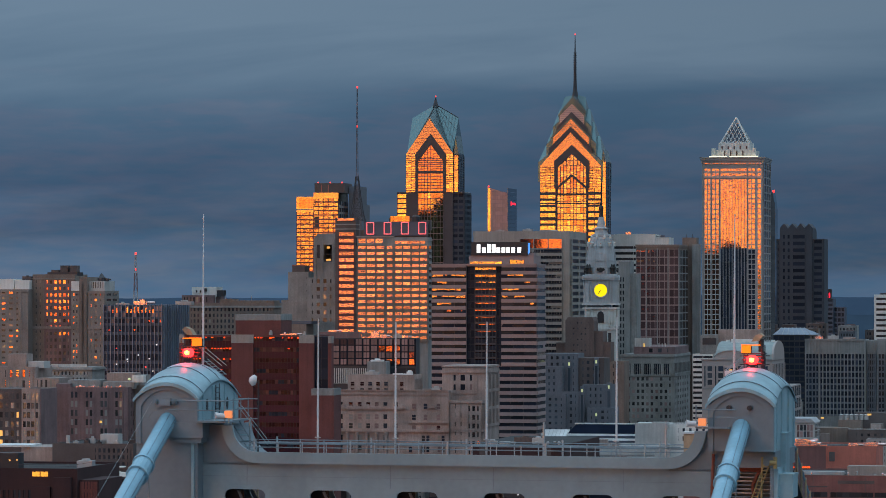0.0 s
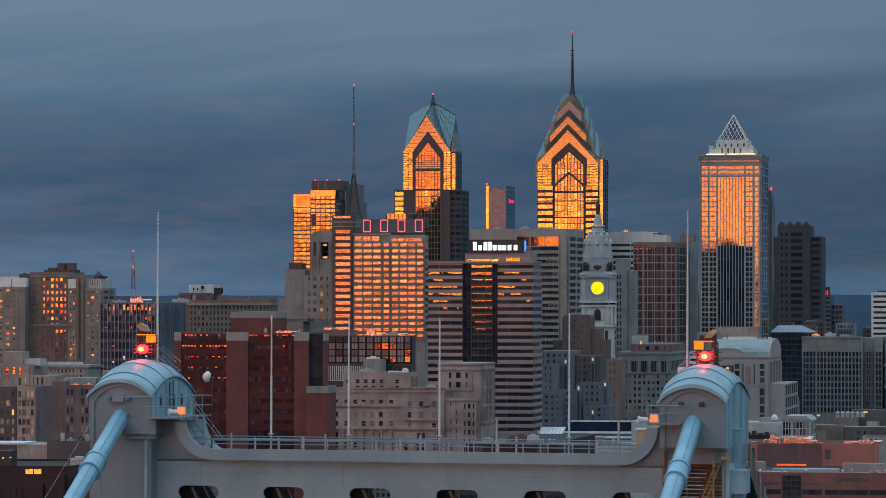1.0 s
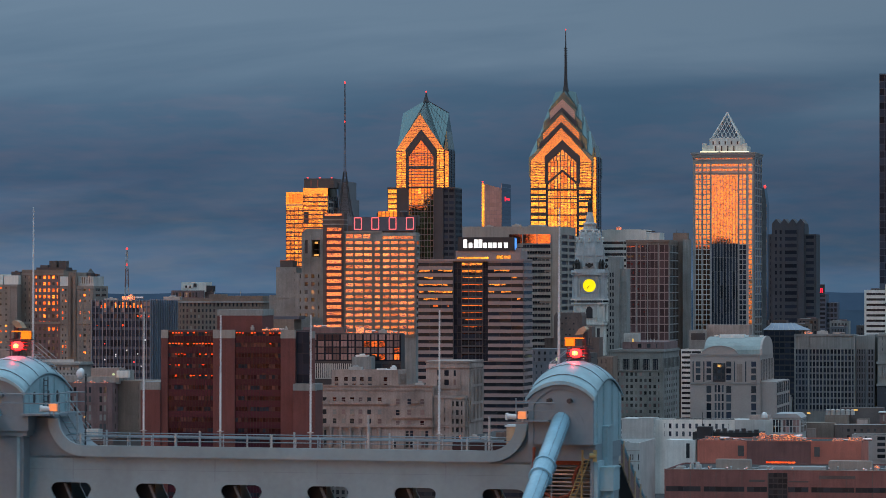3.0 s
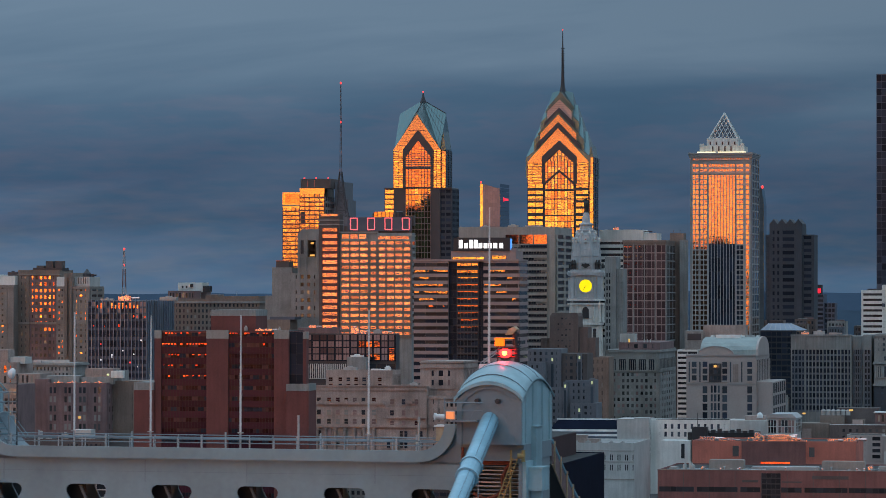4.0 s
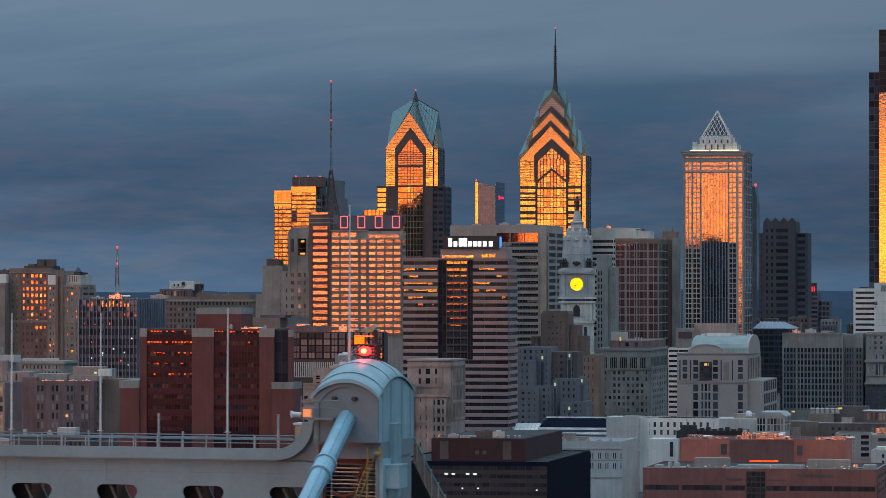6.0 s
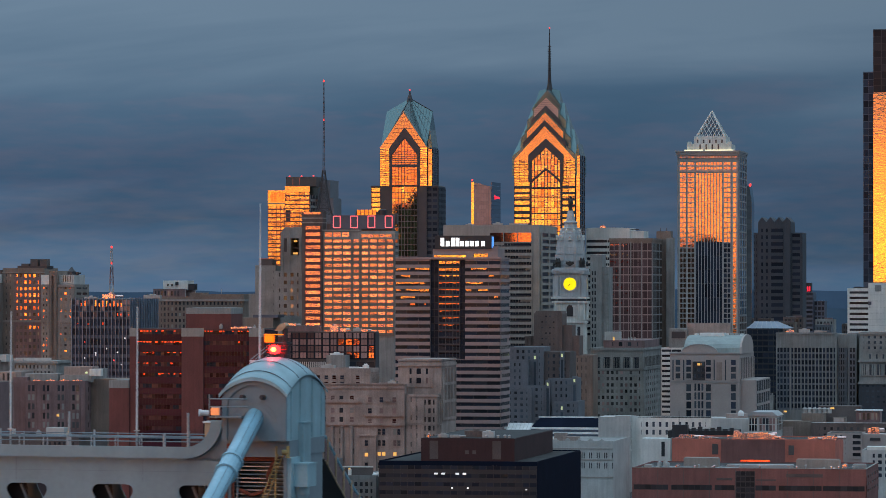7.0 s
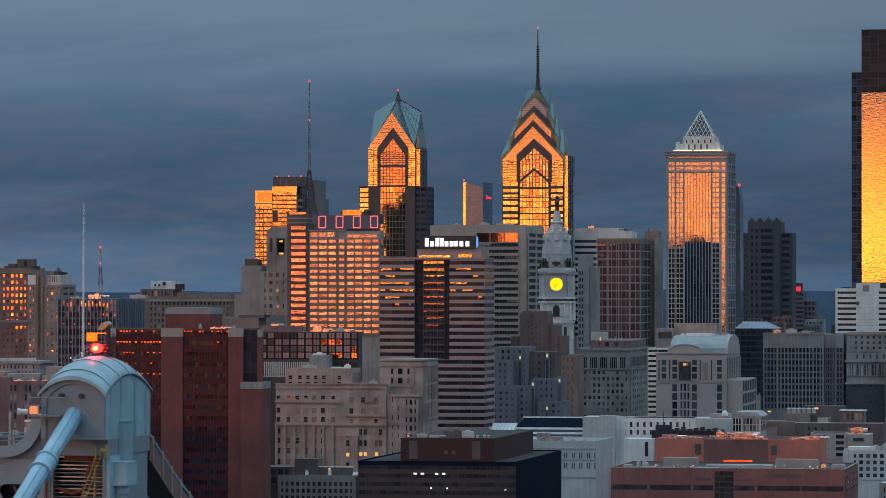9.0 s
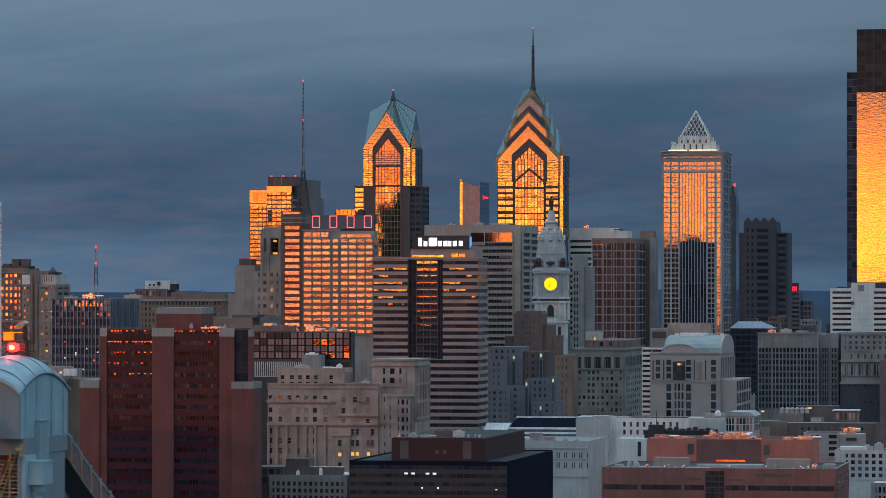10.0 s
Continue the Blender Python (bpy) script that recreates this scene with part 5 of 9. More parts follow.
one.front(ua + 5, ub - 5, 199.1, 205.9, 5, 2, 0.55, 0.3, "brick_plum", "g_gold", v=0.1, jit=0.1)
one.boxes("transom", [(0, W, -0.3, 0.3, 178.2, 179.4), (0, W, -0.3, 0.3, 171.8, 172.6), (0, W, -0.3, 0.3, 160.1, 161.0)], "dark_band")
for u0, u1 in ((ua - 1.0, ua + 1.0), (ub - 1.0, ub + 1.0)):
    bm = bmesh.new()
    box(bm, u0, u1, -0.7, 0.3, 183.0, 200.7)
    part("bay_pier", bm, M["dark_band"], one.e)
chevron(one, uc, (ub - ua) / 2 + 1.0, 202.3, 213.9, 6.5, 0.3, "dark_band", depth=1.4)
chevron(one, uc, (ub - ua) / 2, 183.4, 193.1, 1.9, 0.0, "dark_band", depth=0.6)
bm = bmesh.new()
prism(bm, [(0, ze), (W / 2, zg), (W, ze)], 0.0, 0.3)
part("gable_front", bm, M["granite_gold"], one.e)
vc = D1 / 2
# stepped tiers of crossed gables in blue-green glass
for half, e0, a0, lean in ((23.3, 201.5, 221.0, 0.78), (18.0, 214.5, 231.0, 0.78), (13.9, 227.0, 240.0, 0.80), (9.4, 238.0, 249.0, 0.80)):
    crown_roof(one, W / 2, vc, half, min(half, D1 / 2 - 0.6), e0, a0, a0 + 2.0, lean, e0 - 14)
for half, e0, a0, zb, vf, mat, ch, ca in ((13.9, 219.5, 233.3, 205.0, 2.0, "granite_gold", 17.4, 226.9), (9.4, 236.0, 244.3, 222.0, 7.0, "granite_shine", 13.4, 237.6)):
    gable(one, "gable_block", W / 2, half, vf, vc, e0, a0, "g_teal", zb)
    bm = bmesh.new()
    ins = 0.93
    prism(bm, [(W / 2 - half * ins, zb), (W / 2 - half * ins, e0 - 0.6), (W / 2, a0 - 1.0), (W / 2 + half * ins, e0 - 0.6), (W / 2 + half * ins, zb)], vf - 0.3, vf)
    part("gable_front", bm, M[mat], one.e)
    for j in range(12):
        z = zb + 1.4 * j + 8
        hw = half * ins * min(1.0, max(0.0, (a0 - 1.2 - z) / (a0 - e0)))
        if hw > 0.6:
            bm = bmesh.new()
            box(bm, W / 2 - hw, W / 2 + hw, vf - 0.42, vf - 0.3, z, z + 0.2)
            part("gable_line", bm, M["brick_plum"], one.e)
    chevron(one, W / 2, half * 1.05, e0 - 0.4, a0 + 0.9, 1.7, vf - 0.32, "g_teal", depth=0.35, name="verge")
    chevron(one, W / 2, half * 1.12, ca - half * 1.12 * 1.0, ca, 4.0, vf - 1.2, "dark_band", depth=0.9)
# corner strip, side
one.vol("setback", W, 47.2, 1.2, D1 * 0.55, 0, 201.5, "dark_band")
one.front(W + 0.7, 47.2, zl - 40, 201.9, 1, 16, 0.3, 0.5, "granite_gold", "g_gold", v=1.2, jit=0.15)
gable(one, "setback_roof", (W + 47.2) / 2, (47.2 - W) / 2, 1.2, D1 * 0.55, 201.9, 210.3, "g_teal")
# darker glass and stone put in the shade of this side
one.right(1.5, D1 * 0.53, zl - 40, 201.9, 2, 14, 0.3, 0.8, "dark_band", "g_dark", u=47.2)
zs = 246.8
bm = bmesh.new()
turned(bm, [(4.2, zs - 5), (2.6, zs + 2), (1.5, zs + 7), (1.0, zs + 14), (0.8, zs + 22), (0.55, zs + 32), (0.25, 293.4)], 8, W / 2, vc)
part("spire", bm, M["dark_metal"], one.e, "dark steel needle spire")
for k in range(16):
    z = zs + 8 + k * 1.7
    bm = bmesh.new()
    turned(bm, [(1.25, z), (1.35, z + 0.3), (1.25, z + 0.6)], 8, W / 2, vc)
    part("spire_ring", bm, M["dark_metal"], one.e)
bm = bmesh.new()
turned(bm, [(0.2, 293.4), (0.45, 293.8), (0.45, 294.4), (0.2, 294.6)], 10, W / 2, vc)
part("aviation_lamp", bm, M["red_small"], one.e)

# ---- pyramid-topped tower ----
mel = office("pyramid_topped_tower", "tall granite and glass tower with flared cornice and openwork pyramid", 236.9, 2950.0, 45.5, 52.2, "skyscraper")
W, D = mel.w, mel.d
zc = 207.9
mel.vol("wall", 0, W, 0, D, 0, zc, "granite")
zt0, zt1 = 193.7, 203.3


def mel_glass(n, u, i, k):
    """Mirror glass above; dark panes on lower inner-bay floors put in a reflected skyline."""
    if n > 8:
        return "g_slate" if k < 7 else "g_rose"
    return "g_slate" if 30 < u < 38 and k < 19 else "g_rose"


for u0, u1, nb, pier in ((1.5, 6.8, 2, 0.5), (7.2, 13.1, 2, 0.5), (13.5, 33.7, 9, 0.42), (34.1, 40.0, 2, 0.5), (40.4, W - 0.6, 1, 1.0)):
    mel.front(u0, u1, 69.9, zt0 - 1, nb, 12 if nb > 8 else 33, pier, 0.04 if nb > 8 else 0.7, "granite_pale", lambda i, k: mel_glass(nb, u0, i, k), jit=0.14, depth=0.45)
    mel.front(u0, u1, zt0, zt0 + 7, nb, 2, pier, 1.6, "granite_shine", "g_rose", jit=0.12, depth=0.45)
    mel.front(u0, u1, zt1 + 0.5, zc - 1, max(nb, 2), 1, 0.8, 0.5, "granite_shine", "g_gold_soft", jit=0.1, depth=0.45)
mel.right(1, D - 1, 69.9, zc - 3, 3, 24, 1.6, 1.0, "granite", "g_blue", depth=0.6)
for k in range(4):
    mel.boxes("cornice", [(-0.4 * k - 0.3, W + 0.4 * k + 0.3, -0.4 * k - 0.8, D + 0.4 * k, zc - 3 + k * 1.1, zc - 1.95 + k * 1.1)], "granite")
zk = zc + 1.4
mel.boxes("lantern", [(W * 0.16, W * 0.84, D * 0.16, D * 0.84, zk, zk + 5.5), (W * 0.24, W * 0.76, D * 0.24, D * 0.76, zk + 5.5, 220.4)], "marble", "pale stone lantern storey")
for k in range(9):
    u = W * 0.3 + W * 0.4 * k / 8
    bm = bmesh.new()
    box(bm, u - 0.5, u + 0.5, D * 0.16 - 0.25, D * 0.16, zk + 1.2, zk + 5.0) if k % 2 else box(bm, u - 0.5, u + 0.5, D * 0.24 - 0.3, D * 0.24, zk + 6.2, zk + 8.6)
    part("lantern_opening", bm, M["g_dark"], mel.e)
mel.boxes("floodlight_strip", [(W * 0.10, W * 0.40, D * 0.10, D * 0.12, zk, zk + 0.9), (W * 0.44, W * 0.9, D * 0.10, D * 0.12, zk, zk + 0.9)], "flood", "warm white floodlight strip")
for cu in (0.17, 0.83):
    mel.vol("lantern_corner", W * cu - 1.6, W * cu + 1.6, D * 0.15, D * 0.15 + 3, zk, zk + 7.0, "marble")
p0, p1 = 220.0, 239.7
hw = W * 0.235
bm = bmesh.new()
cu, cv = W / 2, D / 2
for i in range(4):
    a = math.pi / 4 + i * math.pi / 2
    c1 = Vector((cu + hw * 1.41 * math.cos(a), cv + hw * 1.41 * math.sin(a), p0))
    c2 = Vector((cu + hw * 1.41 * math.cos(a + math.pi / 2), cv + hw * 1.41 * math.sin(a + math.pi / 2), p0))
    ap = Vector((cu, cv, p1))
    rod(bm, c1, ap, 0.65, 6)
    rod(bm, c1, c2, 0.6, 6)
part("pyramid_frame", bm, M["marble"], mel.e)
for i in range(4):
    a = math.pi / 4 + i * math.pi / 2
    c1 = Vector((cu + hw * 1.41 * math.cos(a), cv + hw * 1.41 * math.sin(a), p0))
    c2 = Vector((cu + hw * 1.41 * math.cos(a + math.pi / 2), cv + hw * 1.41 * math.sin(a + math.pi / 2), p0))
    ap = Vector((cu, cv, p1))
    for k in range(1, 7):
        f = k / 7
        bm = bmesh.new()
        p = c1.lerp(c2, f)
        rod(bm, p, c2.lerp(ap, 1 - f), 0.24, 5)
        rod(bm, p, c1.lerp(ap, f), 0.24, 5)
        part("pyramid_lattice", bm, M["marble"], mel.e)
bm = bmesh.new()
v = [bm.verts.new((cu + hw * 1.2 * math.cos(math.pi / 4 + i * math.pi / 2), cv + hw * 1.2 * math.sin(math.pi / 4 + i * math.pi / 2), p0)) for i in range(4)]
ap = bm.verts.new((cu, cv, p1 - 3.5))
for i in range(4):
    bm.faces.new((v[i], v[(i + 1) % 4], ap))
bm.faces.new(v[::-1])
part("pyramid_core", bm, M["blue_metal"], mel.e)

# ---- tall mirror tower at the edge ----
com = office("mirror_glass_tower", "very tall mirror-glass tower glowing orange below a dark top", 374.1, 2850.0, 48.0, 40, "skyscraper")
W = com.w
zt, zg = 293.0, 247.7
com.vol("wall", 0.3, W - 0.3, 0.3, 40, 0, zt, "dark_metal")
# black panes up here put in the reflection of dark cloud
com.front(0, W, zg, zt, 8, 9, 0.3, 0.25, "dark_metal", "g_black", v=0.3, jit=0.08, depth=0.15)
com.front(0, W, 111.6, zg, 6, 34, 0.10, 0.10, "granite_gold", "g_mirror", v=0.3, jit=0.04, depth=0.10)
com.vol("shoulder", -7.3, 0.2, 2.0, 40, 0, 262.7, "blue_metal")
com.front(-7.3, 0.2, 111.6, 261.9, 2, 30, 0.2, 0.4, "blue_metal", "g_slate", v=2.0, jit=0.12, depth=0.2)

# ---- wedge tower far off ----
fmc = office("wedge_glass_tower", "far glass tower with a slanting top and folded facade", 65.7, 4058.0, 20.5, 56.9, "skyscraper")
W, D = fmc.w, fmc.d
bm = bmesh.new()
za, zb, zr = 216.2, 210.5, 206.4
base = [bm.verts.new(p) for p in ((0, 0, 0), (W, 0, 0), (W, D, 0), (0, D, 0))]
top = [bm.verts.new(p) for p in ((0, 0, za), (W, 0, zb), (W, D, zr), (0, D, zr))]
bm.faces.new(base[::-1])
bm.faces.new(top[:3])
bm.faces.new((top[0], top[2], top[3]))
for i in range(4):
    j = (i + 1) % 4
    bm.faces.new((base[i], base[j], top[j], top[i]))
part("wall", bm, M["blue_metal"], fmc.e)
for i in range(8):
    u0, u1 = (0.0, W * 0.14, W * 0.27, W * 0.39, W * 0.51, W * 0.63, W * 0.75, W * 0.87, W)[i:i + 2]
    for k in range(13):
        z0 = 167.9 + k * 4.0
        ta, tb = za + (zb - za) * u0 / W, za + (zb - za) * u1 / W
        if z0 + 0.5 > tb:
            continue
        bm = bmesh.new()
        prism(bm, [(u0 + 0.06, z0), (u0 + 0.06, min(z0 + 3.9, ta)), (u1 - 0.06, min(z0 + 3.9, tb)), (u1 - 0.06, z0)], -0.12, 0.0)
        # gold mirror in the left column puts in the bright sunrise edge
        part("pane", bm, M["g_gold" if i == 0 else "g_wedge"], fmc.e)
for k in range(12):
    bm = bmesh.new()
    box(bm, W, W + 0.12, 0.5, D - 0.5, 167.9 + k * 4.0, 167.9 + k * 4.0 + 3.7)
    part("pane", bm, M["g_blue"], fmc.e)
bm = bmesh.new()
turned(bm, [(2.4, 0), (2.4, 0.4)], 8)
o = part("sign", bm, M["sign_red"], fmc.e, "red lit emblem")
o.matrix_basis = pose(W + 0.1, D * 0.38, 200.1, 0, 90, 0)
bm = bmesh.new()
box(bm, W + 0.1, W + 0.4, D * 0.46, D * 0.86, 199.0, 201.3)
part("sign", bm, M["sign_red"], fmc.e)
bm = bmesh.new()
turned(bm, [(0.4, za), (0.9, za + 0.5), (0.9, za + 1.6), (0.2, za + 2)], 8, 0.8, 0.8)
part("aviation_lamp", bm, M["red_small"], fmc.e)

# ---- modernist bank tower with roof sign ----
psf = office("ribbon_window_tower", "dark brick tower with ribbon windows and red neon roof sign", -8.5, 2275.0, 53.9, 11.3, "office tower")
W, D = psf.w, psf.d
z0 = 80.2
us = 12.3
zt, zs = 140.2, 151.4
psf.vol("wall", us, W, 0, D, 0, zt, "concrete")
psf.vol("service_tower", 0, us - 0.3, -1.2, D * 0.8, 0, zs, "brick_brown", "dark glazed brick service tower")
nf = 16
ztop = 135.3
psf.front(us, 29.1, z0, ztop, 3, nf, 0.7, 1.75, "stone_dark", "g_psfs", jit=0.35, depth=0.6)
psf.front(29.1, 34.1, z0, ztop, 1, nf, 0.9, 1.75, "stone_dark", "g_psfs", jit=0.35, depth=0.6)
psf.front(34.1, W, z0, ztop, 4, nf, 0.7, 1.75, "stone_dark", "g_psfs", jit=0.35, depth=0.6)
psf.front(us + 0.4, 28.1, ztop + 0.3, zt - 0.8, 3, 1, 0.6, 1.3, "concrete", "g_psfs", jit=0.4, depth=0.5)
psf.front(34.4, W - 1.5, ztop + 0.3, 138.2, 5, 1, 0.15, 0.9, "concrete", "g_psfs", jit=0.5, depth=0.4)
psf.right(0.5, D - 1, z0, ztop, 1, nf, 0.4, 1.5, "concrete", "g_blue")
psf.front(1.7, 11.3, z0, 143.1, 1, 17, 0.5, 1.7, "brick_red", "g_psfs", v=-1.2, jit=0.35)
psf.front(0.7, 11.3, 149.5, 151.1, 1, 1, 0.3, 0.3, "brick_brown", "g_psfs", v=-1.2, jit=0.3)
psf.boxes("tower_ledge", [(-0.3, us, -1.6, D * 0.8, 144.7, 145.3), (-0.3, us, -1.6, D * 0.8, 147.3, 147.9)], "concrete_warm")
psf.boxes("cornice", [(us - 0.4, 34.1, -0.6, D, zt, zt + 0.8), (34.1, W + 0.4, -0.6, D, 138.2, 138.9)], "concrete_warm")
psf.vol("penthouse", us + 1.5, W - 2, 3, D - 2, zt, 144.3, "brick_brown")
# sign frame on the roof
u0, u1 = 16.2, W - 0.3
psf.vol("sign_board", u0, u1, 1.6, 2.0, zt + 1.0, 149.2, "blue_metal", "dark grey sign board")
for k in range(4):
    c = u0 + (u1 - u0) * (0.1, 0.37, 0.64, 0.91)[k]
    h0, h1 = zt + 1.9, 148.7
    hw = 2.0
    bm = bmesh.new()
    for p, q in (((c - hw, h0), (c - hw, h1)), ((c - hw, h1), (c + hw, h1)), ((c + hw, h1), (c + hw, h0)), ((c + hw, h0), (c - hw, h0))):
        rod(bm, (p[0], 1.35, p[1]), (q[0], 1.35, q[1]), 0.24, 8)
    part("neon_sign", bm, M["neon"], psf.e, "red neon tube sign shape")
for k in range(10):
    u = u0 + (u1 - u0) * k / 9
    bm = bmesh.new()
    rod(bm, (u, 2.2, zt), (u, 2.2, 149.5), 0.1, 5)
    rod(bm, (u, 6.0, zt), (u, 2.2, 148.2), 0.08, 5)
    part("sign_strut", bm, M["dark_metal"], psf.e)
psf.boxes("roof_plant", [(30.1, 45.0, 5, 10, 144.3, 151.4), (45.0, 54.2, 5, 10, 144.3, 150.2)], "brick_brown")
bm = bmesh.new()
turned(bm, [(2.4, 144.3), (2.4, 152.1), (1.6, 152.7)], 16, 46.0, 4.5)
part("water_tank", bm, M["dark_metal"], psf.e)
psf.front(30.8, 42.3, 147.9, 152.4, 5, 1, 0.2, 0.3, "brick_brown", "g_gold_soft", v=5.0, jit=0.3)
# lattice mast
mast = thing("radio_mast", "tall red and white lattice radio mast on a roof", "mast", psf.e.matrix_world @ Matrix.Translation((10.9, 8, 0)))
zb, zm = 149.5, 225.9
zk = 175.3
bm = bmesh.new()
legs = [(-4.2, -4.2), (4.2, -4.2), (4.2, 4.2), (-4.2, 4.2)]
levels = 7
for i in range(4):
    a, b = legs[i], legs[(i + 1) % 4]
    for k in range(levels):
        f0, f1 = 1 - 0.83 * (k / levels) ** 0.7, 1 - 0.83 * ((k + 1) / levels) ** 0.7
        y0, y1 = zb + (zk - zb) * k / levels, zb + (zk - zb) * (k + 1) / levels
        rod(bm, (a[0] * f0, a[1] * f0, y0), (a[0] * f1, a[1] * f1, y1), 0.24, 5)
        rod(bm, (a[0] * f0, a[1] * f0, y0), (b[0] * f1, b[1] * f1, y1), 0.14, 4)
        rod(bm, (b[0] * f0, b[1] * f0, y0), (a[0] * f1, a[1] * f1, y1), 0.14, 4)
        rod(bm, (a[0] * f1, a[1] * f1, y1), (b[0] * f1, b[1] * f1, y1), 0.14, 4)
part("mast_base", bm, M["dark_metal"], mast)
for k in range(20):
    y0, y1 = zk + (zm - zk) * k / 20, zk + (zm - zk) * (k + 1) / 20
    r = 0.55 - 0.38 * k / 20
    bm = bmesh.new()
    for i in range(4):
        x, y = (r, r, -r, -r)[i], (r, -r, -r, r)[i]
        x2, y2 = (r, -r, -r, r)[i], (-r, -r, r, r)[i]
        rod(bm, (x, y, y0), (x, y, y1), 0.085, 4)
        rod(bm, (x, y, y0), (x2, y2, y1), 0.06, 4)
    part("mast_section", bm, M["brick_plum" if k % 4 == 0 else "dark_metal"], mast)
for z in (zm, 203.4):
    bm = bmesh.new()
    turned(bm, [(0.2, z), (0.5, z + 0.3), (0.5, z + 1.1), (0.2, z + 1.4)], 8)
    part("aviation_lamp", bm, M["red_small"], mast)

# ---- banded granite office tower with white sign ----
ara = office("banded_office_tower", "taupe granite office tower with ribbon windows and lit roof sign", 49.9, 2125.0, 56.9, 28.0, "office tower")
W, D = ara.w, ara.d
zt, zl = 123.0, 69.4
ua, ub = 18.8, 37.9
ara.vol("wall", 0, W, 2.0, D, 0, zt, "granite_pink")
ara.vol("wall", 0, ua, 0.0, 2.0, 0, zt, "granite_pink")
ara.vol("wall", ub, W, 0.0, 2.0, 0, zt, "granite_pink")
ara.vol("wall", ua, ub, 0.0, 2.0, 0, zl, "granite_pink")
nf = 14
for a, b in ((0, ua), (ub, W)):
    ara.front(a, b, zl, zt - 1, 3, nf, 0.0001, 1.9, "granite_pink", ["g_navy", "g_black", "g_black"], jit=0.8, depth=0.5, ends=False)
ara.front(0, W, 27.8, zl - 0.3, 8, 11, 0.0001, 1.9, "granite_pink", ["g_navy", "g_black", "g_black"], jit=0.4, depth=0.5, ends=False)
ara.front(ua, 23.1, zl, zt - 0.5, 2, 14, 0.15, 0.35, "black", "g_navy", v=2.0, jit=0.15)
ara.front(34.8, ub, zl, zt - 0.5, 2, 14, 0.15, 0.35, "black", "g_navy", v=2.0, jit=0.15)
ara.front(23.1, 34.8, zl, zt - 1, 3, 14, 0.35, 1.0, "dark_band", ["g_black", "g_navy", "g_navy"], v=1.6, jit=0.9, mull=1)
ch = (zt - 1 - zl) / 14
# warm strips added under the floor lines to put in sunrise glints
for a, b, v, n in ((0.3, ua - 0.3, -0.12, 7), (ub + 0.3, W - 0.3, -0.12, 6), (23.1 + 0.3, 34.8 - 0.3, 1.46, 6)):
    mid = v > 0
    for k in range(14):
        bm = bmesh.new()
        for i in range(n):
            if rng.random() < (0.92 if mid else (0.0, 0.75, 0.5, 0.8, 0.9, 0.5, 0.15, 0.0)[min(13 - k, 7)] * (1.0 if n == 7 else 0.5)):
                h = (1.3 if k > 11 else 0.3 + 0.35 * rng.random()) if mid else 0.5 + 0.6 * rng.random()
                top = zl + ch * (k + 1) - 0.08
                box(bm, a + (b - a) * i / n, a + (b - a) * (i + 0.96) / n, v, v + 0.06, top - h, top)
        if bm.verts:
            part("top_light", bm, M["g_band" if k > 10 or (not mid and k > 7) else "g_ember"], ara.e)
        else:
            bm.free()
ara.right(0.5, D, 27.8, zt - 1, 1, 25, 0.0001, 1.9, "granite_pink", "g_dark", jit=0.3, depth=0.5, ends=False)
ara.boxes("cornice", [(-0.4, W + 0.4, -0.5, D, zt, zt + 1.0)], "granite_pink")
ara.vol("penthouse", 19.7, 55.0, 3, D - 3, zt + 1.0, 128.4, "granite_pink")
ara.front(20.3, 37.9, 123.3, 125.1, 4, 1, 0.2, 0.2, "dark_metal", "g_gold", v=3.0, jit=0.6)
ara.front(41.8, 49.8, 123.6, 126.0, 2, 1, 0.2, 0.2, "dark_metal", "g_gold", v=3.0, jit=0.6)
ara.vol("sign_box", 21.0, 51.7, 2.2, 9, 128.4, 135.6, "black", "black sign box")
bars = ((0.04, 1.0), (0.15, 0.62), (0.26, 1.0), (0.355, 1.0), (0.45, 0.62), (0.555, 0.62), (0.65, 0.62), (0.76, 0.62), (0.885, 0.62))
u0, u1, zs0, zs1 = 23.1, 49.2, 129.9, 134.4
for f, h in bars:
    bm = bmesh.new()
    u = u0 + (u1 - u0) * f
    box(bm, u, u + (u1 - u0) * 0.075, 1.9, 2.2, zs0, zs0 + (zs1 - zs0) * h)
    part("sign_bar", bm, M["sign_white"], ara.e, "white lit sign bar")
bm = bmesh.new()
box(bm, 51.7, 51.7 + 0.4, 3.5, 7.5, 129.0, 135.0)
part("sign_side", bm, M["sign_blue"], ara.e, "blue lit sign panel")
ara.boxes("ladder_box", [(48.9, 55.0, 4, 8, 128.4, 129.9)], "granite_pink")

# ---- pale slab with deep window bands ----
big = office("banded_slab_block", "long taupe concrete slab with deep shaded window bands", 78.8, 2480.0, 60.8, 70.6, "office tower")
W, D = big.w, big.d
zt = 145.9
us = 28.7
big.body(0, W, 0, D, 0, zt, "concrete_warm", h=1.0)
big.front(us, W - 4.5, 69.1, 135.4, 1, 17, 0.4, 2.0, "concrete_warm", "g_navy", depth=1.2, jit=0.5, mull=15)
# ember and gold panes put in the orange reflection along the top
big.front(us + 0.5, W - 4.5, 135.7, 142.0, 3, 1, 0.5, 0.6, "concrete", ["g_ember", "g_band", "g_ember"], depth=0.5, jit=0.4)
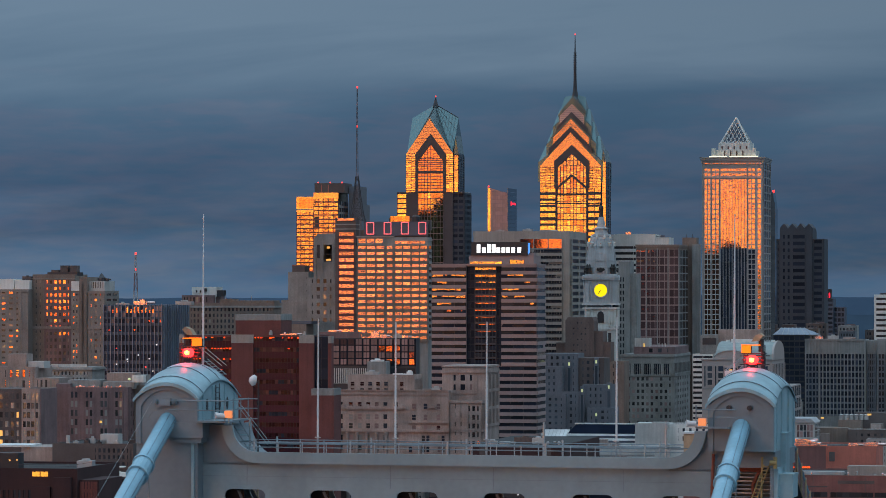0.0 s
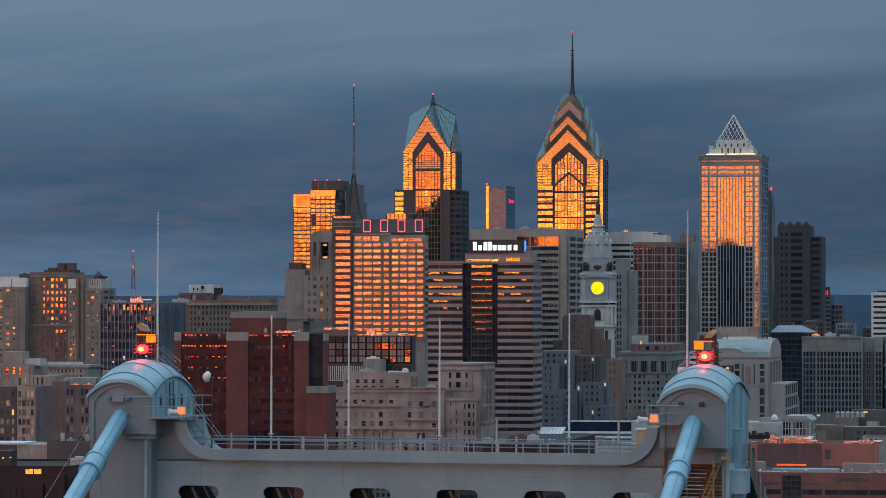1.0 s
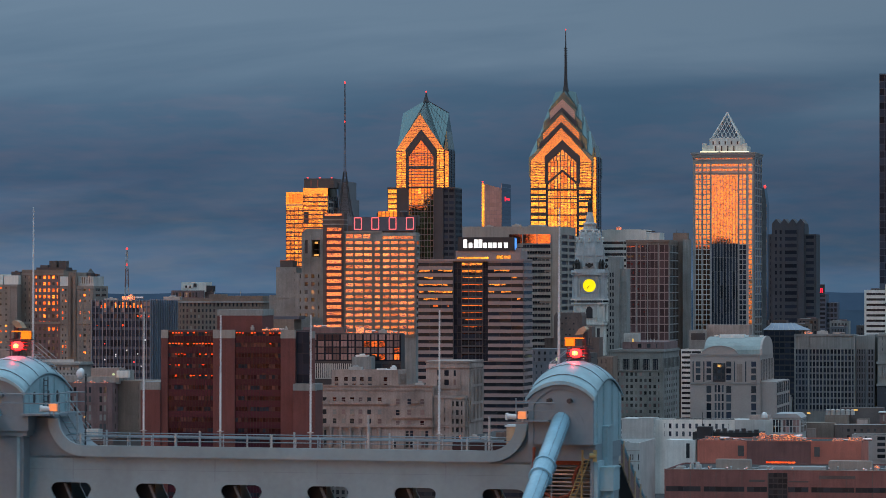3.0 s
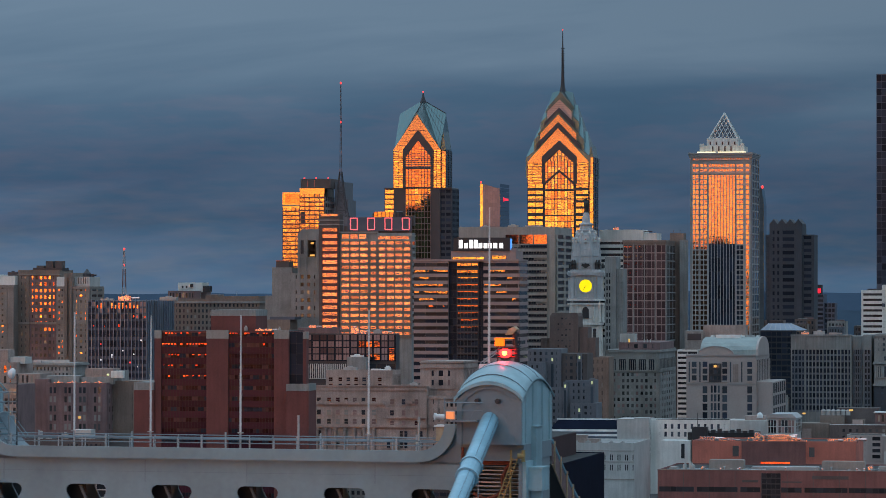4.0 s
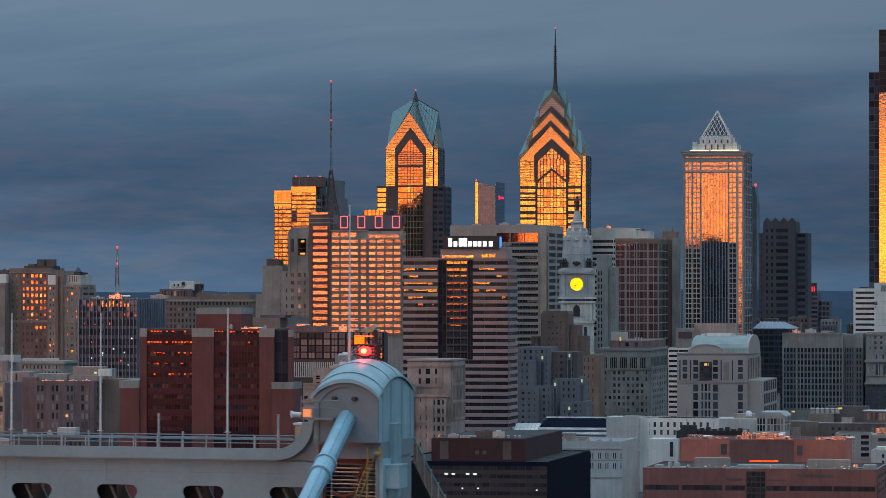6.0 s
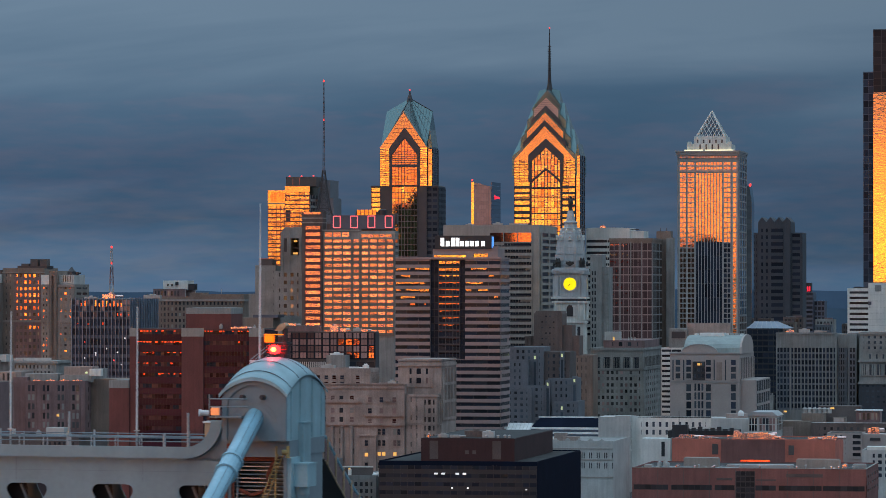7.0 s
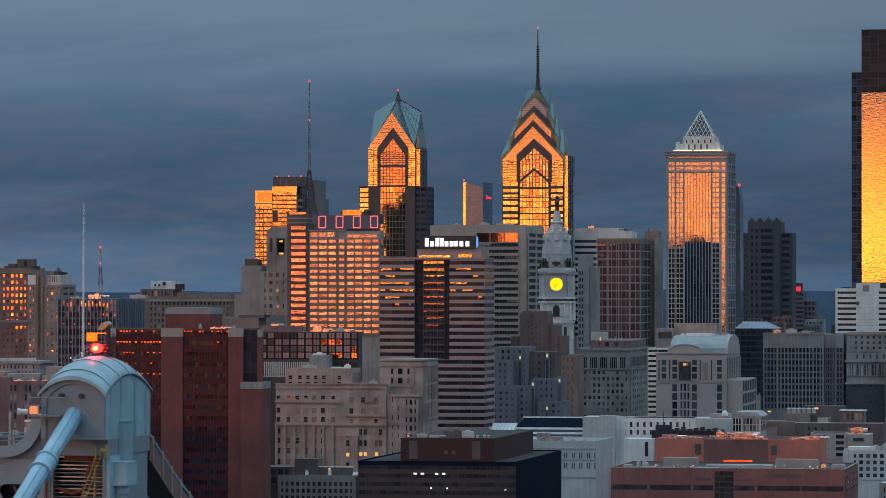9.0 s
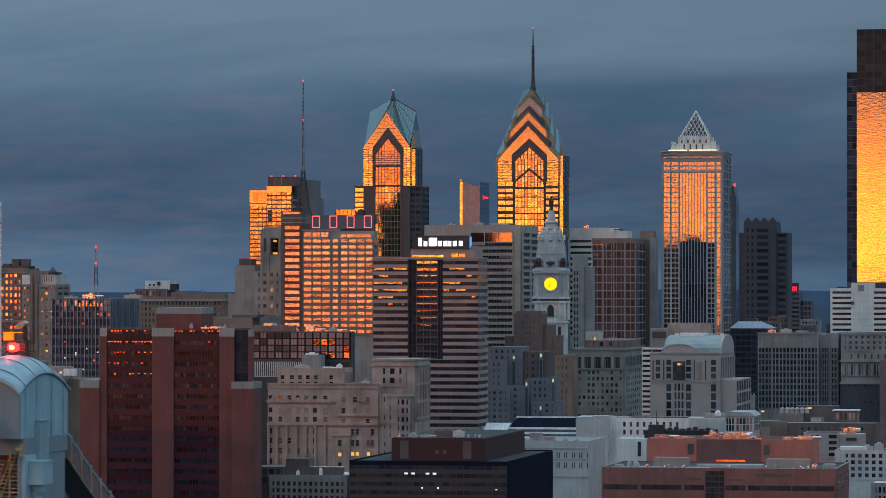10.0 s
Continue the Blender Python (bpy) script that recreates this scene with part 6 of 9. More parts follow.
for k in range(17):
    zz = 69.1 + 3.9 * k
    bm = bmesh.new()
    u0, du = us + 1.2, (W - 6.5 - us) / 10
    teeth = [(u0, zz + 1.9)]
    for j in range(10):
        u = u0 + du * j
        teeth += [(u, zz + 2.7), (u + 2.1, zz + 2.7), (u + 2.1, zz + 2.0), (u + du, zz + 2.0)]
    prism(bm, teeth[:-1] + [(u0 + du * 9 + 2.1, zz + 1.9)], -1.25, -0.9)
    part("sunshade", bm, M["dark_metal"], big.e)
big.right(3, D - 1, 84.7, 142.0, 2, 14, 5.0, 1.7, "concrete_warm", "g_navy", jit=0.3, depth=0.8)
big.unit(W * 0.5, 5, zt, 6, 4, 2.2)
big.unit(13.3, 5, zt, 5, 3, 1.6)
big.unit(40.9, 6, zt, 7, 4, 2.0, "unit", 1)

# ---- red brick office tower ----
red = office("red_brick_tower", "dark red brick office tower with glass bays and concrete caps", -51.9, 1600.0, 55.5, 30, "office tower")
W, D = red.w, red.d
zt, zc = 91.1, 88.1
a0, a1, b0, b1 = 2.8, 21.6, 30.6, 49.5
red.vol("wall", 0, W, 1.2, D, 0, zt, "brick_red")
for u0, u1 in ((0, a0), (a1, b0), (b1, W)):
    red.vol("brick_pier", u0, u1, 0, 1.2, 0, zc, "brick_red")
    red.vol("cap", u0 - 0.05, u1 + 0.05, -0.06, 1.26, zc, zt + 0.4, "concrete_warm", "pale concrete cap")
red.vol("roof", 0.5, W - 0.5, 1.7, D - 0.5, zt, zt + 0.15, "roof_dark")


def red_glass(i, k, bay):
    """Runs of clear and blinded panes along each floor."""
    g = noise.noise(Vector((i * 0.33 + bay * 9.1, k * 3.7, 2.5)))
    # navy panes on the lower floors put in a dark reflection
    if k < 7:
        return "g_navy" if g > -0.25 else "g_redglass"
    return "g_redglass" if g > 0.0 else "g_reddim" if g > -0.3 else "g_navy"


RF = 4.31
zr0 = zt - 0.5 - RF * 17
for u0, u1 in ((a0, a1), (b0, b1)):
    bay = int(u0 > 10)
    red.front(u0, u1, zr0, zt - 0.5, 15, 17, 0.12, 2.75, "brick_maroon", lambda i, k: red_glass(i, k, bay), v=1.0, jit=0.7, depth=0.14)
    red.vol("bay_sill", u0, u1, 0.75, 1.0, zt - 0.6, zt + 0.2, "brick_red")
    bw = (u1 - u0) / 15
    # red-tinted strips added on upper floors to put in sunrise glints
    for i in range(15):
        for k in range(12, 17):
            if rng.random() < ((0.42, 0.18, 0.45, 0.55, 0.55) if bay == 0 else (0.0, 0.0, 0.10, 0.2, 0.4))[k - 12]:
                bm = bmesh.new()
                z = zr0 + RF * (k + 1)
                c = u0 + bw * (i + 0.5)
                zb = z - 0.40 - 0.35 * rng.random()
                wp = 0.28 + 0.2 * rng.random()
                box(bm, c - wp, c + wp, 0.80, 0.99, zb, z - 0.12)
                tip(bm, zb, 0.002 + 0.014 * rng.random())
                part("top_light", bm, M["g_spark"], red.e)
    bm = bmesh.new()
    for i in range(16):
        box(bm, u0 + bw * i - 0.05, u0 + bw * i + 0.05, 0.70, 0.80, zr0, zt - 0.6)
    part("bay_mullions", bm, M["brick_maroon"], red.e)
    for k in range(17):
        bm = bmesh.new()
        z = zr0 + RF * k
        box(bm, u0 + 0.05, u1 - 0.05, 0.74, 0.84, z + 0.1, z + 2.65)
        part("spandrel", bm, M["g_red"], red.e)
# dark glass strip and lower wings
red.vol("glass_core", W, 61.0, 2.0, 6.0, 0, zt - 0.3, "g_navy", "black glass stair core")
red.vol("core_edge", 61.0, 62.4, 1.9, 6.0, 0, zt - 3.0, "brick_red")
red.vol("cap", 61.0, 62.45, 1.85, 6.05, zt - 3.0, zt - 0.2, "concrete_warm")
red.front(W, 61.0, zt - 30, zt - 0.8, 2, 7, 0.12, 0.15, "black", "g_navy", v=2.0, jit=0.1, depth=0.15)
zw = 70.0
red.vol("wing_wall", W, 64.6, -4, 10, 0, 67.3, "brick_red")
red.vol("wing_cap", W - 0.05, 64.6 + 0.05, -4.05, 10, 67.3, zw, "concrete", "concrete cap")
red.vol("wing_wall", -8.2, 0, -1, D - 6, 0, 67.3, "brick_red")
red.vol("wing_cap", -8.25, 0, -1.05, D - 6, 67.3, 70.4, "concrete")
up, uq = 21.9, 40.6
red.vol("penthouse", up, uq, 6, D - 4, zt, 97.2, "brick_red")
red.vol("penthouse_band", up - 0.1, uq + 0.1, 5.9, D - 3.9, 97.2, 99.7, "concrete", "concrete band")
red.unit(36.4, 3, zt, 1.2, 1.5, 1.6)
red.unit(41.1, 3, zt, 3.5, 1.5, 0.7, "unit_warm")
red.unit(44.8, 3, zt, 3.2, 2, 1.0, "unit_warm", 1)
red.unit(50.4, 3, zt, 1.0, 1.5, 1.2)

# ---- stepped limestone block ----
sto = office("limestone_block", "stepped pale limestone building with pilasters, cornices and sash windows", 2.5, 1790.0, 50.7, 42, "building")
W, D = sto.w, sto.d
zt, zc = 63.2, 46.5
um = 31.0
sto.vol("wall", 0, W, 0, D, 0, zt, "stone")
sto.parapet(0, W, 0, D, zt, 1.2, "stone")
cw = um / 7
SASH = ["g_mauve", "g_mauve", "g_sash", "g_blinds"]


def sashes(b, us, zs, w, h, glass, v=0.0, edge=()):
    """Single sash windows with sill and lintel: columns us, rows zs; columns in edge stand empty and dark."""
    for z in zs:
        for n, u in enumerate(us):
            g = "g_black" if n in edge else rng.choice(glass)
            bm = bmesh.new()
            box(bm, u - w / 2, u + w / 2, v - 0.06, v, z - h / 2, z + h / 2)
            win = part("window", bm, M[g], b.e)
            bm = bmesh.new()
            box(bm, u - w / 2 - 0.2, u + w / 2 + 0.2, v - 0.32, v, z - h / 2 - 0.3, z - h / 2)
            box(bm, u - w / 2 - 0.2, u - w / 2, v - 0.2, v, z - h / 2, z + h / 2 + 0.3)
            box(bm, u + w / 2, u + w / 2 + 0.2, v - 0.2, v, z - h / 2, z + h / 2 + 0.3)
            box(bm, u - w / 2, u + w / 2, v - 0.2, v, z + h / 2, z + h / 2 + 0.3)
            if g != "g_black":
                box(bm, u - w / 2, u + w / 2, v - 0.12, v - 0.06, z - 0.07, z + 0.07)
            part("surround", bm, M["stone"], win)


COLS = [1.3, 5.9, 10.0, 13.9, 17.8, 21.8, 26.6]
sashes(sto, COLS, [43.2, 38.9, 34.3, 29.5, 25.0], 1.75, 2.4, SASH, edge=(0, 5))
sashes(sto, COLS, [52.6, 48.5], 1.75, 2.2, SASH, edge=(0, 5))
sashes(sto, COLS, [58.2], 1.75, 1.9, ["g_mauve", "g_redglass", "g_ember", "g_ember"], edge=(0, 5))
sashes(sto, [34.9, 40.2, 46.1], [57.4, 52.4, 47.6], 1.7, 2.3, ["g_mauve", "g_redglass", "g_mauve", "g_navy"])
sashes(sto, [39.2, 41.3, 46.4, 48.2], [43.0, 38.0, 28.0], 1.4, 2.5, ["g_navy", "g_sash", "g_mauve"])
sto.vol("bay", um - 0.6, um + 7.0, -1.6, 0, 0, 41.0, "stone")
sto.boxes("cornice", [(um - 1.0, um + 7.4, -2.1, 0.3, 41.0, 41.7)], "stone")
sashes(sto, [um + 2.6], [38.0, 28.0], 1.5, 2.5, ["g_navy"], v=-1.6)
sto.boxes("lit_window", [(u - 0.7, u + 0.7, -0.12, -0.04, 32.3, 33.9) for u in (39.2, 41.3, 46.4)] + [(um + 1.9, um + 3.3, -1.75, -1.6, 32.0, 33.6)], "lit", "yellow lit window")
for za, zb, u0, u1, o in ((zc - 0.6, zc + 0.5, -0.3, W + 0.5, 1.0), (56.1, 56.8, -0.3, um + 0.4, 0.9), (50.0, 50.5, um + 1.5, W + 0.3, 0.9), (zt + 1.2, zt + 1.6, -0.2, W + 0.2, 0.5), (zt - 0.6, zt, -0.2, W + 0.2, 0.4)):
    sto.boxes("cornice", [(u0, u1, -o, 0, za, zb), (u0 + 0.1, u1 - 0.1, -o * 0.6, 0, za - 0.4, za)], "stone", joined=True)
for k in range(7):
    bm = bmesh.new()
    u = cw * k if k else 0.6
    turned(bm, [(0.85, zc - 26), (0.72, zc - 24), (0.66, zc - 2.2), (0.9, zc - 1.4), (0.9, zc - 0.9)], 12, u, -0.75)
    part("pilaster", bm, M["stone"], sto.e)
for u, w2 in ((um - 3.0, 3.0), (um * 0.42, 1.6), (um * 0.05, 1.6), (W * 0.82, 3.0)):
    bm = bmesh.new()
    z0 = 56.6
    prism(bm, [(u, z0), (u, z0 + 0.6)] + [(u + w2 * (0.5 - 0.5 * math.cos(math.pi * i / 8)), z0 + 0.6 + 1.1 * math.sin(math.pi * i / 8)) for i in range(1, 8)] + [(u + w2, z0 + 0.6), (u + w2, z0)], -1.0, -0.2)
    part("scroll_ornament", bm, M["stone"], sto.e)
for k in range(9):
    bm = bmesh.new()
    u = um * (k + 0.2) / 9
    box(bm, u, u + um / 9 - 0.9, -0.95, -0.75, 56.8, 56.8 + 0.8)
    part("balustrade", bm, M["stone"], sto.e)
# upper setback
za, zb = zt, 70.6
u0, u1 = 3.4, 34.1
sto.vol("attic", u0, u1, 5, 24, za, zb, "stone")
sashes(sto, [5.7, 10.1, 13.8, 17.4, 21.1, 28.3], [67.3, 64.4], 1.7, 1.7, ["g_redglass", "g_ember", "g_ember", "g_navy"], v=5)
sto.right(6, 23, za + 0.5, zb - 1.2, 8, 1, 0.8, 1.0, "stone", "g_dark", u=u1)
sto.parapet(u0, u1, 5, 24, zb, 0.8, "stone")
sto.unit(u0 + 7, 9, zb, 6, 4, 2.0)
sto.unit(u0 + 20, 9, zb, 4, 3, 1.4, "roof_white", 1)
sto.unit(u1 - 4, 7, zb, 2.5, 2.5, 2.2, "roof_white")
sto.unit(41.4, 8, zt, 4, 3, 2.4)
sto.unit(36.7, 6, zt, 3, 2.5, 1.2, "unit_warm", 1)
# right-hand tower block
u0, u1 = W - 4.0, 66.5
zq = 74.6
sto.vol("tower_wall", u0, u1, 6, D, 0, zq, "stone")
sto.front(49.7, 62.6, 63.0, zq - 3.2, 3, 2, 2.2, 1.7, "stone", ["g_mauve", "g_navy"], v=6, jit=1.2)
sto.right(7, D - 2, 48.0, zq - 3.0, 9, 3, 1.4, 1.2, "stone", "g_dark", u=u1, jit=1.0, depth=0.6)
sto.cornice(u0, u1, 6, D, zq - 2.2, 1.2, 0.5, "stone")
sto.cornice(u0, u1, 6, D, zq + 0.2, 0.8, 0.3, "stone")
# lower right wing
zr = 63.0
u2 = 65.5
sto.vol("wing_wall", W, u2, 2.0, D - 4, 0, zr - 3, "stone")
sto.front(W + 0.3, 58.5, zc - 24, zr - 4.5, 2, 9, 2.2, 1.9, "stone", ["g_sash", "g_blinds"], v=2.0, jit=1.2, lit=0.0)
sto.front(58.5, u2 - 0.3, zc - 24, zr - 5.5, 3, 9, 1.0, 1.7, "stone", "g_sash", v=2.0, jit=0.8, depth=0.7)
sto.right(3, D - 5, zc - 24, zr - 5.5, 8, 2, 1.2, 1.5, "stone", "g_dark", u=u2, depth=0.7)
sto.cornice(W, u2, 2, D - 4, zc - 0.5, 1.0, 0.7, "stone")
sto.cornice(W, u2, 2, D - 4, zr - 4.2, 1.0, 0.6, "stone")

# ---- dark framed block with large windows ----
gri = office("dark_framed_block", "dark steel framed block with rows of large square windows", -13.0, 1930.0, 49.1, 9, "building")
W, D = gri.w, gri.d
zt = 86.5
gri.vol("wall", 0, W, 0, D, 0, zt, "dark_metal")
# ember panes on the right columns put in red reflections
gri.front(0, W, 73.1, zt - 0.6, 13, 4, 0.9, 0.55, "g_navy", lambda i, k: ["g_ember", "g_mauve", "g_mauve"] if i > 6 and k < 3 else ["g_mauve", "g_mauve", "g_mauve", "g_plum"], jit=1.0, depth=0.2, mull=1)
gri.front(0.6, 27.3, 64.4, 71.8, 26, 1, 0.55, 0.3, "pale", "g_dark", depth=0.5, jit=0.2)
gri.front(30.1, W, 55.6, 71.8, 4, 2, 0.5, 0.7, "dark_metal", "g_black", depth=0.3, jit=0.4)
gri.vol("roof_band", 0.2, W * 0.42, 1.5, 8, zt, 89.3, "brick_plum")
gri.unit(18.9, 4, zt, 2.4, 2, 2.0, "unit_warm")
gri.unit(25.9, 4, zt, 4, 2.5, 2.8, "unit_warm")
gri.unit(30.6, 4, zt, 3, 2.5, 1.6, "unit_warm", 1)
gri.unit(37.1, 4, zt, 4, 2.5, 1.5, "unit")
gri.unit(41.3, 4, zt, 3, 2.5, 1.2, "unit_warm", 1)
gri.unit(4.8, 4, 89.3, 4, 2, 1.0, "unit_warm", 1)
gri.vol("grey_hut", 27.8, 37.1, -14, -4, 0, 75.3, "concrete")
gri.unit(29.0, -12, 75.3, 6, 4, 0.8, "roof_white")

# ---- tower with belfry opening and its grey wings ----
bel = office("stone_belfry_tower", "grey stone tower with a chamfered top and tall open arch", -62.5, 2310.0, 16.5, 24, "building")
W, D = bel.w, bel.d
zt, zs = 142.9, 117.4
ul = 3.7
bel.vol("wall", 0, W + 2, 0, D, 0, zs, "stone_grey")
bel.front(0.6, W, 89.3, zs - 1, 4, 6, 2.1, 2.3, "stone_grey", "g_sash", jit=1.8, depth=0.3)
uo, up = 9.7, 14.4
zo0, zo1 = 126.6, 136.4
for r in ((ul, uo, 0.6, 18), (up, W + 2, 0.6, 18)):
    bel.vol("belfry_wall", r[0], r[1], r[2], r[3], zs, zt - 3, "stone_grey")
bel.vol("belfry_wall", uo, up, 0.6, 18, zs, zo0, "stone_grey")
bel.vol("belfry_wall", uo, up, 0.6, 18, zo1, zt - 3, "stone_grey")
bel.vol("belfry_back", uo, up, 15, 17.5, zo0, zo1, "black")
bel.vol("belfry_shelf", uo, up, 3, 12, zo0 + 4, zo0 + 4.5, "dark_metal")
bel.boxes("belfry_glow", [(uo + 1.2, uo + 3.2, 3.0, 3.2, zo1 - 2.2, zo1 - 1.0), (uo + 0.8, uo + 3.6, 3.0, 3.2, zo0 + 0.5, zo0 + 1.6)], "lit", "warm lit belfry lamp")
bm = bmesh.new()
prism(bm, [(ul, zt - 3), (ul + 2.5, zt), (W + 2, zt), (W + 2, zt - 3)], 0.6, 18)
part("belfry_roof", bm, M["stone_grey"], bel.e)
for u in (ul + 0.6, uo - 1.4, up + 0.5):
    bel.vol("buttress", u, u + 0.9, 0.0, 0.6, zs, zt - 3.5, "stone_grey")
bel.vol("side_opening", ul + 2.0, ul + 3.6, 0.5, 0.65, zo0 + 2, zo1, "black")
# left wing
zl = 120.7
u0 = -12.1
bel.vol("wing_wall", u0, 0, 3, D + 10, 0, zl, "stone_grey")
bel.front(-2.2, -0.2, 91.2, zl - 3, 1, 7, 0.9, 2.6, "stone_grey", "g_sash", v=3, jit=1.5, depth=0.3)
bel.vol("wing_plant", -10.1, -2.4, 5, 16, zl, 124.3, "brick_dark")
# orange tone puts red sunrise light into the rail
bel.boxes("plant_rail", [(-10.1, -2.4, 4.8, 5, 124.3, 124.8)], "brick_orange")
for r in (0.25, 0.5, 0.75):
    bm = bmesh.new()
    box(bm, u0 + 0.2, -0.2, 2.7, 3, zl * r + 12, zl * r + 12.8)
    part("string_course", bm, M["stone_grey"], bel.e)
bel.vol("lower_wing", -17.2, u0, 8, 26, 0, 104.3, "stone_grey")
bel.vol("lower_wing", -18.5, 5.0, -25, -6, 0, 90.6, "stone_dark")
bel.boxes("lower_roof", [(-7.1, 7.7, -24, -8, 90.6, 92.2)], "blue_metal")

# ---- gold-lit hotel slab ----
gol = office("gold_glass_slab", "ribbon-glazed tower reflecting gold sunrise, dark plant room on top", -68.2, 2600.0, 28.0, 30, "office tower")
W, D = gol.w, gol.d
zt = 171.3
um = 11.4
gol.vol("wall", 0, W, 0, D, 0, zt, "granite_gold")
gol.vol("wall", um, W, 0, D, zt, 173.9, "granite_gold")
gol.vol("plant_room", um, 31.4, 3, D - 3, 173.9, 180.2, "brick_dark", "dark plant room")
gol.boxes("plant_slot", [(um + 4.5, um + 4.9, 2.8, 3, 174.6, 179.1), (um + 9, um + 9.4, 2.8, 3, 174.6, 179.1)], "brick_orange")
gol.front(0, um, 122.3, 161.4, 4, 14, 0.25, 0.8, "brick_rose", "g_band", jit=0.5, depth=0.3)
gol.front(um, W, 122.3, 170.2, 5, 17, 0.25, 0.8, "brick_rose", "g_band", jit=0.5, depth=0.3, skip=lambda i, k: i == 0 and k in (10, 11, 12))
gol.front(0, um, 163.6, 170.2, 6, 1, 0.2, 0.3, "granite_gold", "g_gold_soft", jit=0.2, depth=0.3)
gol.vol("dark_bay", um + 0.6, 15.1, -0.35, 0, 150.7, 158.4, "dark_metal")
gol.boxes("ledge", [(-0.4, um, -0.4, D, 162.5, 163.2)], "granite")
# dark panes put in the shaded side beside the bright front
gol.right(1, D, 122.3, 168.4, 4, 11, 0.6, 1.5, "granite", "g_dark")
gol.vol("rear_block", 31.8, 38.2, D * 0.5, D + 12, 0, 178.3, "concrete_dark")
gol.vol("rear_block", 38.2, 40.6, D * 0.5, D + 10, 0, 166.5, "concrete_dark")
for u in (0.1, 0.5, 0.9):
    bm = bmesh.new()
    turned(bm, [(0.3, 180.2), (0.6, 180.4), (0.6, 180.9), (0.2, 181.1)], 8, um + (31.4 - um) * u, 5)
    part("aviation_lamp", bm, M["red_small"], gol.e)

# ---- striped block with vertical fins ----
stp = office("finned_office_block", "dark blue office block with pale vertical fins and scattered lit windows", -167.6, 2380.0, 36.0, 65.4, "office block")
W, D = stp.w, stp.d
zt = 101.2
stp.vol("wall", 0, W, 0, D, 0, zt, "blue_metal")
for r in range(3):
    za, zb = zt - 11.5 * (r + 1) - 0.3, zt - 11.5 * r - 0.8
    stp.front(0, W, za, zb, 16, 2 if r else 3, 0.35, 1.7 if r else 1.0, "blue_metal", ["g_slate", "g_slate", "g_mauve"] if r == 0 else "g_slate", jit=1.2, depth=0.15, lit=0.0)
stp.front(0, W, zt - 47.6, zt - 35.2, 16, 3, 0.35, 1.7, "blue_metal", "g_slate", jit=0.8, depth=0.15)
for k in range(13):
    bm = bmesh.new()
    u, z = W * (rng.randrange(16) + 0.5) / 16, zt - 24 - 26 * rng.random()
    s = 0.28 + 0.2 * rng.random()
    box(bm, u - s, u + s, -0.2, -0.14, z, z + s * 2)
    part("lit_lamp", bm, M["red_small" if k % 5 == 4 else "lit_white"], stp.e)
for i in range(17):
    u = W * i / 16
    bm = bmesh.new()
    box(bm, u - 0.16, u + 0.16, -0.95, -0.15, zt - 62, zt + 0.3 + 0.7 * (i % 3 == 1))
    part("fin", bm, M["fin"], stp.e)
for i in range(12):
    v = D * (i + 0.5) / 12
    bm = bmesh.new()
    box(bm, W, W + 0.8, v - 0.6, v + 0.6, zt - 62, zt + 0.5)
    part("fin", bm, M["fin"], stp.e)
# tinted panes added row by row as sunrise glints, most at the top
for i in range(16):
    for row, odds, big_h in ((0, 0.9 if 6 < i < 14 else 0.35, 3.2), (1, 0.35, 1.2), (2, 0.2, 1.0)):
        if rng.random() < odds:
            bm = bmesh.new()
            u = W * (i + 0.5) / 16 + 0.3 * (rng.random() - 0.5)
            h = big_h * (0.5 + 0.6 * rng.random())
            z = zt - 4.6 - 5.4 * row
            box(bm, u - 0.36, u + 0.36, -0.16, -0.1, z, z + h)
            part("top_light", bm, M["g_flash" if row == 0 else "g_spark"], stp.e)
stp.unit(16.8, 6, zt, 8, 4, 2.4, "unit_warm", 1)
stp.unit(21.0, 5, zt, 3, 3, 3.0, "unit_warm")
stp.unit(6.0, 5, zt, 8, 3, 1.2)
stp.unit(40.9, 12, zt, 10, 6, 2.2)

# ---- stepped brick apartment house ----
apt = office("brick_apartment_house", "large tan brick apartment house, windows flashing orange", -231.0, 2500.0, 27.2, 30, "apartment house")
W, D = apt.w, apt.d
zt = 119.3
apt.vol("wall", 0, W, 0, D, 0, zt, "stone_dark")
apt.parapet(0, W, 0, D, zt, 0.8, "stone_dark")
apt.front(0.0, 7.4, 65.5, zt - 3, 2, 13, 2.0, 2.3, "stone_dark", "g_sash", jit=1.5, depth=0.3)
# flash glass is dealt to upper floors to put in sunrise glints
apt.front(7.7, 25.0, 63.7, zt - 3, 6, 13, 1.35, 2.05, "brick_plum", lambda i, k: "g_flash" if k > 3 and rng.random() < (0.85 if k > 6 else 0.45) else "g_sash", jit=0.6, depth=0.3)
apt.boxes("cornice", [(-0.4, W + 0.4, -0.6, 0, 86.0, 87.5), (-0.4, W + 0.4, -0.6, 0, zt - 2.4, zt - 1.6)], "tan_brick")
apt.boxes("cooling_tower", [(16.2, 20.9, 6, 12, 120.8, 125.7), (22.4, 27.2, 6, 12, 120.8, 125.7), (10.3, 15.1, 6, 10, 120.0, 122.9)], "brick_dark", "dark slatted cooling towers")
apt.vol("roof_deck", 8.1, W, 5, 20, zt, 121.5, "dark_metal")
# right wing, set forward
ur = 48.8
zr = 109.8
ua, ub = 32.7, 37.8
apt.vol("wing_wall", W, ur, -8, 26, 0, zr, "tan_brick")
apt.vol("stair_shaft", ua, ub, -9, 20, 0, 118.3, "stone_dark", "brown brick stair shaft")
apt.vol("wing_penthouse", ub, 47.7, -4, 20, zr, 115.8, "pale", "pale grey penthouse")
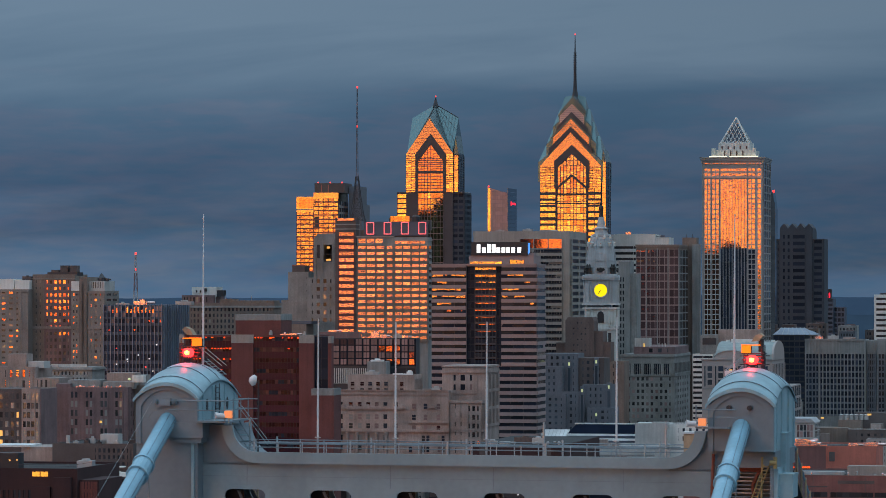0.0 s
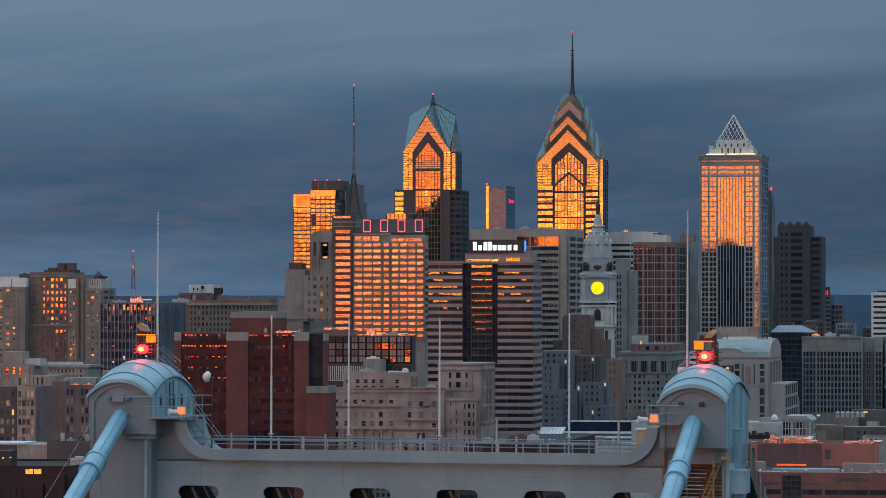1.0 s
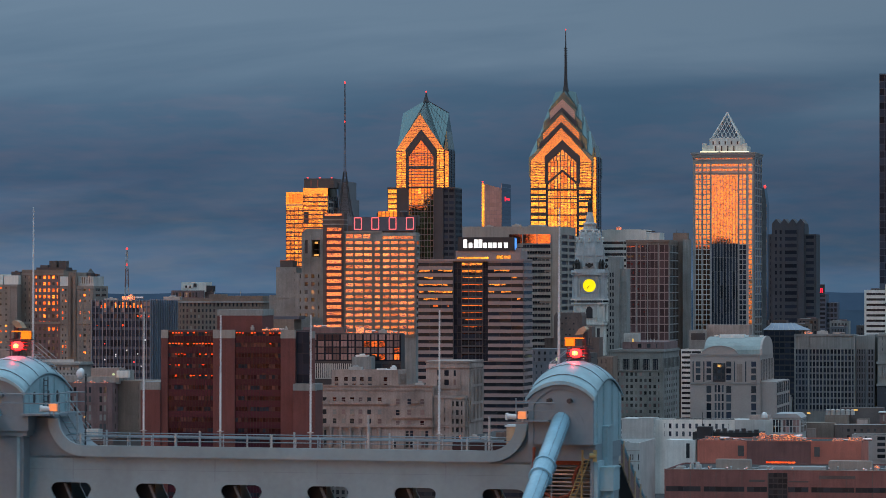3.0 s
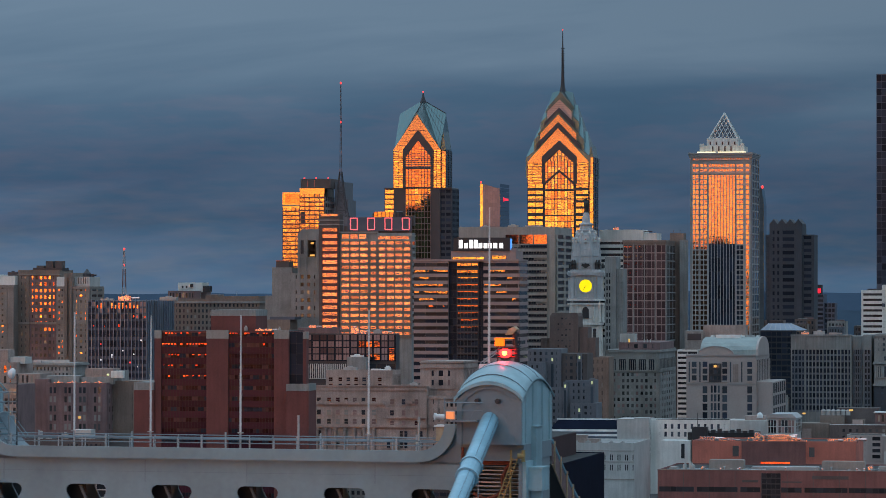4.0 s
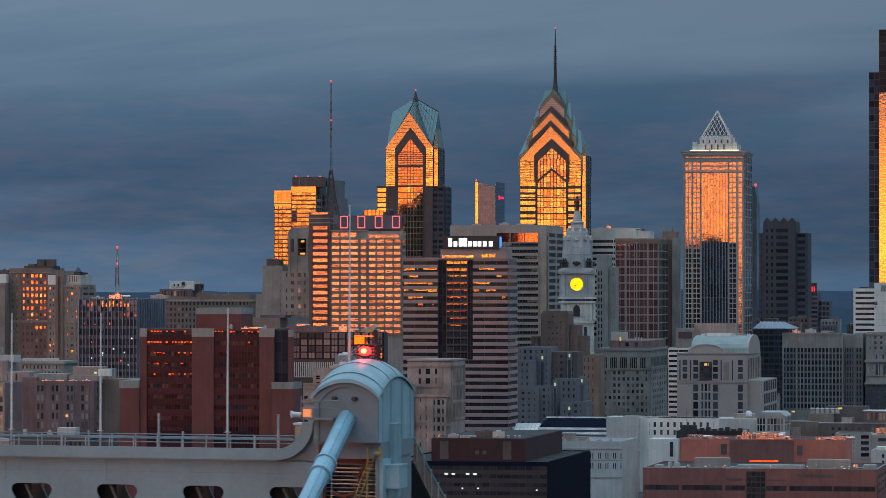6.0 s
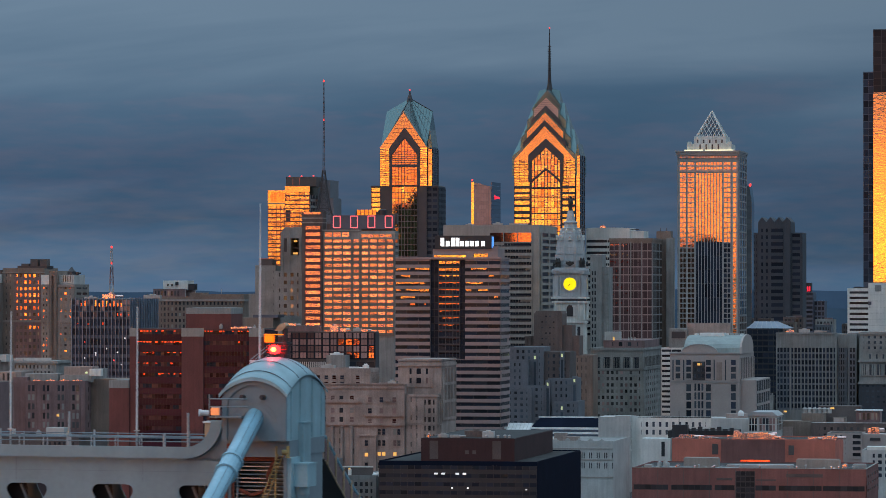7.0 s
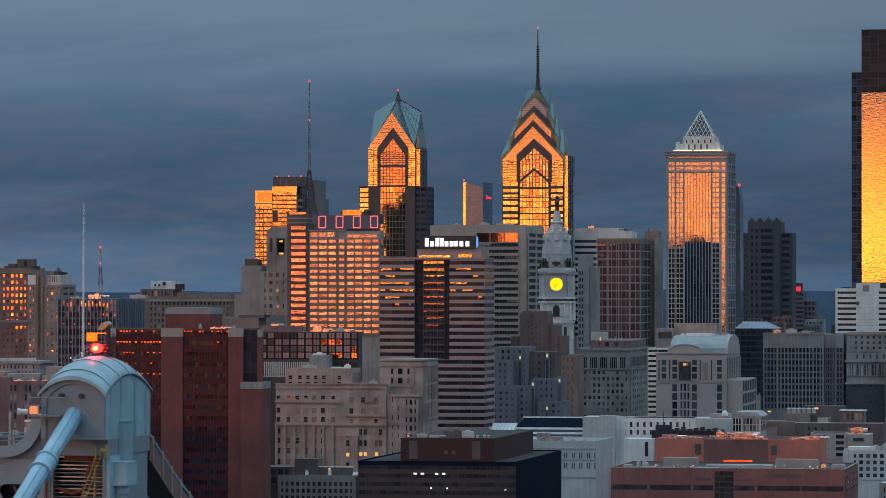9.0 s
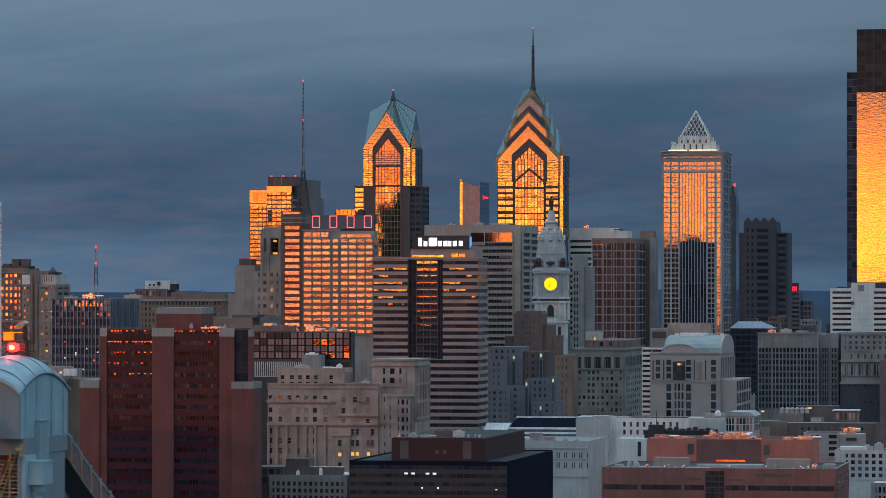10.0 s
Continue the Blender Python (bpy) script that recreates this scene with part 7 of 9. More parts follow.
apt.front(ub + 0.5, 47.3, zr + 0.6, 115.4, 6, 1, 0.9, 1.0, "pale", "g_dark", v=-4, jit=0.8, depth=0.2)
apt.vol("wing_penthouse", W + 0.3, ua, -8.5, 20, zr, 115.8, "white")
wg = ["g_sash", "g_sash", "g_flash"]
apt.front(W + 0.3, ua - 0.2, 58.4, zr - 1.5, 2, 14, 1.1, 2.1, "tan_brick", wg, v=-8, jit=0.9, depth=0.25)
apt.front(ub + 0.2, ur - 0.4, 58.4, zr - 1.5, 3, 14, 2.0, 2.1, "tan_brick", wg, v=-8, jit=0.9, depth=0.25)
apt.front(ua + 0.4, ub - 0.4, 65.5, 115.1, 1, 13, 3.0, 2.4, "stone_dark", wg, v=-9, jit=0.9, depth=0.2)
apt.right(-7, 24, 58.4, zr - 1.5, 2, 14, 3.2, 2.1, "tan_brick", "g_dark", u=ur, jit=1.0, depth=0.3)
for za in (108.0, 86.0):
    apt.boxes("cornice", [(W, ur + 0.5, -8.7, -8, za, za + 1.1)], "tan_brick")
for u, h in ((W + 3, 1.6), (ub + 4, 2.2), (ub + 8, 1.8)):
    apt.unit(u, 2, 115.8, 2.6, 2, h, "dark_metal", 1)
bm = bmesh.new()
turned(bm, [(2.6, 115.8), (2.6, 117.9), (1.4, 119.3), (0.3, 120.8)], 16, W + 17, 2)
part("water_tank", bm, M["dark_metal"], apt.e)
# left wing
ul = -32.5
zl = 110.8
apt.vol("wing_wall", ul, 0.0, -10, 24, 0, zl, "tan_brick")
apt.front(ul, -4.1, 58.4, zl - 1.5, 6, 15, 2.4, 2.2, "tan_brick", ["g_sash", "g_sash", "g_flash"], v=-10, jit=0.8, depth=0.3)
apt.boxes("wing_penthouse", [(-20.3, -10.3, -7, 15, zl, 117.2), (-9.9, -0.4, -6, 15, zl, 116.5)], "white", "white rooftop penthouse")
apt.boxes("cornice", [(ul, 0.0 + 0.4, -10.6, -10, 109.1, 110.1), (ul, 0.0 + 0.4, -10.6, -10, 86.0, 87.1)], "tan_brick")
apt.unit(-7.4, 2, 116.5, 6, 3, 2.4, "dark_metal")

# ---- grey blocks behind the fins ----
mid = office("grey_roofscape_block", "grey stone block with a white penthouse and rooftop plant", -149.6, 2600.0, 21.3, 30)
W, D = mid.w, mid.d
mid.body(0, W, 0, D, 0, 106.1, "brick_plum")
mid.front(0.5, W * 0.85, 101.7, 105.7, 8, 1, 1.0, 0.9, "brick_plum", "g_sash", jit=1.5)
mid.vol("penthouse", 5.7, 22.4, 4, 20, 106.1, 112.4, "white", "white rooftop penthouse")
mid.front(6.9, 13.7, 108.3, 110.2, 2, 1, 1.5, 0.4, "white", "g_dark", v=4)
mid.boxes("plant", [(22.8, 27.4, 3, 9, 106.1, 110.2), (14.1, 16.0, 3, 6, 109.4, 111.6)], "black", "black cooling plant")
md2 = office("grey_stone_block", "long grey stone block with tall windows and cornice", -105.8, 2500.0, 55.6, 25)
W, D = md2.w, md2.d
md2.body(0, W, 0, D, 0, 101.2, "stone_dark")
md2.front(0.5, W - 0.5, 81.0, 99.0, 22, 5, 1.3, 1.6, "stone_dark", ["g_sash", "g_dark", "g_plum"], jit=1.2, depth=0.25)
md2.cornice(0, W, 0, D, 99.2, 1.2, 0.8, "stone_grey")
md2.vol("upper_block", W * 0.5, W * 0.98, 3, 20, 101.2, 103.7, "stone_dark")
md2.vol("upper_block", W * 0.36, W * 0.5, 3, 20, 101.2, 104.7, "stone_dark")
for u in (0.3, 0.42, 0.72):
    bm = bmesh.new()
    rod(bm, (W * u, 4, 101.2), (W * u, 4, 106.9), 0.15, 5)
    part("vent_pipe", bm, M["galv"], md2.e)

# ---- far lattice mast ----
lat = thing("lattice_mast", "far red and white lattice broadcasting mast", "mast", Matrix.Translation((-231.2, 3000, 0)))
zt = 137.3
for k in range(14):
    z0, z1 = 40 + (zt - 40) * k / 14, 40 + (zt - 40) * (k + 1) / 14
    r0, r1 = 4.6 - 3.9 * k / 14, 4.6 - 3.9 * (k + 1) / 14
    bm = bmesh.new()
    for i in range(4):
        a0, a1 = math.pi / 4 + math.pi / 2 * i, math.pi / 4 + math.pi / 2 * (i + 1)
        rod(bm, (r0 * math.cos(a0), r0 * math.sin(a0), z0), (r1 * math.cos(a0), r1 * math.sin(a0), z1), 0.32, 5)
        rod(bm, (r0 * math.cos(a0), r0 * math.sin(a0), z0), (r1 * math.cos(a1), r1 * math.sin(a1), z1), 0.16, 4)
        rod(bm, (r1 * math.cos(a0), r1 * math.sin(a0), z1), (r1 * math.cos(a1), r1 * math.sin(a1), z1), 0.16, 4)
    part("mast_section", bm, M["grey_metal" if k % 4 in (0, 1) else "brick_plum"], lat)
bm = bmesh.new()
box(bm, -5, 5, -5, 5, 0, 40)
part("base_block", bm, M["concrete"], lat)
for z in (zt, zt - 12):
    bm = bmesh.new()
    turned(bm, [(0.3, z), (0.8, z + 0.4), (0.8, z + 1.5), (0.3, z + 1.9)], 8)
    part("aviation_lamp", bm, M["red_small"], lat)

# ---- clock tower ----
CX, CY = 97.6, 2460.0
ch = thing("clock_tower", "ornate pale stone clock tower with yellow dials and bronze statue", "clock tower", Matrix.Translation((CX, CY, 0)) @ Matrix.Rotation(-GRID * 0.4, 4, "Z"))


def cz(py):
    return 107.69 + (509.7 - py) * 2460 / 7056


def octa(r, c=0.3):
    """Square plan with cut corners."""
    k = r * (1 - c)
    return [(-r, -k), (-k, -r), (k, -r), (r, -k), (r, k), (k, r), (-k, r), (-r, k)]


bm = bmesh.new()
column(bm, octa(9.6, 0.12), 0, cz(560))
part("shaft", bm, M["marble"], ch)
bm = bmesh.new()
column(bm, octa(10.0, 0.16), cz(560), cz(534))
part("column_stage", bm, M["marble"], ch)
for s in range(2):
    for i in range(6):
        if i in (2, 3):
            continue
        u = -8.8 + 17.6 * i / 5
        bm = bmesh.new()
        p = (u, -10.4) if s == 0 else (10.4, u)
        turned(bm, [(0.85, cz(566)), (0.7, cz(564)), (0.62, cz(540)), (0.9, cz(537))], 10, *p)
        part("column", bm, M["marble"], ch)
for y0, r in ((626, 10.2), (600, 10.0), (572, 10.6), (536, 11.2), (529, 11.6)):
    bm = bmesh.new()
    column(bm, octa(r, 0.12), cz(y0), cz(y0 - 3))
    part("string_course", bm, M["marble"], ch)
for s in range(2):
    for k in range(3):
        bm = bmesh.new()
        if s == 0:
            prism(bm, [(-2.0, cz(560)), (-2.0, cz(545)), (-1.2, cz(541)), (0, cz(539.5)), (1.2, cz(541)), (2.0, cz(545)), (2.0, cz(560))], -10.25, -9.9)
        else:
            box(bm, 9.9, 10.25, -2, 2, cz(560), cz(541))
    part("tall_arch", bm, M["black"], ch, "dark arched opening")
    for u in (-5.5, 5.5):
        bm = bmesh.new()
        box(bm, u - 0.9, u + 0.9, -9.75, -9.5, cz(594), cz(578)) if s == 0 else box(bm, 9.5, 9.75, u - 0.9, u + 0.9, cz(594), cz(578))
        part("slot_window", bm, M["g_dark"], ch)
    for u in (-7.5, -3.5, 0, 3.5, 7.5):
        bm = bmesh.new()
        box(bm, u - 0.5, u + 0.5, -10.0, -9.5, cz(626), cz(574)) if s == 0 else box(bm, 9.5, 10.0, u - 0.5, u + 0.5, cz(626), cz(574))
        part("pilaster", bm, M["marble"], ch)
bm = bmesh.new()
column(bm, octa(9.9, 0.22), cz(526), cz(485))
part("clock_stage", bm, M["iron"], ch)
for r, y0, y1 in ((10.8, 485, 481), (11.3, 481, 478), (9.6, 478, 474), (10.6, 528, 524)):
    bm = bmesh.new()
    column(bm, octa(r, 0.2), cz(y0), cz(y1))
    part("cornice", bm, M["iron"], ch)
for s in range(4):
    bm = bmesh.new()
    turned(bm, [(3.95, 0), (3.95, 0.35), (3.6, 0.4)], 32)
    o = part("dial", bm, M["clock"], ch, "yellow lit clock dial")
    o.matrix_basis = Matrix.Rotation(math.pi / 2 * s, 4, "Z") @ pose(0, -9.9, cz(503), 90, 0, 0)
    bm = bmesh.new()
    for ang, ln in ((212, 2.9), (224, 1.8)):
        a = radians(ang)
        rod(bm, (-0.4 * math.sin(a), -0.4 * math.cos(a), 0.45), (ln * math.sin(a), ln * math.cos(a), 0.45), 0.13, 5)
    q = part("clock_pointers", bm, M["bronze"], o)
    bm = bmesh.new()
    n = 32
    rings = [[bm.verts.new((r * math.cos(2 * math.pi * i / n), r * math.sin(2 * math.pi * i / n), z)) for i in range(n)] for r, z in ((3.95, 0.3), (4.7, 0.3), (4.7, 0.7), (3.95, 0.6))]
    for k in range(4):
        for i in range(n):
            j = (i + 1) % n
            bm.faces.new((rings[k][i], rings[k][j], rings[(k + 1) % 4][j], rings[(k + 1) % 4][i]))
    part("dial_ring", bm, M["iron"], o)
    # small pediment over the dial, coupled columns at its sides
    bm = bmesh.new()
    prism(bm, [(-6, cz(484)), (-3, cz(478)), (0, cz(476)), (3, cz(478)), (6, cz(484))], -11.4, -9.4)
    o2 = part("dial_pediment", bm, M["iron"], ch)
    o2.matrix_basis = Matrix.Rotation(math.pi / 2 * s, 4, "Z")
    for u in (-7.4, -5.9, 5.9, 7.4):
        bm = bmesh.new()
        turned(bm, [(0.6, cz(524)), (0.5, cz(520)), (0.45, cz(490)), (0.65, cz(487))], 8, u, -10.2)
        o3 = part("stage_column", bm, M["iron"], ch)
        o3.matrix_basis = Matrix.Rotation(math.pi / 2 * s, 4, "Z")
bm = bmesh.new()
turned(bm, [(9.4, cz(474)), (9.6, cz(468)), (9.5, cz(455)), (9.0, cz(440)), (8.0, cz(425)), (6.9, cz(414)), (5.9, cz(408)), (6.2, cz(407)), (6.2, cz(404)), (4.4, cz(403)), (4.0, cz(396)),
             (4.7, cz(395)), (4.7, cz(393)), (2.9, cz(391)), (2.5, cz(382)), (2.0, cz(377)), (1.6, cz(373))], 8, turn=math.pi / 8)
part("dome", bm, M["iron"], ch)
for i in range(8):
    a = math.pi / 8 + math.pi / 4 * i
    bm = bmesh.new()
    pr = [(9.55, cz(474)), (9.65, cz(455)), (9.15, cz(440)), (8.15, cz(425)), (7.0, cz(414)), (6.0, cz(408))]
    for (r0, z0), (r1, z1) in zip(pr, pr[1:]):
        rod(bm, (r0 * math.cos(a), r0 * math.sin(a), z0), (r1 * math.cos(a), r1 * math.sin(a), z1), 0.35, 6)
    part("dome_rib", bm, M["iron"], ch)
for z, r in ((cz(462), 9.15), (cz(450), 8.95), (cz(438), 8.3), (cz(427), 7.6), (cz(414), 6.4)):
    bm = bmesh.new()
    turned(bm, [(r - 0.5, z - 0.5), (r + 0.15, z - 0.35), (r + 0.15, z + 0.35), (r - 0.5, z + 0.5)], 24)
    part("dome_moulding", bm, M["iron"], ch)
for i in range(8):
    a = -math.pi / 2 + math.pi / 4 * i
    for z, r, sz in ((cz(421), 8.0, 0.75),):
        bm = bmesh.new()
        prism(bm, [(-sz, -1.2), (-sz, 0.6), (-sz * 0.6, 1.1), (0, 1.4), (sz * 0.6, 1.1), (sz, 0.6), (sz, -1.2)], -0.7, 1.2)
        box(bm, -sz - 0.25, sz + 0.25, -0.85, 1.2, -1.5, -1.2)
        o = part("dormer", bm, M["marble"], ch)
        o.matrix_basis = Matrix.Rotation(a + math.pi / 2, 4, "Z") @ Matrix.Translation((0, -r, z))
        bm = bmesh.new()
        turned(bm, [(sz * 0.5, -0.04), (sz * 0.5, 0.04)], 10)
        o = part("dormer_window", bm, M["brick_orange"], ch)
        o.matrix_basis = Matrix.Rotation(a + math.pi / 2, 4, "Z") @ pose(0, -r - 0.74, z + 0.1, 90, 0, 0)
    bm = bmesh.new()
    turned(bm, [(0.9, -1.2), (1.05, 0), (0.5, 1.0), (0.2, 1.6)], 8)
    o = part("dome_ornament", bm, M["marble"], ch)
    o.matrix_basis = Matrix.Rotation(a + math.pi / 8, 4, "Z") @ Matrix.Translation((0, -6.1, cz(409)))
for i in range(4):
    bm = bmesh.new()
    prism(bm, [(-2.6, 0.2), (-2.2, 1.6), (-1.0, 1.2), (-0.4, 1.7), (0.4, 1.7), (1.0, 1.2), (2.2, 1.6), (2.6, 0.2), (1.4, -0.4), (0.5, -1.2), (-0.5, -1.2), (-1.4, -0.4)], -0.5, 0.5)
    o = part("bronze_eagle", bm, M["bronze"], ch, "dark bronze eagle")
    o.matrix_basis = Matrix.Rotation(math.pi / 2 * i, 4, "Z") @ Matrix.Translation((0, -10.2, cz(468)))
for i in range(4):
    for du in (-6.8, 6.8):
        bm = bmesh.new()
        turned(bm, [(1.2, 0), (1.0, 1.0), (0.9, 2.6), (1.15, 4.0), (0.7, 5.2), (0.55, 5.8), (0.35, 6.4)], 8)
        o = part("bronze_statue", bm, M["bronze"], ch, "dark bronze corner statue")
        o.matrix_basis = Matrix.Rotation(math.pi / 2 * i, 4, "Z") @ Matrix.Translation((du, -8.2, cz(475)))
bm = bmesh.new()
turned(bm, [(1.5, cz(373.5)), (1.35, cz(372)), (1.15, cz(368)), (1.35, cz(362)), (1.55, cz(357)), (1.2, cz(354)), (0.55, cz(353)), (0.65, cz(351.5)), (0.6, cz(349.5)), (1.0, cz(349.2)), (0.55, cz(348.8)), (0.45, cz(347))], 10)
part("crowning_statue", bm, M["bronze"], ch, "dark bronze statue on the dome", smooth=True)
bm = bmesh.new()
column(bm, [(-45, -30), (45, -30), (45, 40), (-45, 40)], 0, 24)
part("palace_block", bm, M["stone_grey"], ch)

# ---- towers right of the clock ----
wt = office("white_banded_tower", "white office tower with dark horizontal window bands", 152.5, 2863.0, 32.0, 30, "office tower")
W, D = wt.w, wt.d
wt.body(0, W, 0, D, 0, 149.4, "white", h=1.2)
wt.front(0.5, W - 0.5, 71.1, 142.1, 2, 17, 0.3, 2.3, "white", "g_black", jit=0.3)
wt.vol("penthouse", 3, W - 6, 6, 20, 149.4, 151.0, "white")
wt.boxes("rail", [(W * 0.45, W * 1.2, 3, 3.3, 149.0, 149.8)], "dark_metal")
wt.unit(W * 0.3, 5, 149.4, 4, 3, 3.0, "unit_warm")
wt.vol("rear_wall", W, 41.4, 4, D, 0, 148.5, "white")
br = office("brown_grid_tower", "brown granite tower with light mullions and bronze glass", 164.2, 2775.0, 30.2, 53.2, "office tower")
W, D = br.w, br.d
zt = 141.4
br.vol("wall", 0, W, 0, D, 0, zt, "stone_dark")
br.front(0, W, 66.3, 138.6, 9, 13, 0.35, 0.75, "granite_pink", "g_plum", jit=0.7, depth=0.3)
br.right(0, D, 66.3, 138.6, 3, 13, 0.5, 0.75, "concrete", "g_dark", jit=0.4)
# tipped panes added in the upper left bays as sunrise glints
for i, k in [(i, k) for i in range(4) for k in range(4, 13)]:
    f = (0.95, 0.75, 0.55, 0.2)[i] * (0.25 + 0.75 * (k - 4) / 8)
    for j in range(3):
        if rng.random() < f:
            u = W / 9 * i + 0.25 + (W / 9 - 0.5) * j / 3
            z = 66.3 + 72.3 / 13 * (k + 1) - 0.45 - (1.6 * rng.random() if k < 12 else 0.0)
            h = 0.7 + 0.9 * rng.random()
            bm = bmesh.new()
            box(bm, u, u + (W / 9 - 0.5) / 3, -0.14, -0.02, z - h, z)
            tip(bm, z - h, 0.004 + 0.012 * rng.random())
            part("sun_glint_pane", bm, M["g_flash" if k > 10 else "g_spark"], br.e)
for i in range(5):
    u = W * i / 4
    bm = bmesh.new()
    box(bm, max(u - 0.4, 0), min(u + 0.4, W), -0.75, -0.3, 66.3, 139.8)
    part("pier", bm, M["concrete"], br.e)
br.boxes("top_band", [(-0.3, W + 0.3, -0.5, D, zt - 1.0, zt + 0.8)], "stone_dark")
br.vol("core_tower", W * 0.88, 36.9, D - 4, D + 6, 0, 147.7, "stone_dark")
br.vol("core_edge", 36.9 - 3, 39.7, D - 7, D - 4, 0, 143.0, "concrete")
br.boxes("roof_posts", [(W * 0.95, W * 0.96, D, D + 0.4, 147.7, 150.0), (W * 1.1, W * 1.11, D, D + 0.4, 147.7, 150.0)], "dark_metal")
gs = office("grey_ribbed_block", "grey concrete block with narrow dark windows", 123.7, 2640.0, 7.6, 20)
gs.body(0, gs.w, 0, 20, 0, 128.5, "concrete")
gs.front(0.3, gs.w * 0.6, 66.4, 118.8, 2, 12, 0.8, 1.6, "concrete", "g_black", jit=0.3)
gs.vol("side_block", gs.w, 12.1, 2, 20, 0, 121.4, "concrete")
for k in range(13):
    bm = bmesh.new()
    z = 66.4 + 4.2 * k
    box(bm, gs.w + 0.1, 12.1, 1.6, 2, z, z + 1.6)
    part("ledge", bm, M["concrete"], gs.e)

# ---- slim dark tower, crown-topped tower and lower neighbours ----
sl = office("slim_dark_glass_tower", "slim dark glass tower with a slanted top and red lamp", 254.9, 3060.0, 4.4, 20, "skyscraper")
bm = bmesh.new()
prism(bm, [(0, 0), (0, 185.2), (sl.w * 0.6, 186.1), (sl.w, 172.6), (sl.w, 0)], 0, 20)
part("wall", bm, M["g_blue"], sl.e)
for k in range(24):
    bm = bmesh.new()
    z = 72.9 + (179.1 - 72.9) * k / 24
    box(bm, 0.1, sl.w - 0.1, -0.15, 0, z, z + 3.6)
    part("pane", bm, M["g_blue"], sl.e)
bm = bmesh.new()
turned(bm, [(0.3, 185.2), (1.0, 186.1), (1.0, 187.4), (0.3, 187.8)], 8, sl.w * 0.7, 2)
part("aviation_lamp", bm, M["red_small"], sl.e)
cr = office("zigzag_crown_tower", "dark grey granite tower with a zigzag gabled crown", 310.9, 3253.0, 41.2, 36, "skyscraper")
W, D = cr.w, cr.d
zt = 152.7
cr.vol("wall", 0, W, 2, D, 0, zt, "slate")
ua, ub = 5.1, 31.9
cr.vol("tower", ua, ub, 0, D, 0, 159.2, "slate")
n = 4
for i in range(n):
    bm = bmesh.new()
    a = ua + (ub - ua) * i / n
    b = ua + (ub - ua) * (i + 1) / n
    prism(bm, [(a, 159.2), (a, 161.5), ((a + b) / 2, 165.4), (b, 161.5), (b, 159.2)], 0.4 * i, D - 3)
    part("crown_gable", bm, M["slate"], cr.e)
cr.front(0.5, ua, 73.0, zt - 2, 2, 15, 1.2, 2.6, "slate", "g_navy", v=2, jit=0.4)
cr.front(ua + 0.3, 15.3, 73.0, 156.0, 2, 15, 2.2, 2.6, "slate", "g_navy", v=0, jit=0.4)
cr.front(15.3, 25.9, 73.0, 156.0, 1, 15, 0.5, 2.6, "slate", "g_navy", v=0, jit=0.4)
cr.vol("pale_pier", 26.4, 31.5, -0.5, 0, 0, 156.0, "slate")
cr.front(31.9, W - 1, 73.0, zt - 1, 1, 15, 1.0, 2.6, "slate", "g_navy", v=2, jit=0.4)
pn = office("dark_banded_block", "dark office block with ledges and a small red lit sign", 342.4, 3500.0, 25.8, 30)
W, D = pn.w, pn.d
pn.vol("wall", 0, W, 0, D, 0, 103.6, "blue_metal")
pn.vol("sign_block", 15.4, 23.9, 2, 12, 103.6, 112.0, "black", "black sign block")
bm = bmesh.new()
box(bm, 15.9, 17.4, 1.6, 2, 104.6, 109.0)
part("sign", bm, M["sign_white"], pn.e)
for a in (1404, 1407.5, 1411):
    bm = bmesh.new()
    box(bm, 18.4 + (a - 1404) * 0.5, 18.4 + (a - 1404) * 0.5 + 1.2, 1.6, 2, 104.6, 108.8)
    part("sign", bm, M["sign_red"], pn.e)
pn.front(0, W, 67.9, 103.1, 3, 9, 0.5, 1.8, "blue_metal", "g_black", jit=0.4, lit=0.01)
pn.vol("low_block", W, 35.8, 4, 24, 0, 96.1, "blue_metal")
pn.front(W, 35.8, 67.9, 95.6, 3, 6, 0.8, 1.6, "blue_metal", "g_dark", v=4, jit=0.8)
for i, (a, b, t) in enumerate(((1367, 1390, 572), (1392, 1408, 566), (1408, 1440, 572), (1440, 1475, 568))):
    bm = bmesh.new()
    box(bm, -2 + 12.0 * i, 8 + 12.0 * i, -420, -400, 0, 78 + 3 * (i % 3))
    part("annex", bm, M["stone_dark" if i % 2 else "brick_brown"], pn.e)

# ---- far low blocks before the hills ----
for x, y, w, h, mt, lab in ((288, 3060, 14, 80.5, "stone_dark", "far low brown block with a flat roof"), (300, 3120, 16, 84.0, "brick_brown", "far brown brick block with rooftop plant"),
                            (314, 3040, 12, 78.5, "concrete_dark", "far grey block with a flat roof"), (327, 3150, 15, 82.0, "stone_grey", "far pale stone block"),
                            (340, 3090, 13, 79.0, "brick_dark", "far dark brick block with a flat roof"), (338, 3700, 14, 98.0, "slate", "far slate-grey tower among the hills")):
    fb = office("far_block", lab, x, y, w, 18, "building", group="far low blocks")
    fb.body(0, w, 0, 18, 0, h, mt, h=0.8)
    fb.front(0.5, w - 0.5, h - 13, h - 1, 5, 3, 1.1, 1.9, mt, ["g_dark", "g_sash"], jit=1.0, depth=0.25)
    fb.unit(2, 3, h, 5, 3, 1.1, "unit", 1)
    fb.vol("roof_house", w * 0.45, w * 0.85, 6, 12, h, h + 1.9, "brick_plum")
    if y > 3600:
        fb.boxes("roof_lamp", [(w * 0.8, w * 0.8 + 0.7, 1, 1.5, h + 0.9, h + 1.6)], "red_small", "small red roof lamp")

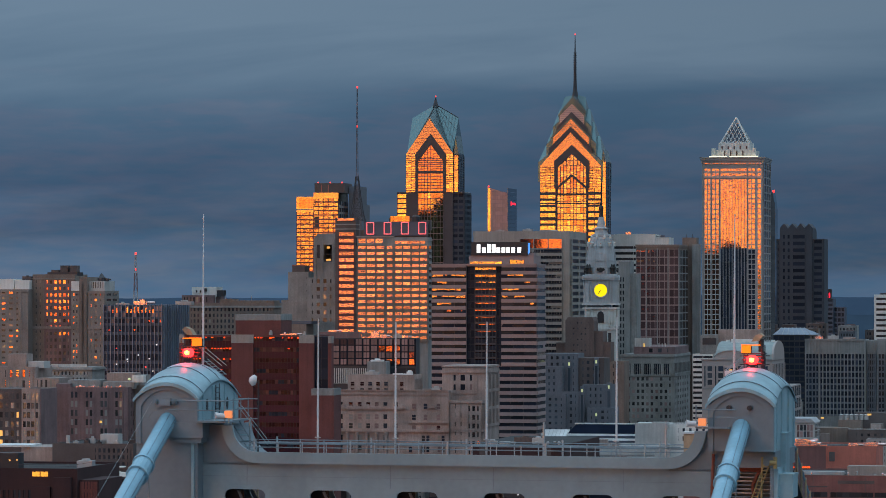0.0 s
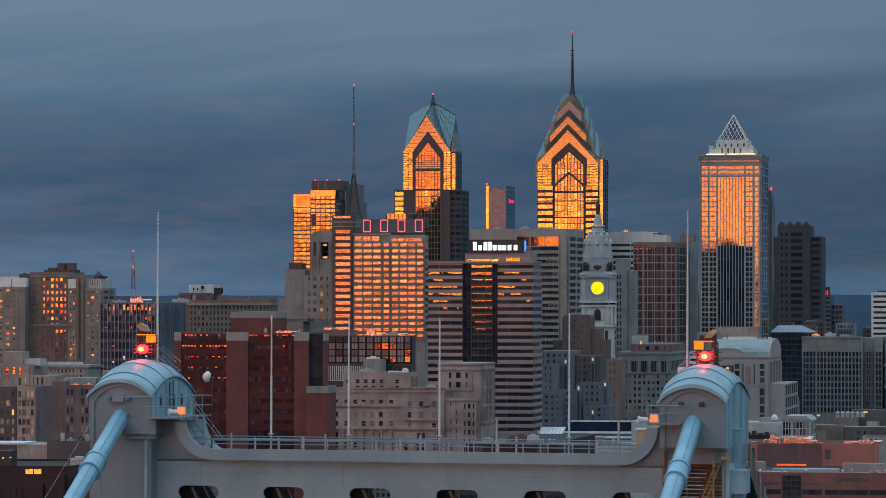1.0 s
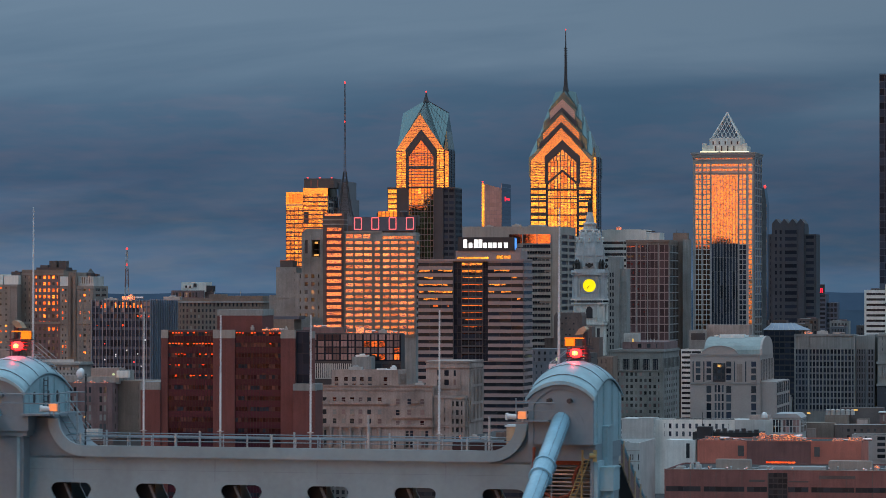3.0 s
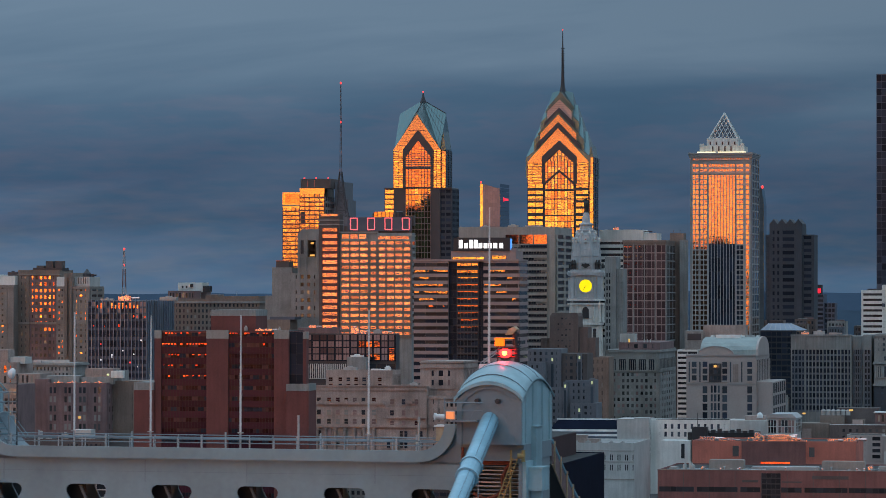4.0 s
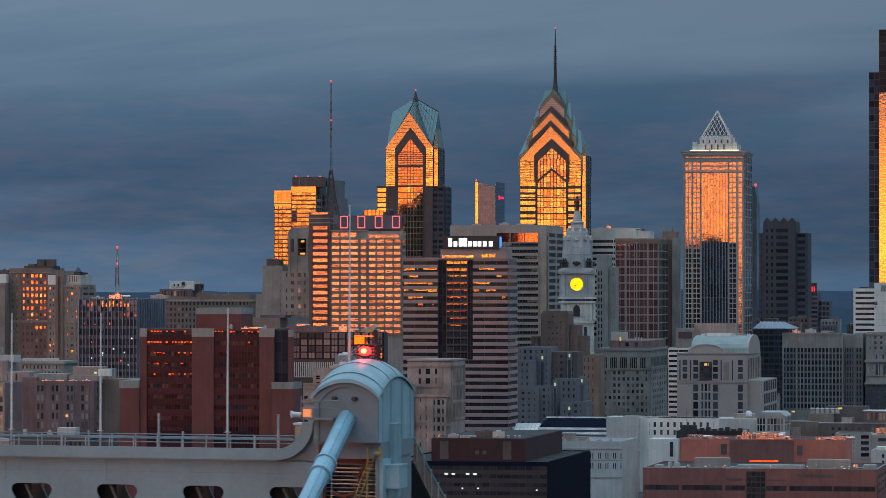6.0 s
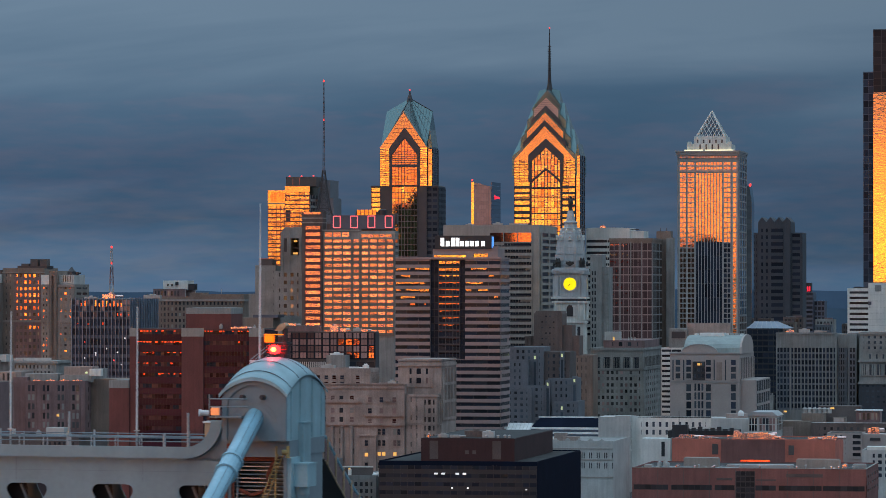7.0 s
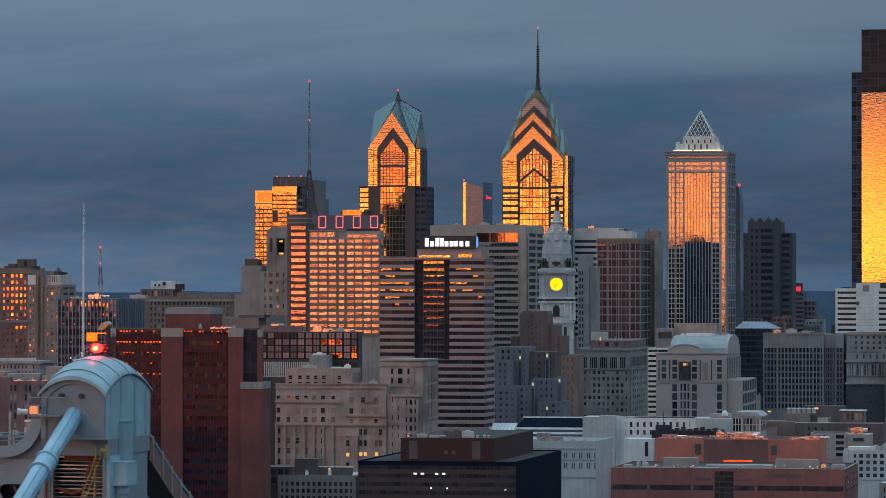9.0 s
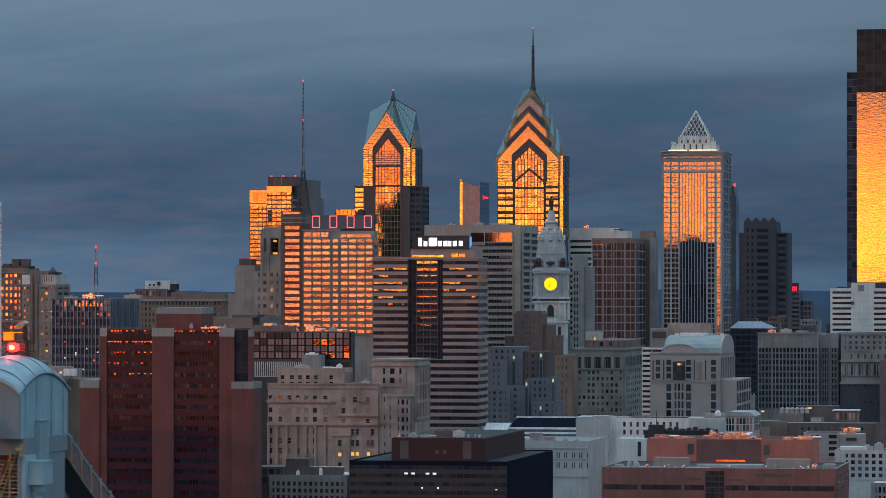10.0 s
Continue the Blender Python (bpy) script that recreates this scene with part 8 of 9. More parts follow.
# ---- white ribbon building ----
wr = office("white_ribbon_block", "white office block with ribbon windows and a blank stair tower", 362.1, 2750.0, 64.6, 30)
W, D = wr.w, wr.d
ua, ub = 14.5, 30.1
wr.body(0, W, 0, D, 0, 106.4, "white", h=1.0)
wr.vol("stair_tower", ua, ub, -1.2, 12, 0, 111.1, "white", "blank white panel stair tower")
wr.vol("stair_louvre", ua + 4.5, ua + 9.0, -1.35, -1.2, 105.2, 109.5, "concrete")
for u0, u1, nb in ((1.5, ua, 2), (ub, W, 4)):
    wr.front(u0, u1, 64.7, 105.2, nb, 11, 0.0001, 2.1, "white", "g_black", jit=0.3, depth=0.5, ends=False)
for k in range(1, 11):
    bm = bmesh.new()
    z = 111.1 - 4.2 * k
    box(bm, ua, ub, -1.24, -1.2, z, z + 0.12)
    part("panel_joint", bm, M["concrete"], wr.e)
wr.unit(4, 4, 106.4, 6, 3, 2.0, "dark_metal", 1)
bm = bmesh.new()
rod(bm, (ua + 0.8, -1.5, 93.9), (ua + 0.2, -1.6, 98.6), 0.12, 5)
box(bm, ua, ua + 2.2, -1.65, -1.6, 95.9, 98.2)
part("flag", bm, M["blue_metal"], wr.e)

# ---- stepped brown brick tower and terraced block before the clock ----
bt = office("stepped_brown_tower", "stepped brown brick tower with narrow windows", 90.7, 2400.0, 17.2, 18)
W, D = bt.w, bt.d
zt = 93.8
bm = bmesh.new()
prism(bm, [(0, 0), (0, zt - 2), (1.4, zt), (W - 0.8, zt), (W, zt - 2), (W, 0)], 0, D)
part("wall", bm, M["brick_brown"], bt.e)
bt.front(1.5, W - 1.5, 64.2, zt - 3, 6, 8, 1.5, 2.5, "brick_brown", ["g_sash", "g_dark"], jit=1.4, skip=lambda i, k: (i * 7 + k * 5) % 3 == 0)
bt.vol("shoulder", -6.2, 0, 3, D, 0, 78.5, "brick_brown")
bt.vol("shoulder", W, 22.7, 2, D, 0, 85.3, "brick_brown")
bt.vol("shoulder", 22.7, 27.2, 3, D, 0, 78.8, "brick_brown")
bt.vol("rear_wing", 19.3, 35.4, 6, D + 6, 0, 67.3, "stone_dark")
bt.front(W + 0.3, 35.1, 23.4, 65.6, 7, 9, 2.0, 2.2, "stone_dark", ["g_sash", "g_dark"], v=2.6, jit=1.4)
bt.vol("rear_wing_front", W, 35.4, 2.6, 6, 0, 66.9, "stone_dark")
bt.front(-5.9, -0.3, 64.2, 77.8, 3, 3, 1.8, 2.2, "brick_brown", "g_sash", v=3, jit=1.4)
te = office("terraced_grey_block", "stepped grey apartment block with green-lit stair tops", 75.8, 2240.0, 20.0, 24, "apartment block")
W, D = te.w, te.d
lv = [(893, 956, 0, 617), (956, 1000, 2, 625), (893, 930, -6, 640), (930, 962, -7, 684), (965, 1012, -5, 672), (975, 1020, -9, 712), (893, 938, -9, 690)]
U = {893: 0.0, 930: 11.9, 938: 14.5, 955: W, 956: W, 962: 22.2, 965: 23.2, 975: 26.4, 1000: 34.4, 1012: 38.3, 1020: 40.8}
ZZ = {617: 74.4, 625: 71.9, 640: 67.1, 684: 53.1, 672: 57.0, 712: 44.3, 690: 51.2}
for a, b, v, y in lv:
    te.vol("terrace_block", U[a], U[b] - 0.02 * v, v, D + v, 0, ZZ[y], "brick_dark" if v == 2 else "concrete_dark")
    nb = max(2, round((U[b] - U[a]) / 3.3))
    te.front(U[a] + 0.4, U[b] - 0.4, ZZ[712] - 18, ZZ[y] - 1.6, nb, max(2, round((ZZ[y] - ZZ[712] + 18) / 3.8)), 1.9, 1.9, "brick_dark" if v == 2 else "concrete_dark", ["g_haze", "g_dark"], v=v, jit=1.2, depth=0.2)
for px, py, v in ((15.1, 69.7, -0.8), (30.2, 70.9, 1.2), (23.5, 55.0, -8), (38.3, 57.0, -6), (31.8, 41.7, -10)):
    te.vol("stair_tower", px - 1.3, px + 1.3, v, v + 4, 0, py + 1.2, "concrete_dark")
    te.vol("stair_light", px - 0.45, px + 0.45, v - 0.12, v, py - 2.1, py - 0.3, "lit_green", "green-yellow lit stair window")
    te.vol("stair_glass", px - 0.7, px + 0.7, v - 0.1, v, py - 20, py - 3.5, "g_haze")

# ---- hotel with arcaded top ----
ho = office("arcaded_stone_hotel", "grey stone hotel with arcaded top floor and sash windows", 143.5, 2480.0, 33.1, 81.4, "hotel")
W, D = ho.w, ho.d
zt = 69.3
zc = 56.6
ho.vol("wall", 0, W, 0, D, 0, zt, "stone_grey")
ho.cornice(0, W, 0, D, zt - 0.6, 1.6, 0.8, "stone_grey")
ho.cornice(0, W, 0, D, zc, 0.9, 0.6, "stone_grey")
ho.front(0.8, W - 0.8, 57.0, 64.4, 5, 1, 2.0, 0.7, "stone_grey", "g_navy", depth=0.9, jit=0.4)
for i in range(5):
    for k in range(3):
        bm = bmesh.new()
        u = 0.8 + (W - 1.6) * (i + 0.28 + 0.22 * k) / 5
        turned(bm, [(0.22, 57.3), (0.2, 64.0)], 6, u, -0.5)
        part("colonnette", bm, M["stone_grey"], ho.e)
ho.front(0.6, W - 0.6, 25.0, zc - 0.6, 11, 8, 1.35, 1.8, "stone_grey", ["g_blinds", "g_mauve", "g_sash"], jit=0.8, depth=0.3)
ho.right(1, D - 1, 25.0, zc - 0.6, 9, 8, 4.6, 1.9, "stone_grey", ["g_mauve", "g_sash"], depth=0.3, jit=0.8)
ho.right(1, D - 1, 57.7, 64.7, 12, 1, 0.9, 0.8, "stone_grey", "g_dark", depth=0.6)
ho.vol("penthouse", 7.1, 33.1, 6, D - 6, zt, 74.9, "brick_plum")
ho.front(9.3, 32.3, zt + 1, 73.8, 4, 1, 3.5, 1.0, "brick_plum", "g_dark", v=6)
for u in (0.28, 0.34, 0.7, 0.76, 0.82):
    bm = bmesh.new()
    rod(bm, (W * u, 5, 74.9), (W * u, 5, 77.0), 0.3, 6)
    part("chimney_pipe", bm, M["pale"], ho.e)
ho.vol("roof_hut", W * 0.22, W * 0.5, 10, 20, 74.9, 80.2, "pale")
bm = bmesh.new()
turned(bm, [(0.5, 74.9), (0.5, 76.7), (0.3, 77.0)], 8, W * 0.42, 4)
part("roof_lamp", bm, M["lit"], ho.e)

# ---- white striped slab between hotel and vaulted court ----
ws = office("white_striped_slab", "white office slab with dark window stripes", 163.8, 2420.0, 12.4, 30)
ws.body(0, ws.w, 0, 30, 0, 70.5, "white")
ws.front(0.2, ws.w + 0.0, 27.0, 70.2, 2, 14, 0.2, 1.7, "white", "g_black", depth=0.4, jit=0.3)
ws.vol("rear_block", 2, 26, 30, 44, 0, 75.3, "concrete")
ws.boxes("rear_louvre", [(6, 20, 29.8, 30, 71.2, 74.3)], "dark_metal")

# ---- vaulted granite court building ----
va = office("vaulted_granite_block", "pale granite block with arched gable and green barrel-vault roof", 195.3, 2370.0, 41.6, 77.8, "building")
W, D = va.w, va.d
zp = 68.8
zm = 51.7
va.vol("wall", 0, W, 0, D, 0, zp, "granite_rose")
u0, u1 = 7.1, 28.1
uc = (u0 + u1) / 2
r = (u1 - u0) / 2
ha = 73.8 - zp
bm = bmesh.new()
prism(bm, [(u0, zp)] + [(uc - r * math.cos(math.pi * i / 16), zp + ha * math.sin(math.pi * i / 16)) for i in range(17)] + [(u1, zp)][:0], -0.3, 2)
part("arched_gable", bm, M["granite_rose"], va.e)
bm = bmesh.new()
arch = [(uc - (r + 0.5) * math.cos(math.pi * i / 16), zp + (ha + 0.5) * math.sin(math.pi * i / 16)) for i in range(17)]
arch2 = [(uc - r * math.cos(math.pi * i / 16), zp + ha * math.sin(math.pi * i / 16)) for i in range(17)]
prism(bm, arch + arch2[::-1], -0.6, 2.2)
part("gable_moulding", bm, M["granite"], va.e)
# barrel vault running across
zv = 79.2
bm = bmesh.new()
n = 14
vd = D * 0.9
v0 = [(4 + (vd - 4) * (1 - math.cos(math.pi * i / n)) / 2, zp - 1 + (zv - zp + 1) * math.sin(math.pi * i / n) ** 0.7) for i in range(n + 1)]
ua, ub = 7.8, W - 0.5
L = [bm.verts.new((ua, y, z)) for y, z in v0]
R = [bm.verts.new((ub, y, z)) for y, z in v0]
for i in range(n):
    bm.faces.new((L[i], R[i], R[i + 1], L[i + 1]))
bm.faces.new(L)
bm.faces.new(R[::-1])
part("barrel_roof", bm, M["copper"], va.e, "pale green metal barrel-vault roof", smooth=False)
bm = bmesh.new()
R1 = [(y, z + 0.5) for y, z in v0]
a = [bm.verts.new((ub, y, z)) for y, z in R1]
b = [bm.verts.new((ub + 1.2, y, z)) for y, z in R1]
for i in range(n):
    bm.faces.new((a[i], b[i], b[i + 1], a[i + 1]))
bm.faces.new(a)
bm.faces.new(b[::-1])
part("vault_end", bm, M["granite_rose"], va.e)
for i in range(10):
    bm = bmesh.new()
    u = ua + 3 + (ub - ua - 6) * i / 9
    box(bm, u, u + 1.8, vd * 0.45, vd * 0.55, zv - 0.6, zv + 0.9)
    part("ridge_vent", bm, M["unit" if i % 3 else "roof_white"], va.e)
va.boxes("ridge_light", [(ua + 7, ua + 22, vd * 0.35, vd * 0.45, zv - 0.8, zv + 1.4)], "roof_white", "white rooftop skylight")
# windows in tall bays
for a, b, k in ((3.1, 6.4, 1), (9.5, 12.9, 1), (21.3, 24.7, 1), (36.2, 39.6, 1)):
    va.front(a, b, zm + 1, zp - 4.0, 1, 3, 0.25, 1.0, "granite_rose", ["g_haze", "g_haze", "g_slate"], depth=0.5, jit=0.4)
    if a > 7.1:
        va.front(a, b, zm - 22, zm - 1.5, 1, 4, 0.25, 1.0, "granite_rose", ["g_haze", "g_haze", "g_slate"], depth=0.5, jit=0.4)
va.front(13.6, 21.0, zm + 1, zp - 5.0, 3, 3, 0.7, 1.4, "dark_metal", "g_haze", depth=0.6, jit=0.4)
va.front(13.9, 20.7, zm - 22, zm - 1.0, 3, 4, 0.7, 1.0, "granite_rose", ["g_haze", "g_haze", "g_slate"], depth=0.5, jit=0.4)
va.boxes("lit_window", [(15.9, 19.0, -0.5, -0.3, 61.4, 62.9)], "lit", "amber lit window")
va.boxes("shade_panel", [(27.8, 31.1, -0.12, 0, 52.7, 63.4)], "stone", "tan shaded panel")
for px in (1.4, 7.8, 26.1, 32.8):
    bm = bmesh.new()
    box(bm, px, px + 0.7, -0.12, 0, zm + 1, zp - 4)
    part("slot", bm, M["g_haze"], va.e)
va.boxes("band", [(-0.2, W + 0.2, -0.4, 0, zm - 0.5, zm + 0.3), (-0.3, W + 0.3, -0.5, 0, zp - 0.5, zp + 0.4)], "granite")
va.right(1, D - 1, zm + 1, zp - 3, 8, 1, 1.2, 0.6, "granite_rose", "g_haze", depth=0.6)
va.right(1, D - 1, zm - 22, zm - 1, 8, 1, 1.2, 0.6, "granite_rose", "g_haze", depth=0.6)
va.vol("annex_wall", W, 51.0, 3, D + 5, 0, 52.7, "granite_rose")
va.right(4, D + 4, zm - 22, 52.0, 6, 3, 1.0, 1.5, "granite_rose", "g_haze", u=51.0, depth=0.4)
va.vol("rear_block", -9, 2, 66, 80, 0, 82.2 + 0.5, "stone_grey")
va.vol("rear_block", 2, 28, 68, 82, 0, 85.6 + 0.5, "stone")
va.boxes("rear_louvre", [(-7.5, 1, 65.8, 66, 76.8, 80.9)], "dark_metal")

# ---- dark block with low glass pyramid ----
dp = office("dark_block_with_glass_roof", "near-black office block with a low grey hipped glass roof", 253.3, 2790.0, 22.2, 30)
W, D = dp.w, dp.d
zt = 79.3
dp.vol("wall", 0, W, 0, D, 0, zt, "black")
dp.front(0, W, 21.6, zt - 1, 6, 14, 0.4, 1.2, "black", "g_navy", depth=0.2, jit=0.4)
bm = bmesh.new()
b = [bm.verts.new(p) for p in ((-0.5, -0.5, zt), (W + 8, -0.5, zt), (W + 8, D, zt), (-0.5, D, zt))]
t = [bm.verts.new(p) for p in ((4, D * 0.5, 84.0), (W - 2, D * 0.5, 84.0))]
bm.faces.new((b[0], b[1], t[1], t[0]))
bm.faces.new((b[1], b[2], t[1]))
bm.faces.new((b[2], b[3], t[0], t[1]))
bm.faces.new((b[3], b[0], t[0]))
bm.faces.new(b[::-1])
part("glass_roof", bm, M["fin"], dp.e)
for i in range(7):
    bm = bmesh.new()
    u = 2 + (W + 2) * i / 6
    rod(bm, (u, -0.5, zt + 0.1), (4 + (W - 6) * i / 6, D * 0.5, 84.2), 0.2, 4)
    part("roof_rib", bm, M["unit"], dp.e)

# ---- concrete grid block ----
cg = office("concrete_grid_block", "dark grey concrete office block with deep window grid", 272.9, 2575.0, 39.1, 30, "office block")
W, D = cg.w, cg.d
zt, zb = 78.2, 69.4
cg.vol("wall", 0, W, 0, D, 0, zt, "concrete")
for i in range(20):
    bm = bmesh.new()
    u = W * i / 20
    box(bm, u + 0.1, u + W / 20 - 0.55, -0.45, 0, zb, zt - 0.6)
    part("panel_rib", bm, M["concrete"], cg.e)
cg.front(0, 9.2, 28.9, zb - 0.5, 4, 10, 0.8, 1.2, "concrete_dark", ["g_navy", "g_navy", "g_slate"], depth=0.5, jit=0.3)
cg.front(9.2, W, 28.9, zb - 0.5, 13, 10, 0.75, 1.2, "concrete_dark", ["g_navy", "g_navy", "g_slate"], depth=0.5, jit=0.3)
for i in range(14):
    u = 9.2 + (W - 9.2) * i / 13
    cg.vol("window_pier", u - 0.32, u + 0.32, -0.6, -0.1, 0, zb - 0.4, "concrete")
cg.boxes("edge_pier", [(8.8, 9.5, -1.3, 0, 0, zt), (W - 0.8, W, -1.3, 0, 0, zt + 0.4), (0, 0.8, -1.3, 0, 0, zt)], "concrete")
cg.boxes("top_rail", [(-0.2, W + 0.2, -0.9, 0, zt - 0.6, zt + 0.6), (-0.2, W + 0.2, -0.9, 0, zb - 0.4, zb + 0.3)], "concrete")
cg.vol("side_wing", W, 46.4, 5, D, 0, 77.8, "concrete")
cg.front(W + 0.3, 45.7, 28.9, zb - 0.5, 4, 10, 0.8, 1.2, "concrete_dark", "g_black", v=5, depth=0.8, jit=0.3)
cg.boxes("panel_rib", [(W + 0.3 + 1.6 * i, W + 1.3 + 1.6 * i, 4.6, 5, zb, 77.1) for i in range(4)], "concrete")
cg.vol("side_wing", 46.4, 51.9, 2, D, 0, 78.6, "concrete")
cg.front(46.8, 51.5, 28.9, zb - 0.5, 2, 10, 0.8, 1.2, "concrete_dark", "g_black", v=2, depth=0.8, jit=0.3)
cg.vol("chapel_tower", -9, -1.5, -4, 4, 0, 38.0, "stone_grey")
for k in range(4):
    cg.vol("merlon", -9 + 2.1 * k, -8.0 + 2.1 * k, -4, -3, 38.0, 39.5, "stone_grey")
cg.unit(6, 5, zt, 5, 3, 2.0, "unit_warm")
cg.unit(14, 6, zt, 7, 4, 2.6, "unit")
cg.unit(24, 8, zt, 5, 4, 1.8, "stone", 1)

# ---- classical tower beside it ----
cl = office("classical_brick_tower", "dark brick tower with a pale stone colonnaded crown", 320.8, 2560.0, 35.1, 30, "building")
W, D = cl.w, cl.d
za, zb = 77.6, 46.1
cl.vol("wall", 0, W, 0, D, 0, zb, "slate")
cl.vol("crown", 0.4, W, 0.4, D, zb, za, "stone_grey")
cl.front(0.5, W, 21.4, zb - 1, 10, 7, 1.8, 2.2, "slate", ["g_haze", "g_haze"], jit=1.2, depth=0.3)
cl.cornice(0, W, 0, D, zb - 0.4, 1.4, 0.8, "stone_grey")
cl.cornice(0, W, 0, D, 59.9, 1.4, 0.8, "stone_grey")
cl.cornice(0, W, 0, D, za, 1.0, 0.4, "stone_grey")
cl.front(0.8, W, 51.1, 58.4, 7, 1, 2.2, 0.5, "stone_grey", "g_haze", v=0.4, depth=0.7)
for i in range(14):
    bm = bmesh.new()
    turned(bm, [(0.5, 51.1), (0.42, 58.4)], 8, 1.4 + W * i / 14.5, -0.3)
    part("column", bm, M["stone_grey"], cl.e)
cl.front(0.8, W, 61.3, 64.9, 8, 1, 3.2, 0.8, "stone_grey", "g_haze", v=0.4)
cl.vol("attic", 1.0, W, 1.0, D, za + 1.0, 79.4, "stone_grey")
cl.front(0.8, W, 66.6, 76.8, 9, 3, 2.3, 1.7, "stone_grey", "g_haze", v=0.4, jit=1.0, depth=0.3)
cl.vol("side_house", 26.1, 46.0, -12, 0, 0, 61.3, "brick_plum")

# ---- low blocks in the foreground of the city ----
dk = office("dark_glass_low_block", "dark brown low block with a brick upper storey and black glass", 57.5, 1590.0, 64.2, 115.8, "building")
W, D = dk.w, dk.d
zl = 37.8
dk.body(0, W, 0, D, 0, zl, "black_wall", h=0.6)
dk.front(0, W, 23.1, zl - 1.2, 22, 4, 0.2, 1.9, "black", ["g_black", "g_navy", "g_navy"], depth=0.12, jit=0.5)
dk.boxes("lit_window", [(22.6 + 2.9 * i, 24.0 + 2.9 * i, -0.28, -0.12, 33.0, 33.7) for i in (0, 1, 3, 4)], "lit_white", "cool white lit window")
dk.vol("black_glass_side", W, W + 0.2, 0, D, 0, zl + 0.2, "black_wall")
ua, ub = 15.3, 53.5
zu = 46.1 + 1.0
dk.vol("upper_storey", ua, ub, 10, D - 8, zl, zu, "brick_maroon", "brown brick upper storey")
dk.vol("upper_roof", ua + 0.5, ub - 0.5, 10.5, D - 8.5, zu, zu + 0.15, "roof_dark")
dk.boxes("upper_louvre", [(ua + 3.5, ua + 7, 9.9, 10, zl + 1, zu - 1), (ub - 9, ub - 5.5, 9.9, 10, zl + 1, zu - 1), (ua + 18, ua + 19.5, 9.9, 10, zl + 3, zl + 4.5), (ua + 21, ua + 22.5, 9.9, 10, zl + 3, zl + 4.5)], "brick_dark")
dk.unit(ua + 24, 16, zu, 4.6, 3, 2.6, "pale")
dk.unit(ua + 16, 20, zu, 9, 4, 2.8, "brick_brown")
dk.unit(ua + 6, 14, zu, 4, 3, 1.4, "unit")
dk.unit(ua + 11, 14, zu, 4, 3, 1.2, "unit", 1)
dk.unit(ua + 2, 13, zu, 1.2, 1.2, 1.2, "unit_warm")
for k in range(5):
    bm = bmesh.new()
    turned(bm, [(0.5, zu), (0.5, zu + 0.9), (0.7, zu + 1.0), (0.3, zu + 1.4)], 10, ub - 12 + 2.3 * k, 14 + (k % 2) * 3)
    part("roof_vent", bm, M["unit"], dk.e)
dk.boxes("street_lamp_glow", [(29.6, 29.6 + 0.6, -0.6, -0.3, 27.4, 27.9), (36.0, 36.0 + 0.6, -0.6, -0.3, 27.4, 27.9), (59.7, 59.7 + 0.6, -0.6, -0.3, 27.0, 27.4)], "sign_white", "bright white lamp")

gl = office("grey_low_block", "low grey building with white parapet and rooftop clutter", -7.5, 1640.0, 32.9, 40, "building")
W, D = gl.w, gl.d
zt = 29.8
gl.body(0, W, 0, D, 0, zt, "concrete", roof="roof_white", h=0.8)
gl.front(0.5, W - 0.5, 19.3, zt - 2, 14, 3, 1.0, 1.2, "concrete", "g_dark", depth=0.3, jit=1.0)
gl.vol("rear_block", 5.7, 15.5, 6, 16, 0, 37.0, "brick_dark")
gl.vol("rear_block", -10, 5.7, 2, 20, 0, 33.7, "brick_dark")
gl.front(-9.5, 5.0, 26.3, 32.8, 5, 2, 0.8, 0.8, "brick_dark", "g_dark", v=2, jit=1)
gl.vol("roof_screen", 11.2, 30.0, 8, 8.6, zt + 0.1, 33.5, "brick_dark")
gl.boxes("screen_cap", [(11.2, 30.0, 7.8, 8.8, 33.5, 33.9)], "white")
gl.unit(20.5, 3, zt, 1.2, 1.2, 3.0, "white")
gl.unit(10.8, 3, zt, 1.2, 1.2, 2.0, "white")
gl.unit(30.5, 4, zt, 5, 3, 1.2, "roof_white")
bm = bmesh.new()
turned(bm, [(0.3, zt + 3.0), (0.45, zt + 3.2), (0.3, zt + 3.6)], 8, 20.5 + 0.5, 3.2)
part("roof_lamp", bm, M["lit"], gl.e)

rl = office("red_brick_low_block", "long low red brick building with strip windows and flat roof", 184.6, 1551.0, 91.7, 133.3, "building")
W, D = rl.w, rl.d
zt = 36.4
D = 62
rl.vol("wall", 0, W, 0, D, 0, zt, "brick_faded")
rl.vol("roof", 0.6, W - 0.6, 0.6, D - 0.6, zt, zt + 0.15, "roof_dark")
rl.parapet(0, W, 0, D, zt, 0.7, "brick_faded")
rl.boxes("coping", [(-0.15, W + 0.15, -0.15, 0.6, zt + 0.7, zt + 0.9), (W - 0.5, W + 0.15, 0.6, D, zt + 0.7, zt + 0.9)], "concrete_warm")
zb0, zb1 = 28.5, 30.5
for a, b in ((0.6, 14.3), (15.5, 31.5), (32.6, 40.4), (48.6, 56.6), (57.7, 74.5), (74.9, 91.2)):
    n = max(3, round((b - a) / 2.4))
    rl.front(a, b, zb0, zb1, n, 1, 0.10, 0.2, "dark_metal", "g_black", depth=0.10, jit=0.6)
rl.front(40.9, 48.4, 23.0, 36.0, 4, 6, 0.2, 0.5, "dark_metal", "g_black", depth=0.2, jit=0.4)
rl.boxes("recess_panel", [(33.3, 39.5, -0.1, 0, 32.4, 33.3), (48.8, 56.6, -0.1, 0, 32.4, 32.9), (60.6, 74.9, -0.08, 0, 33.8, 35.1)], "brick_dark")
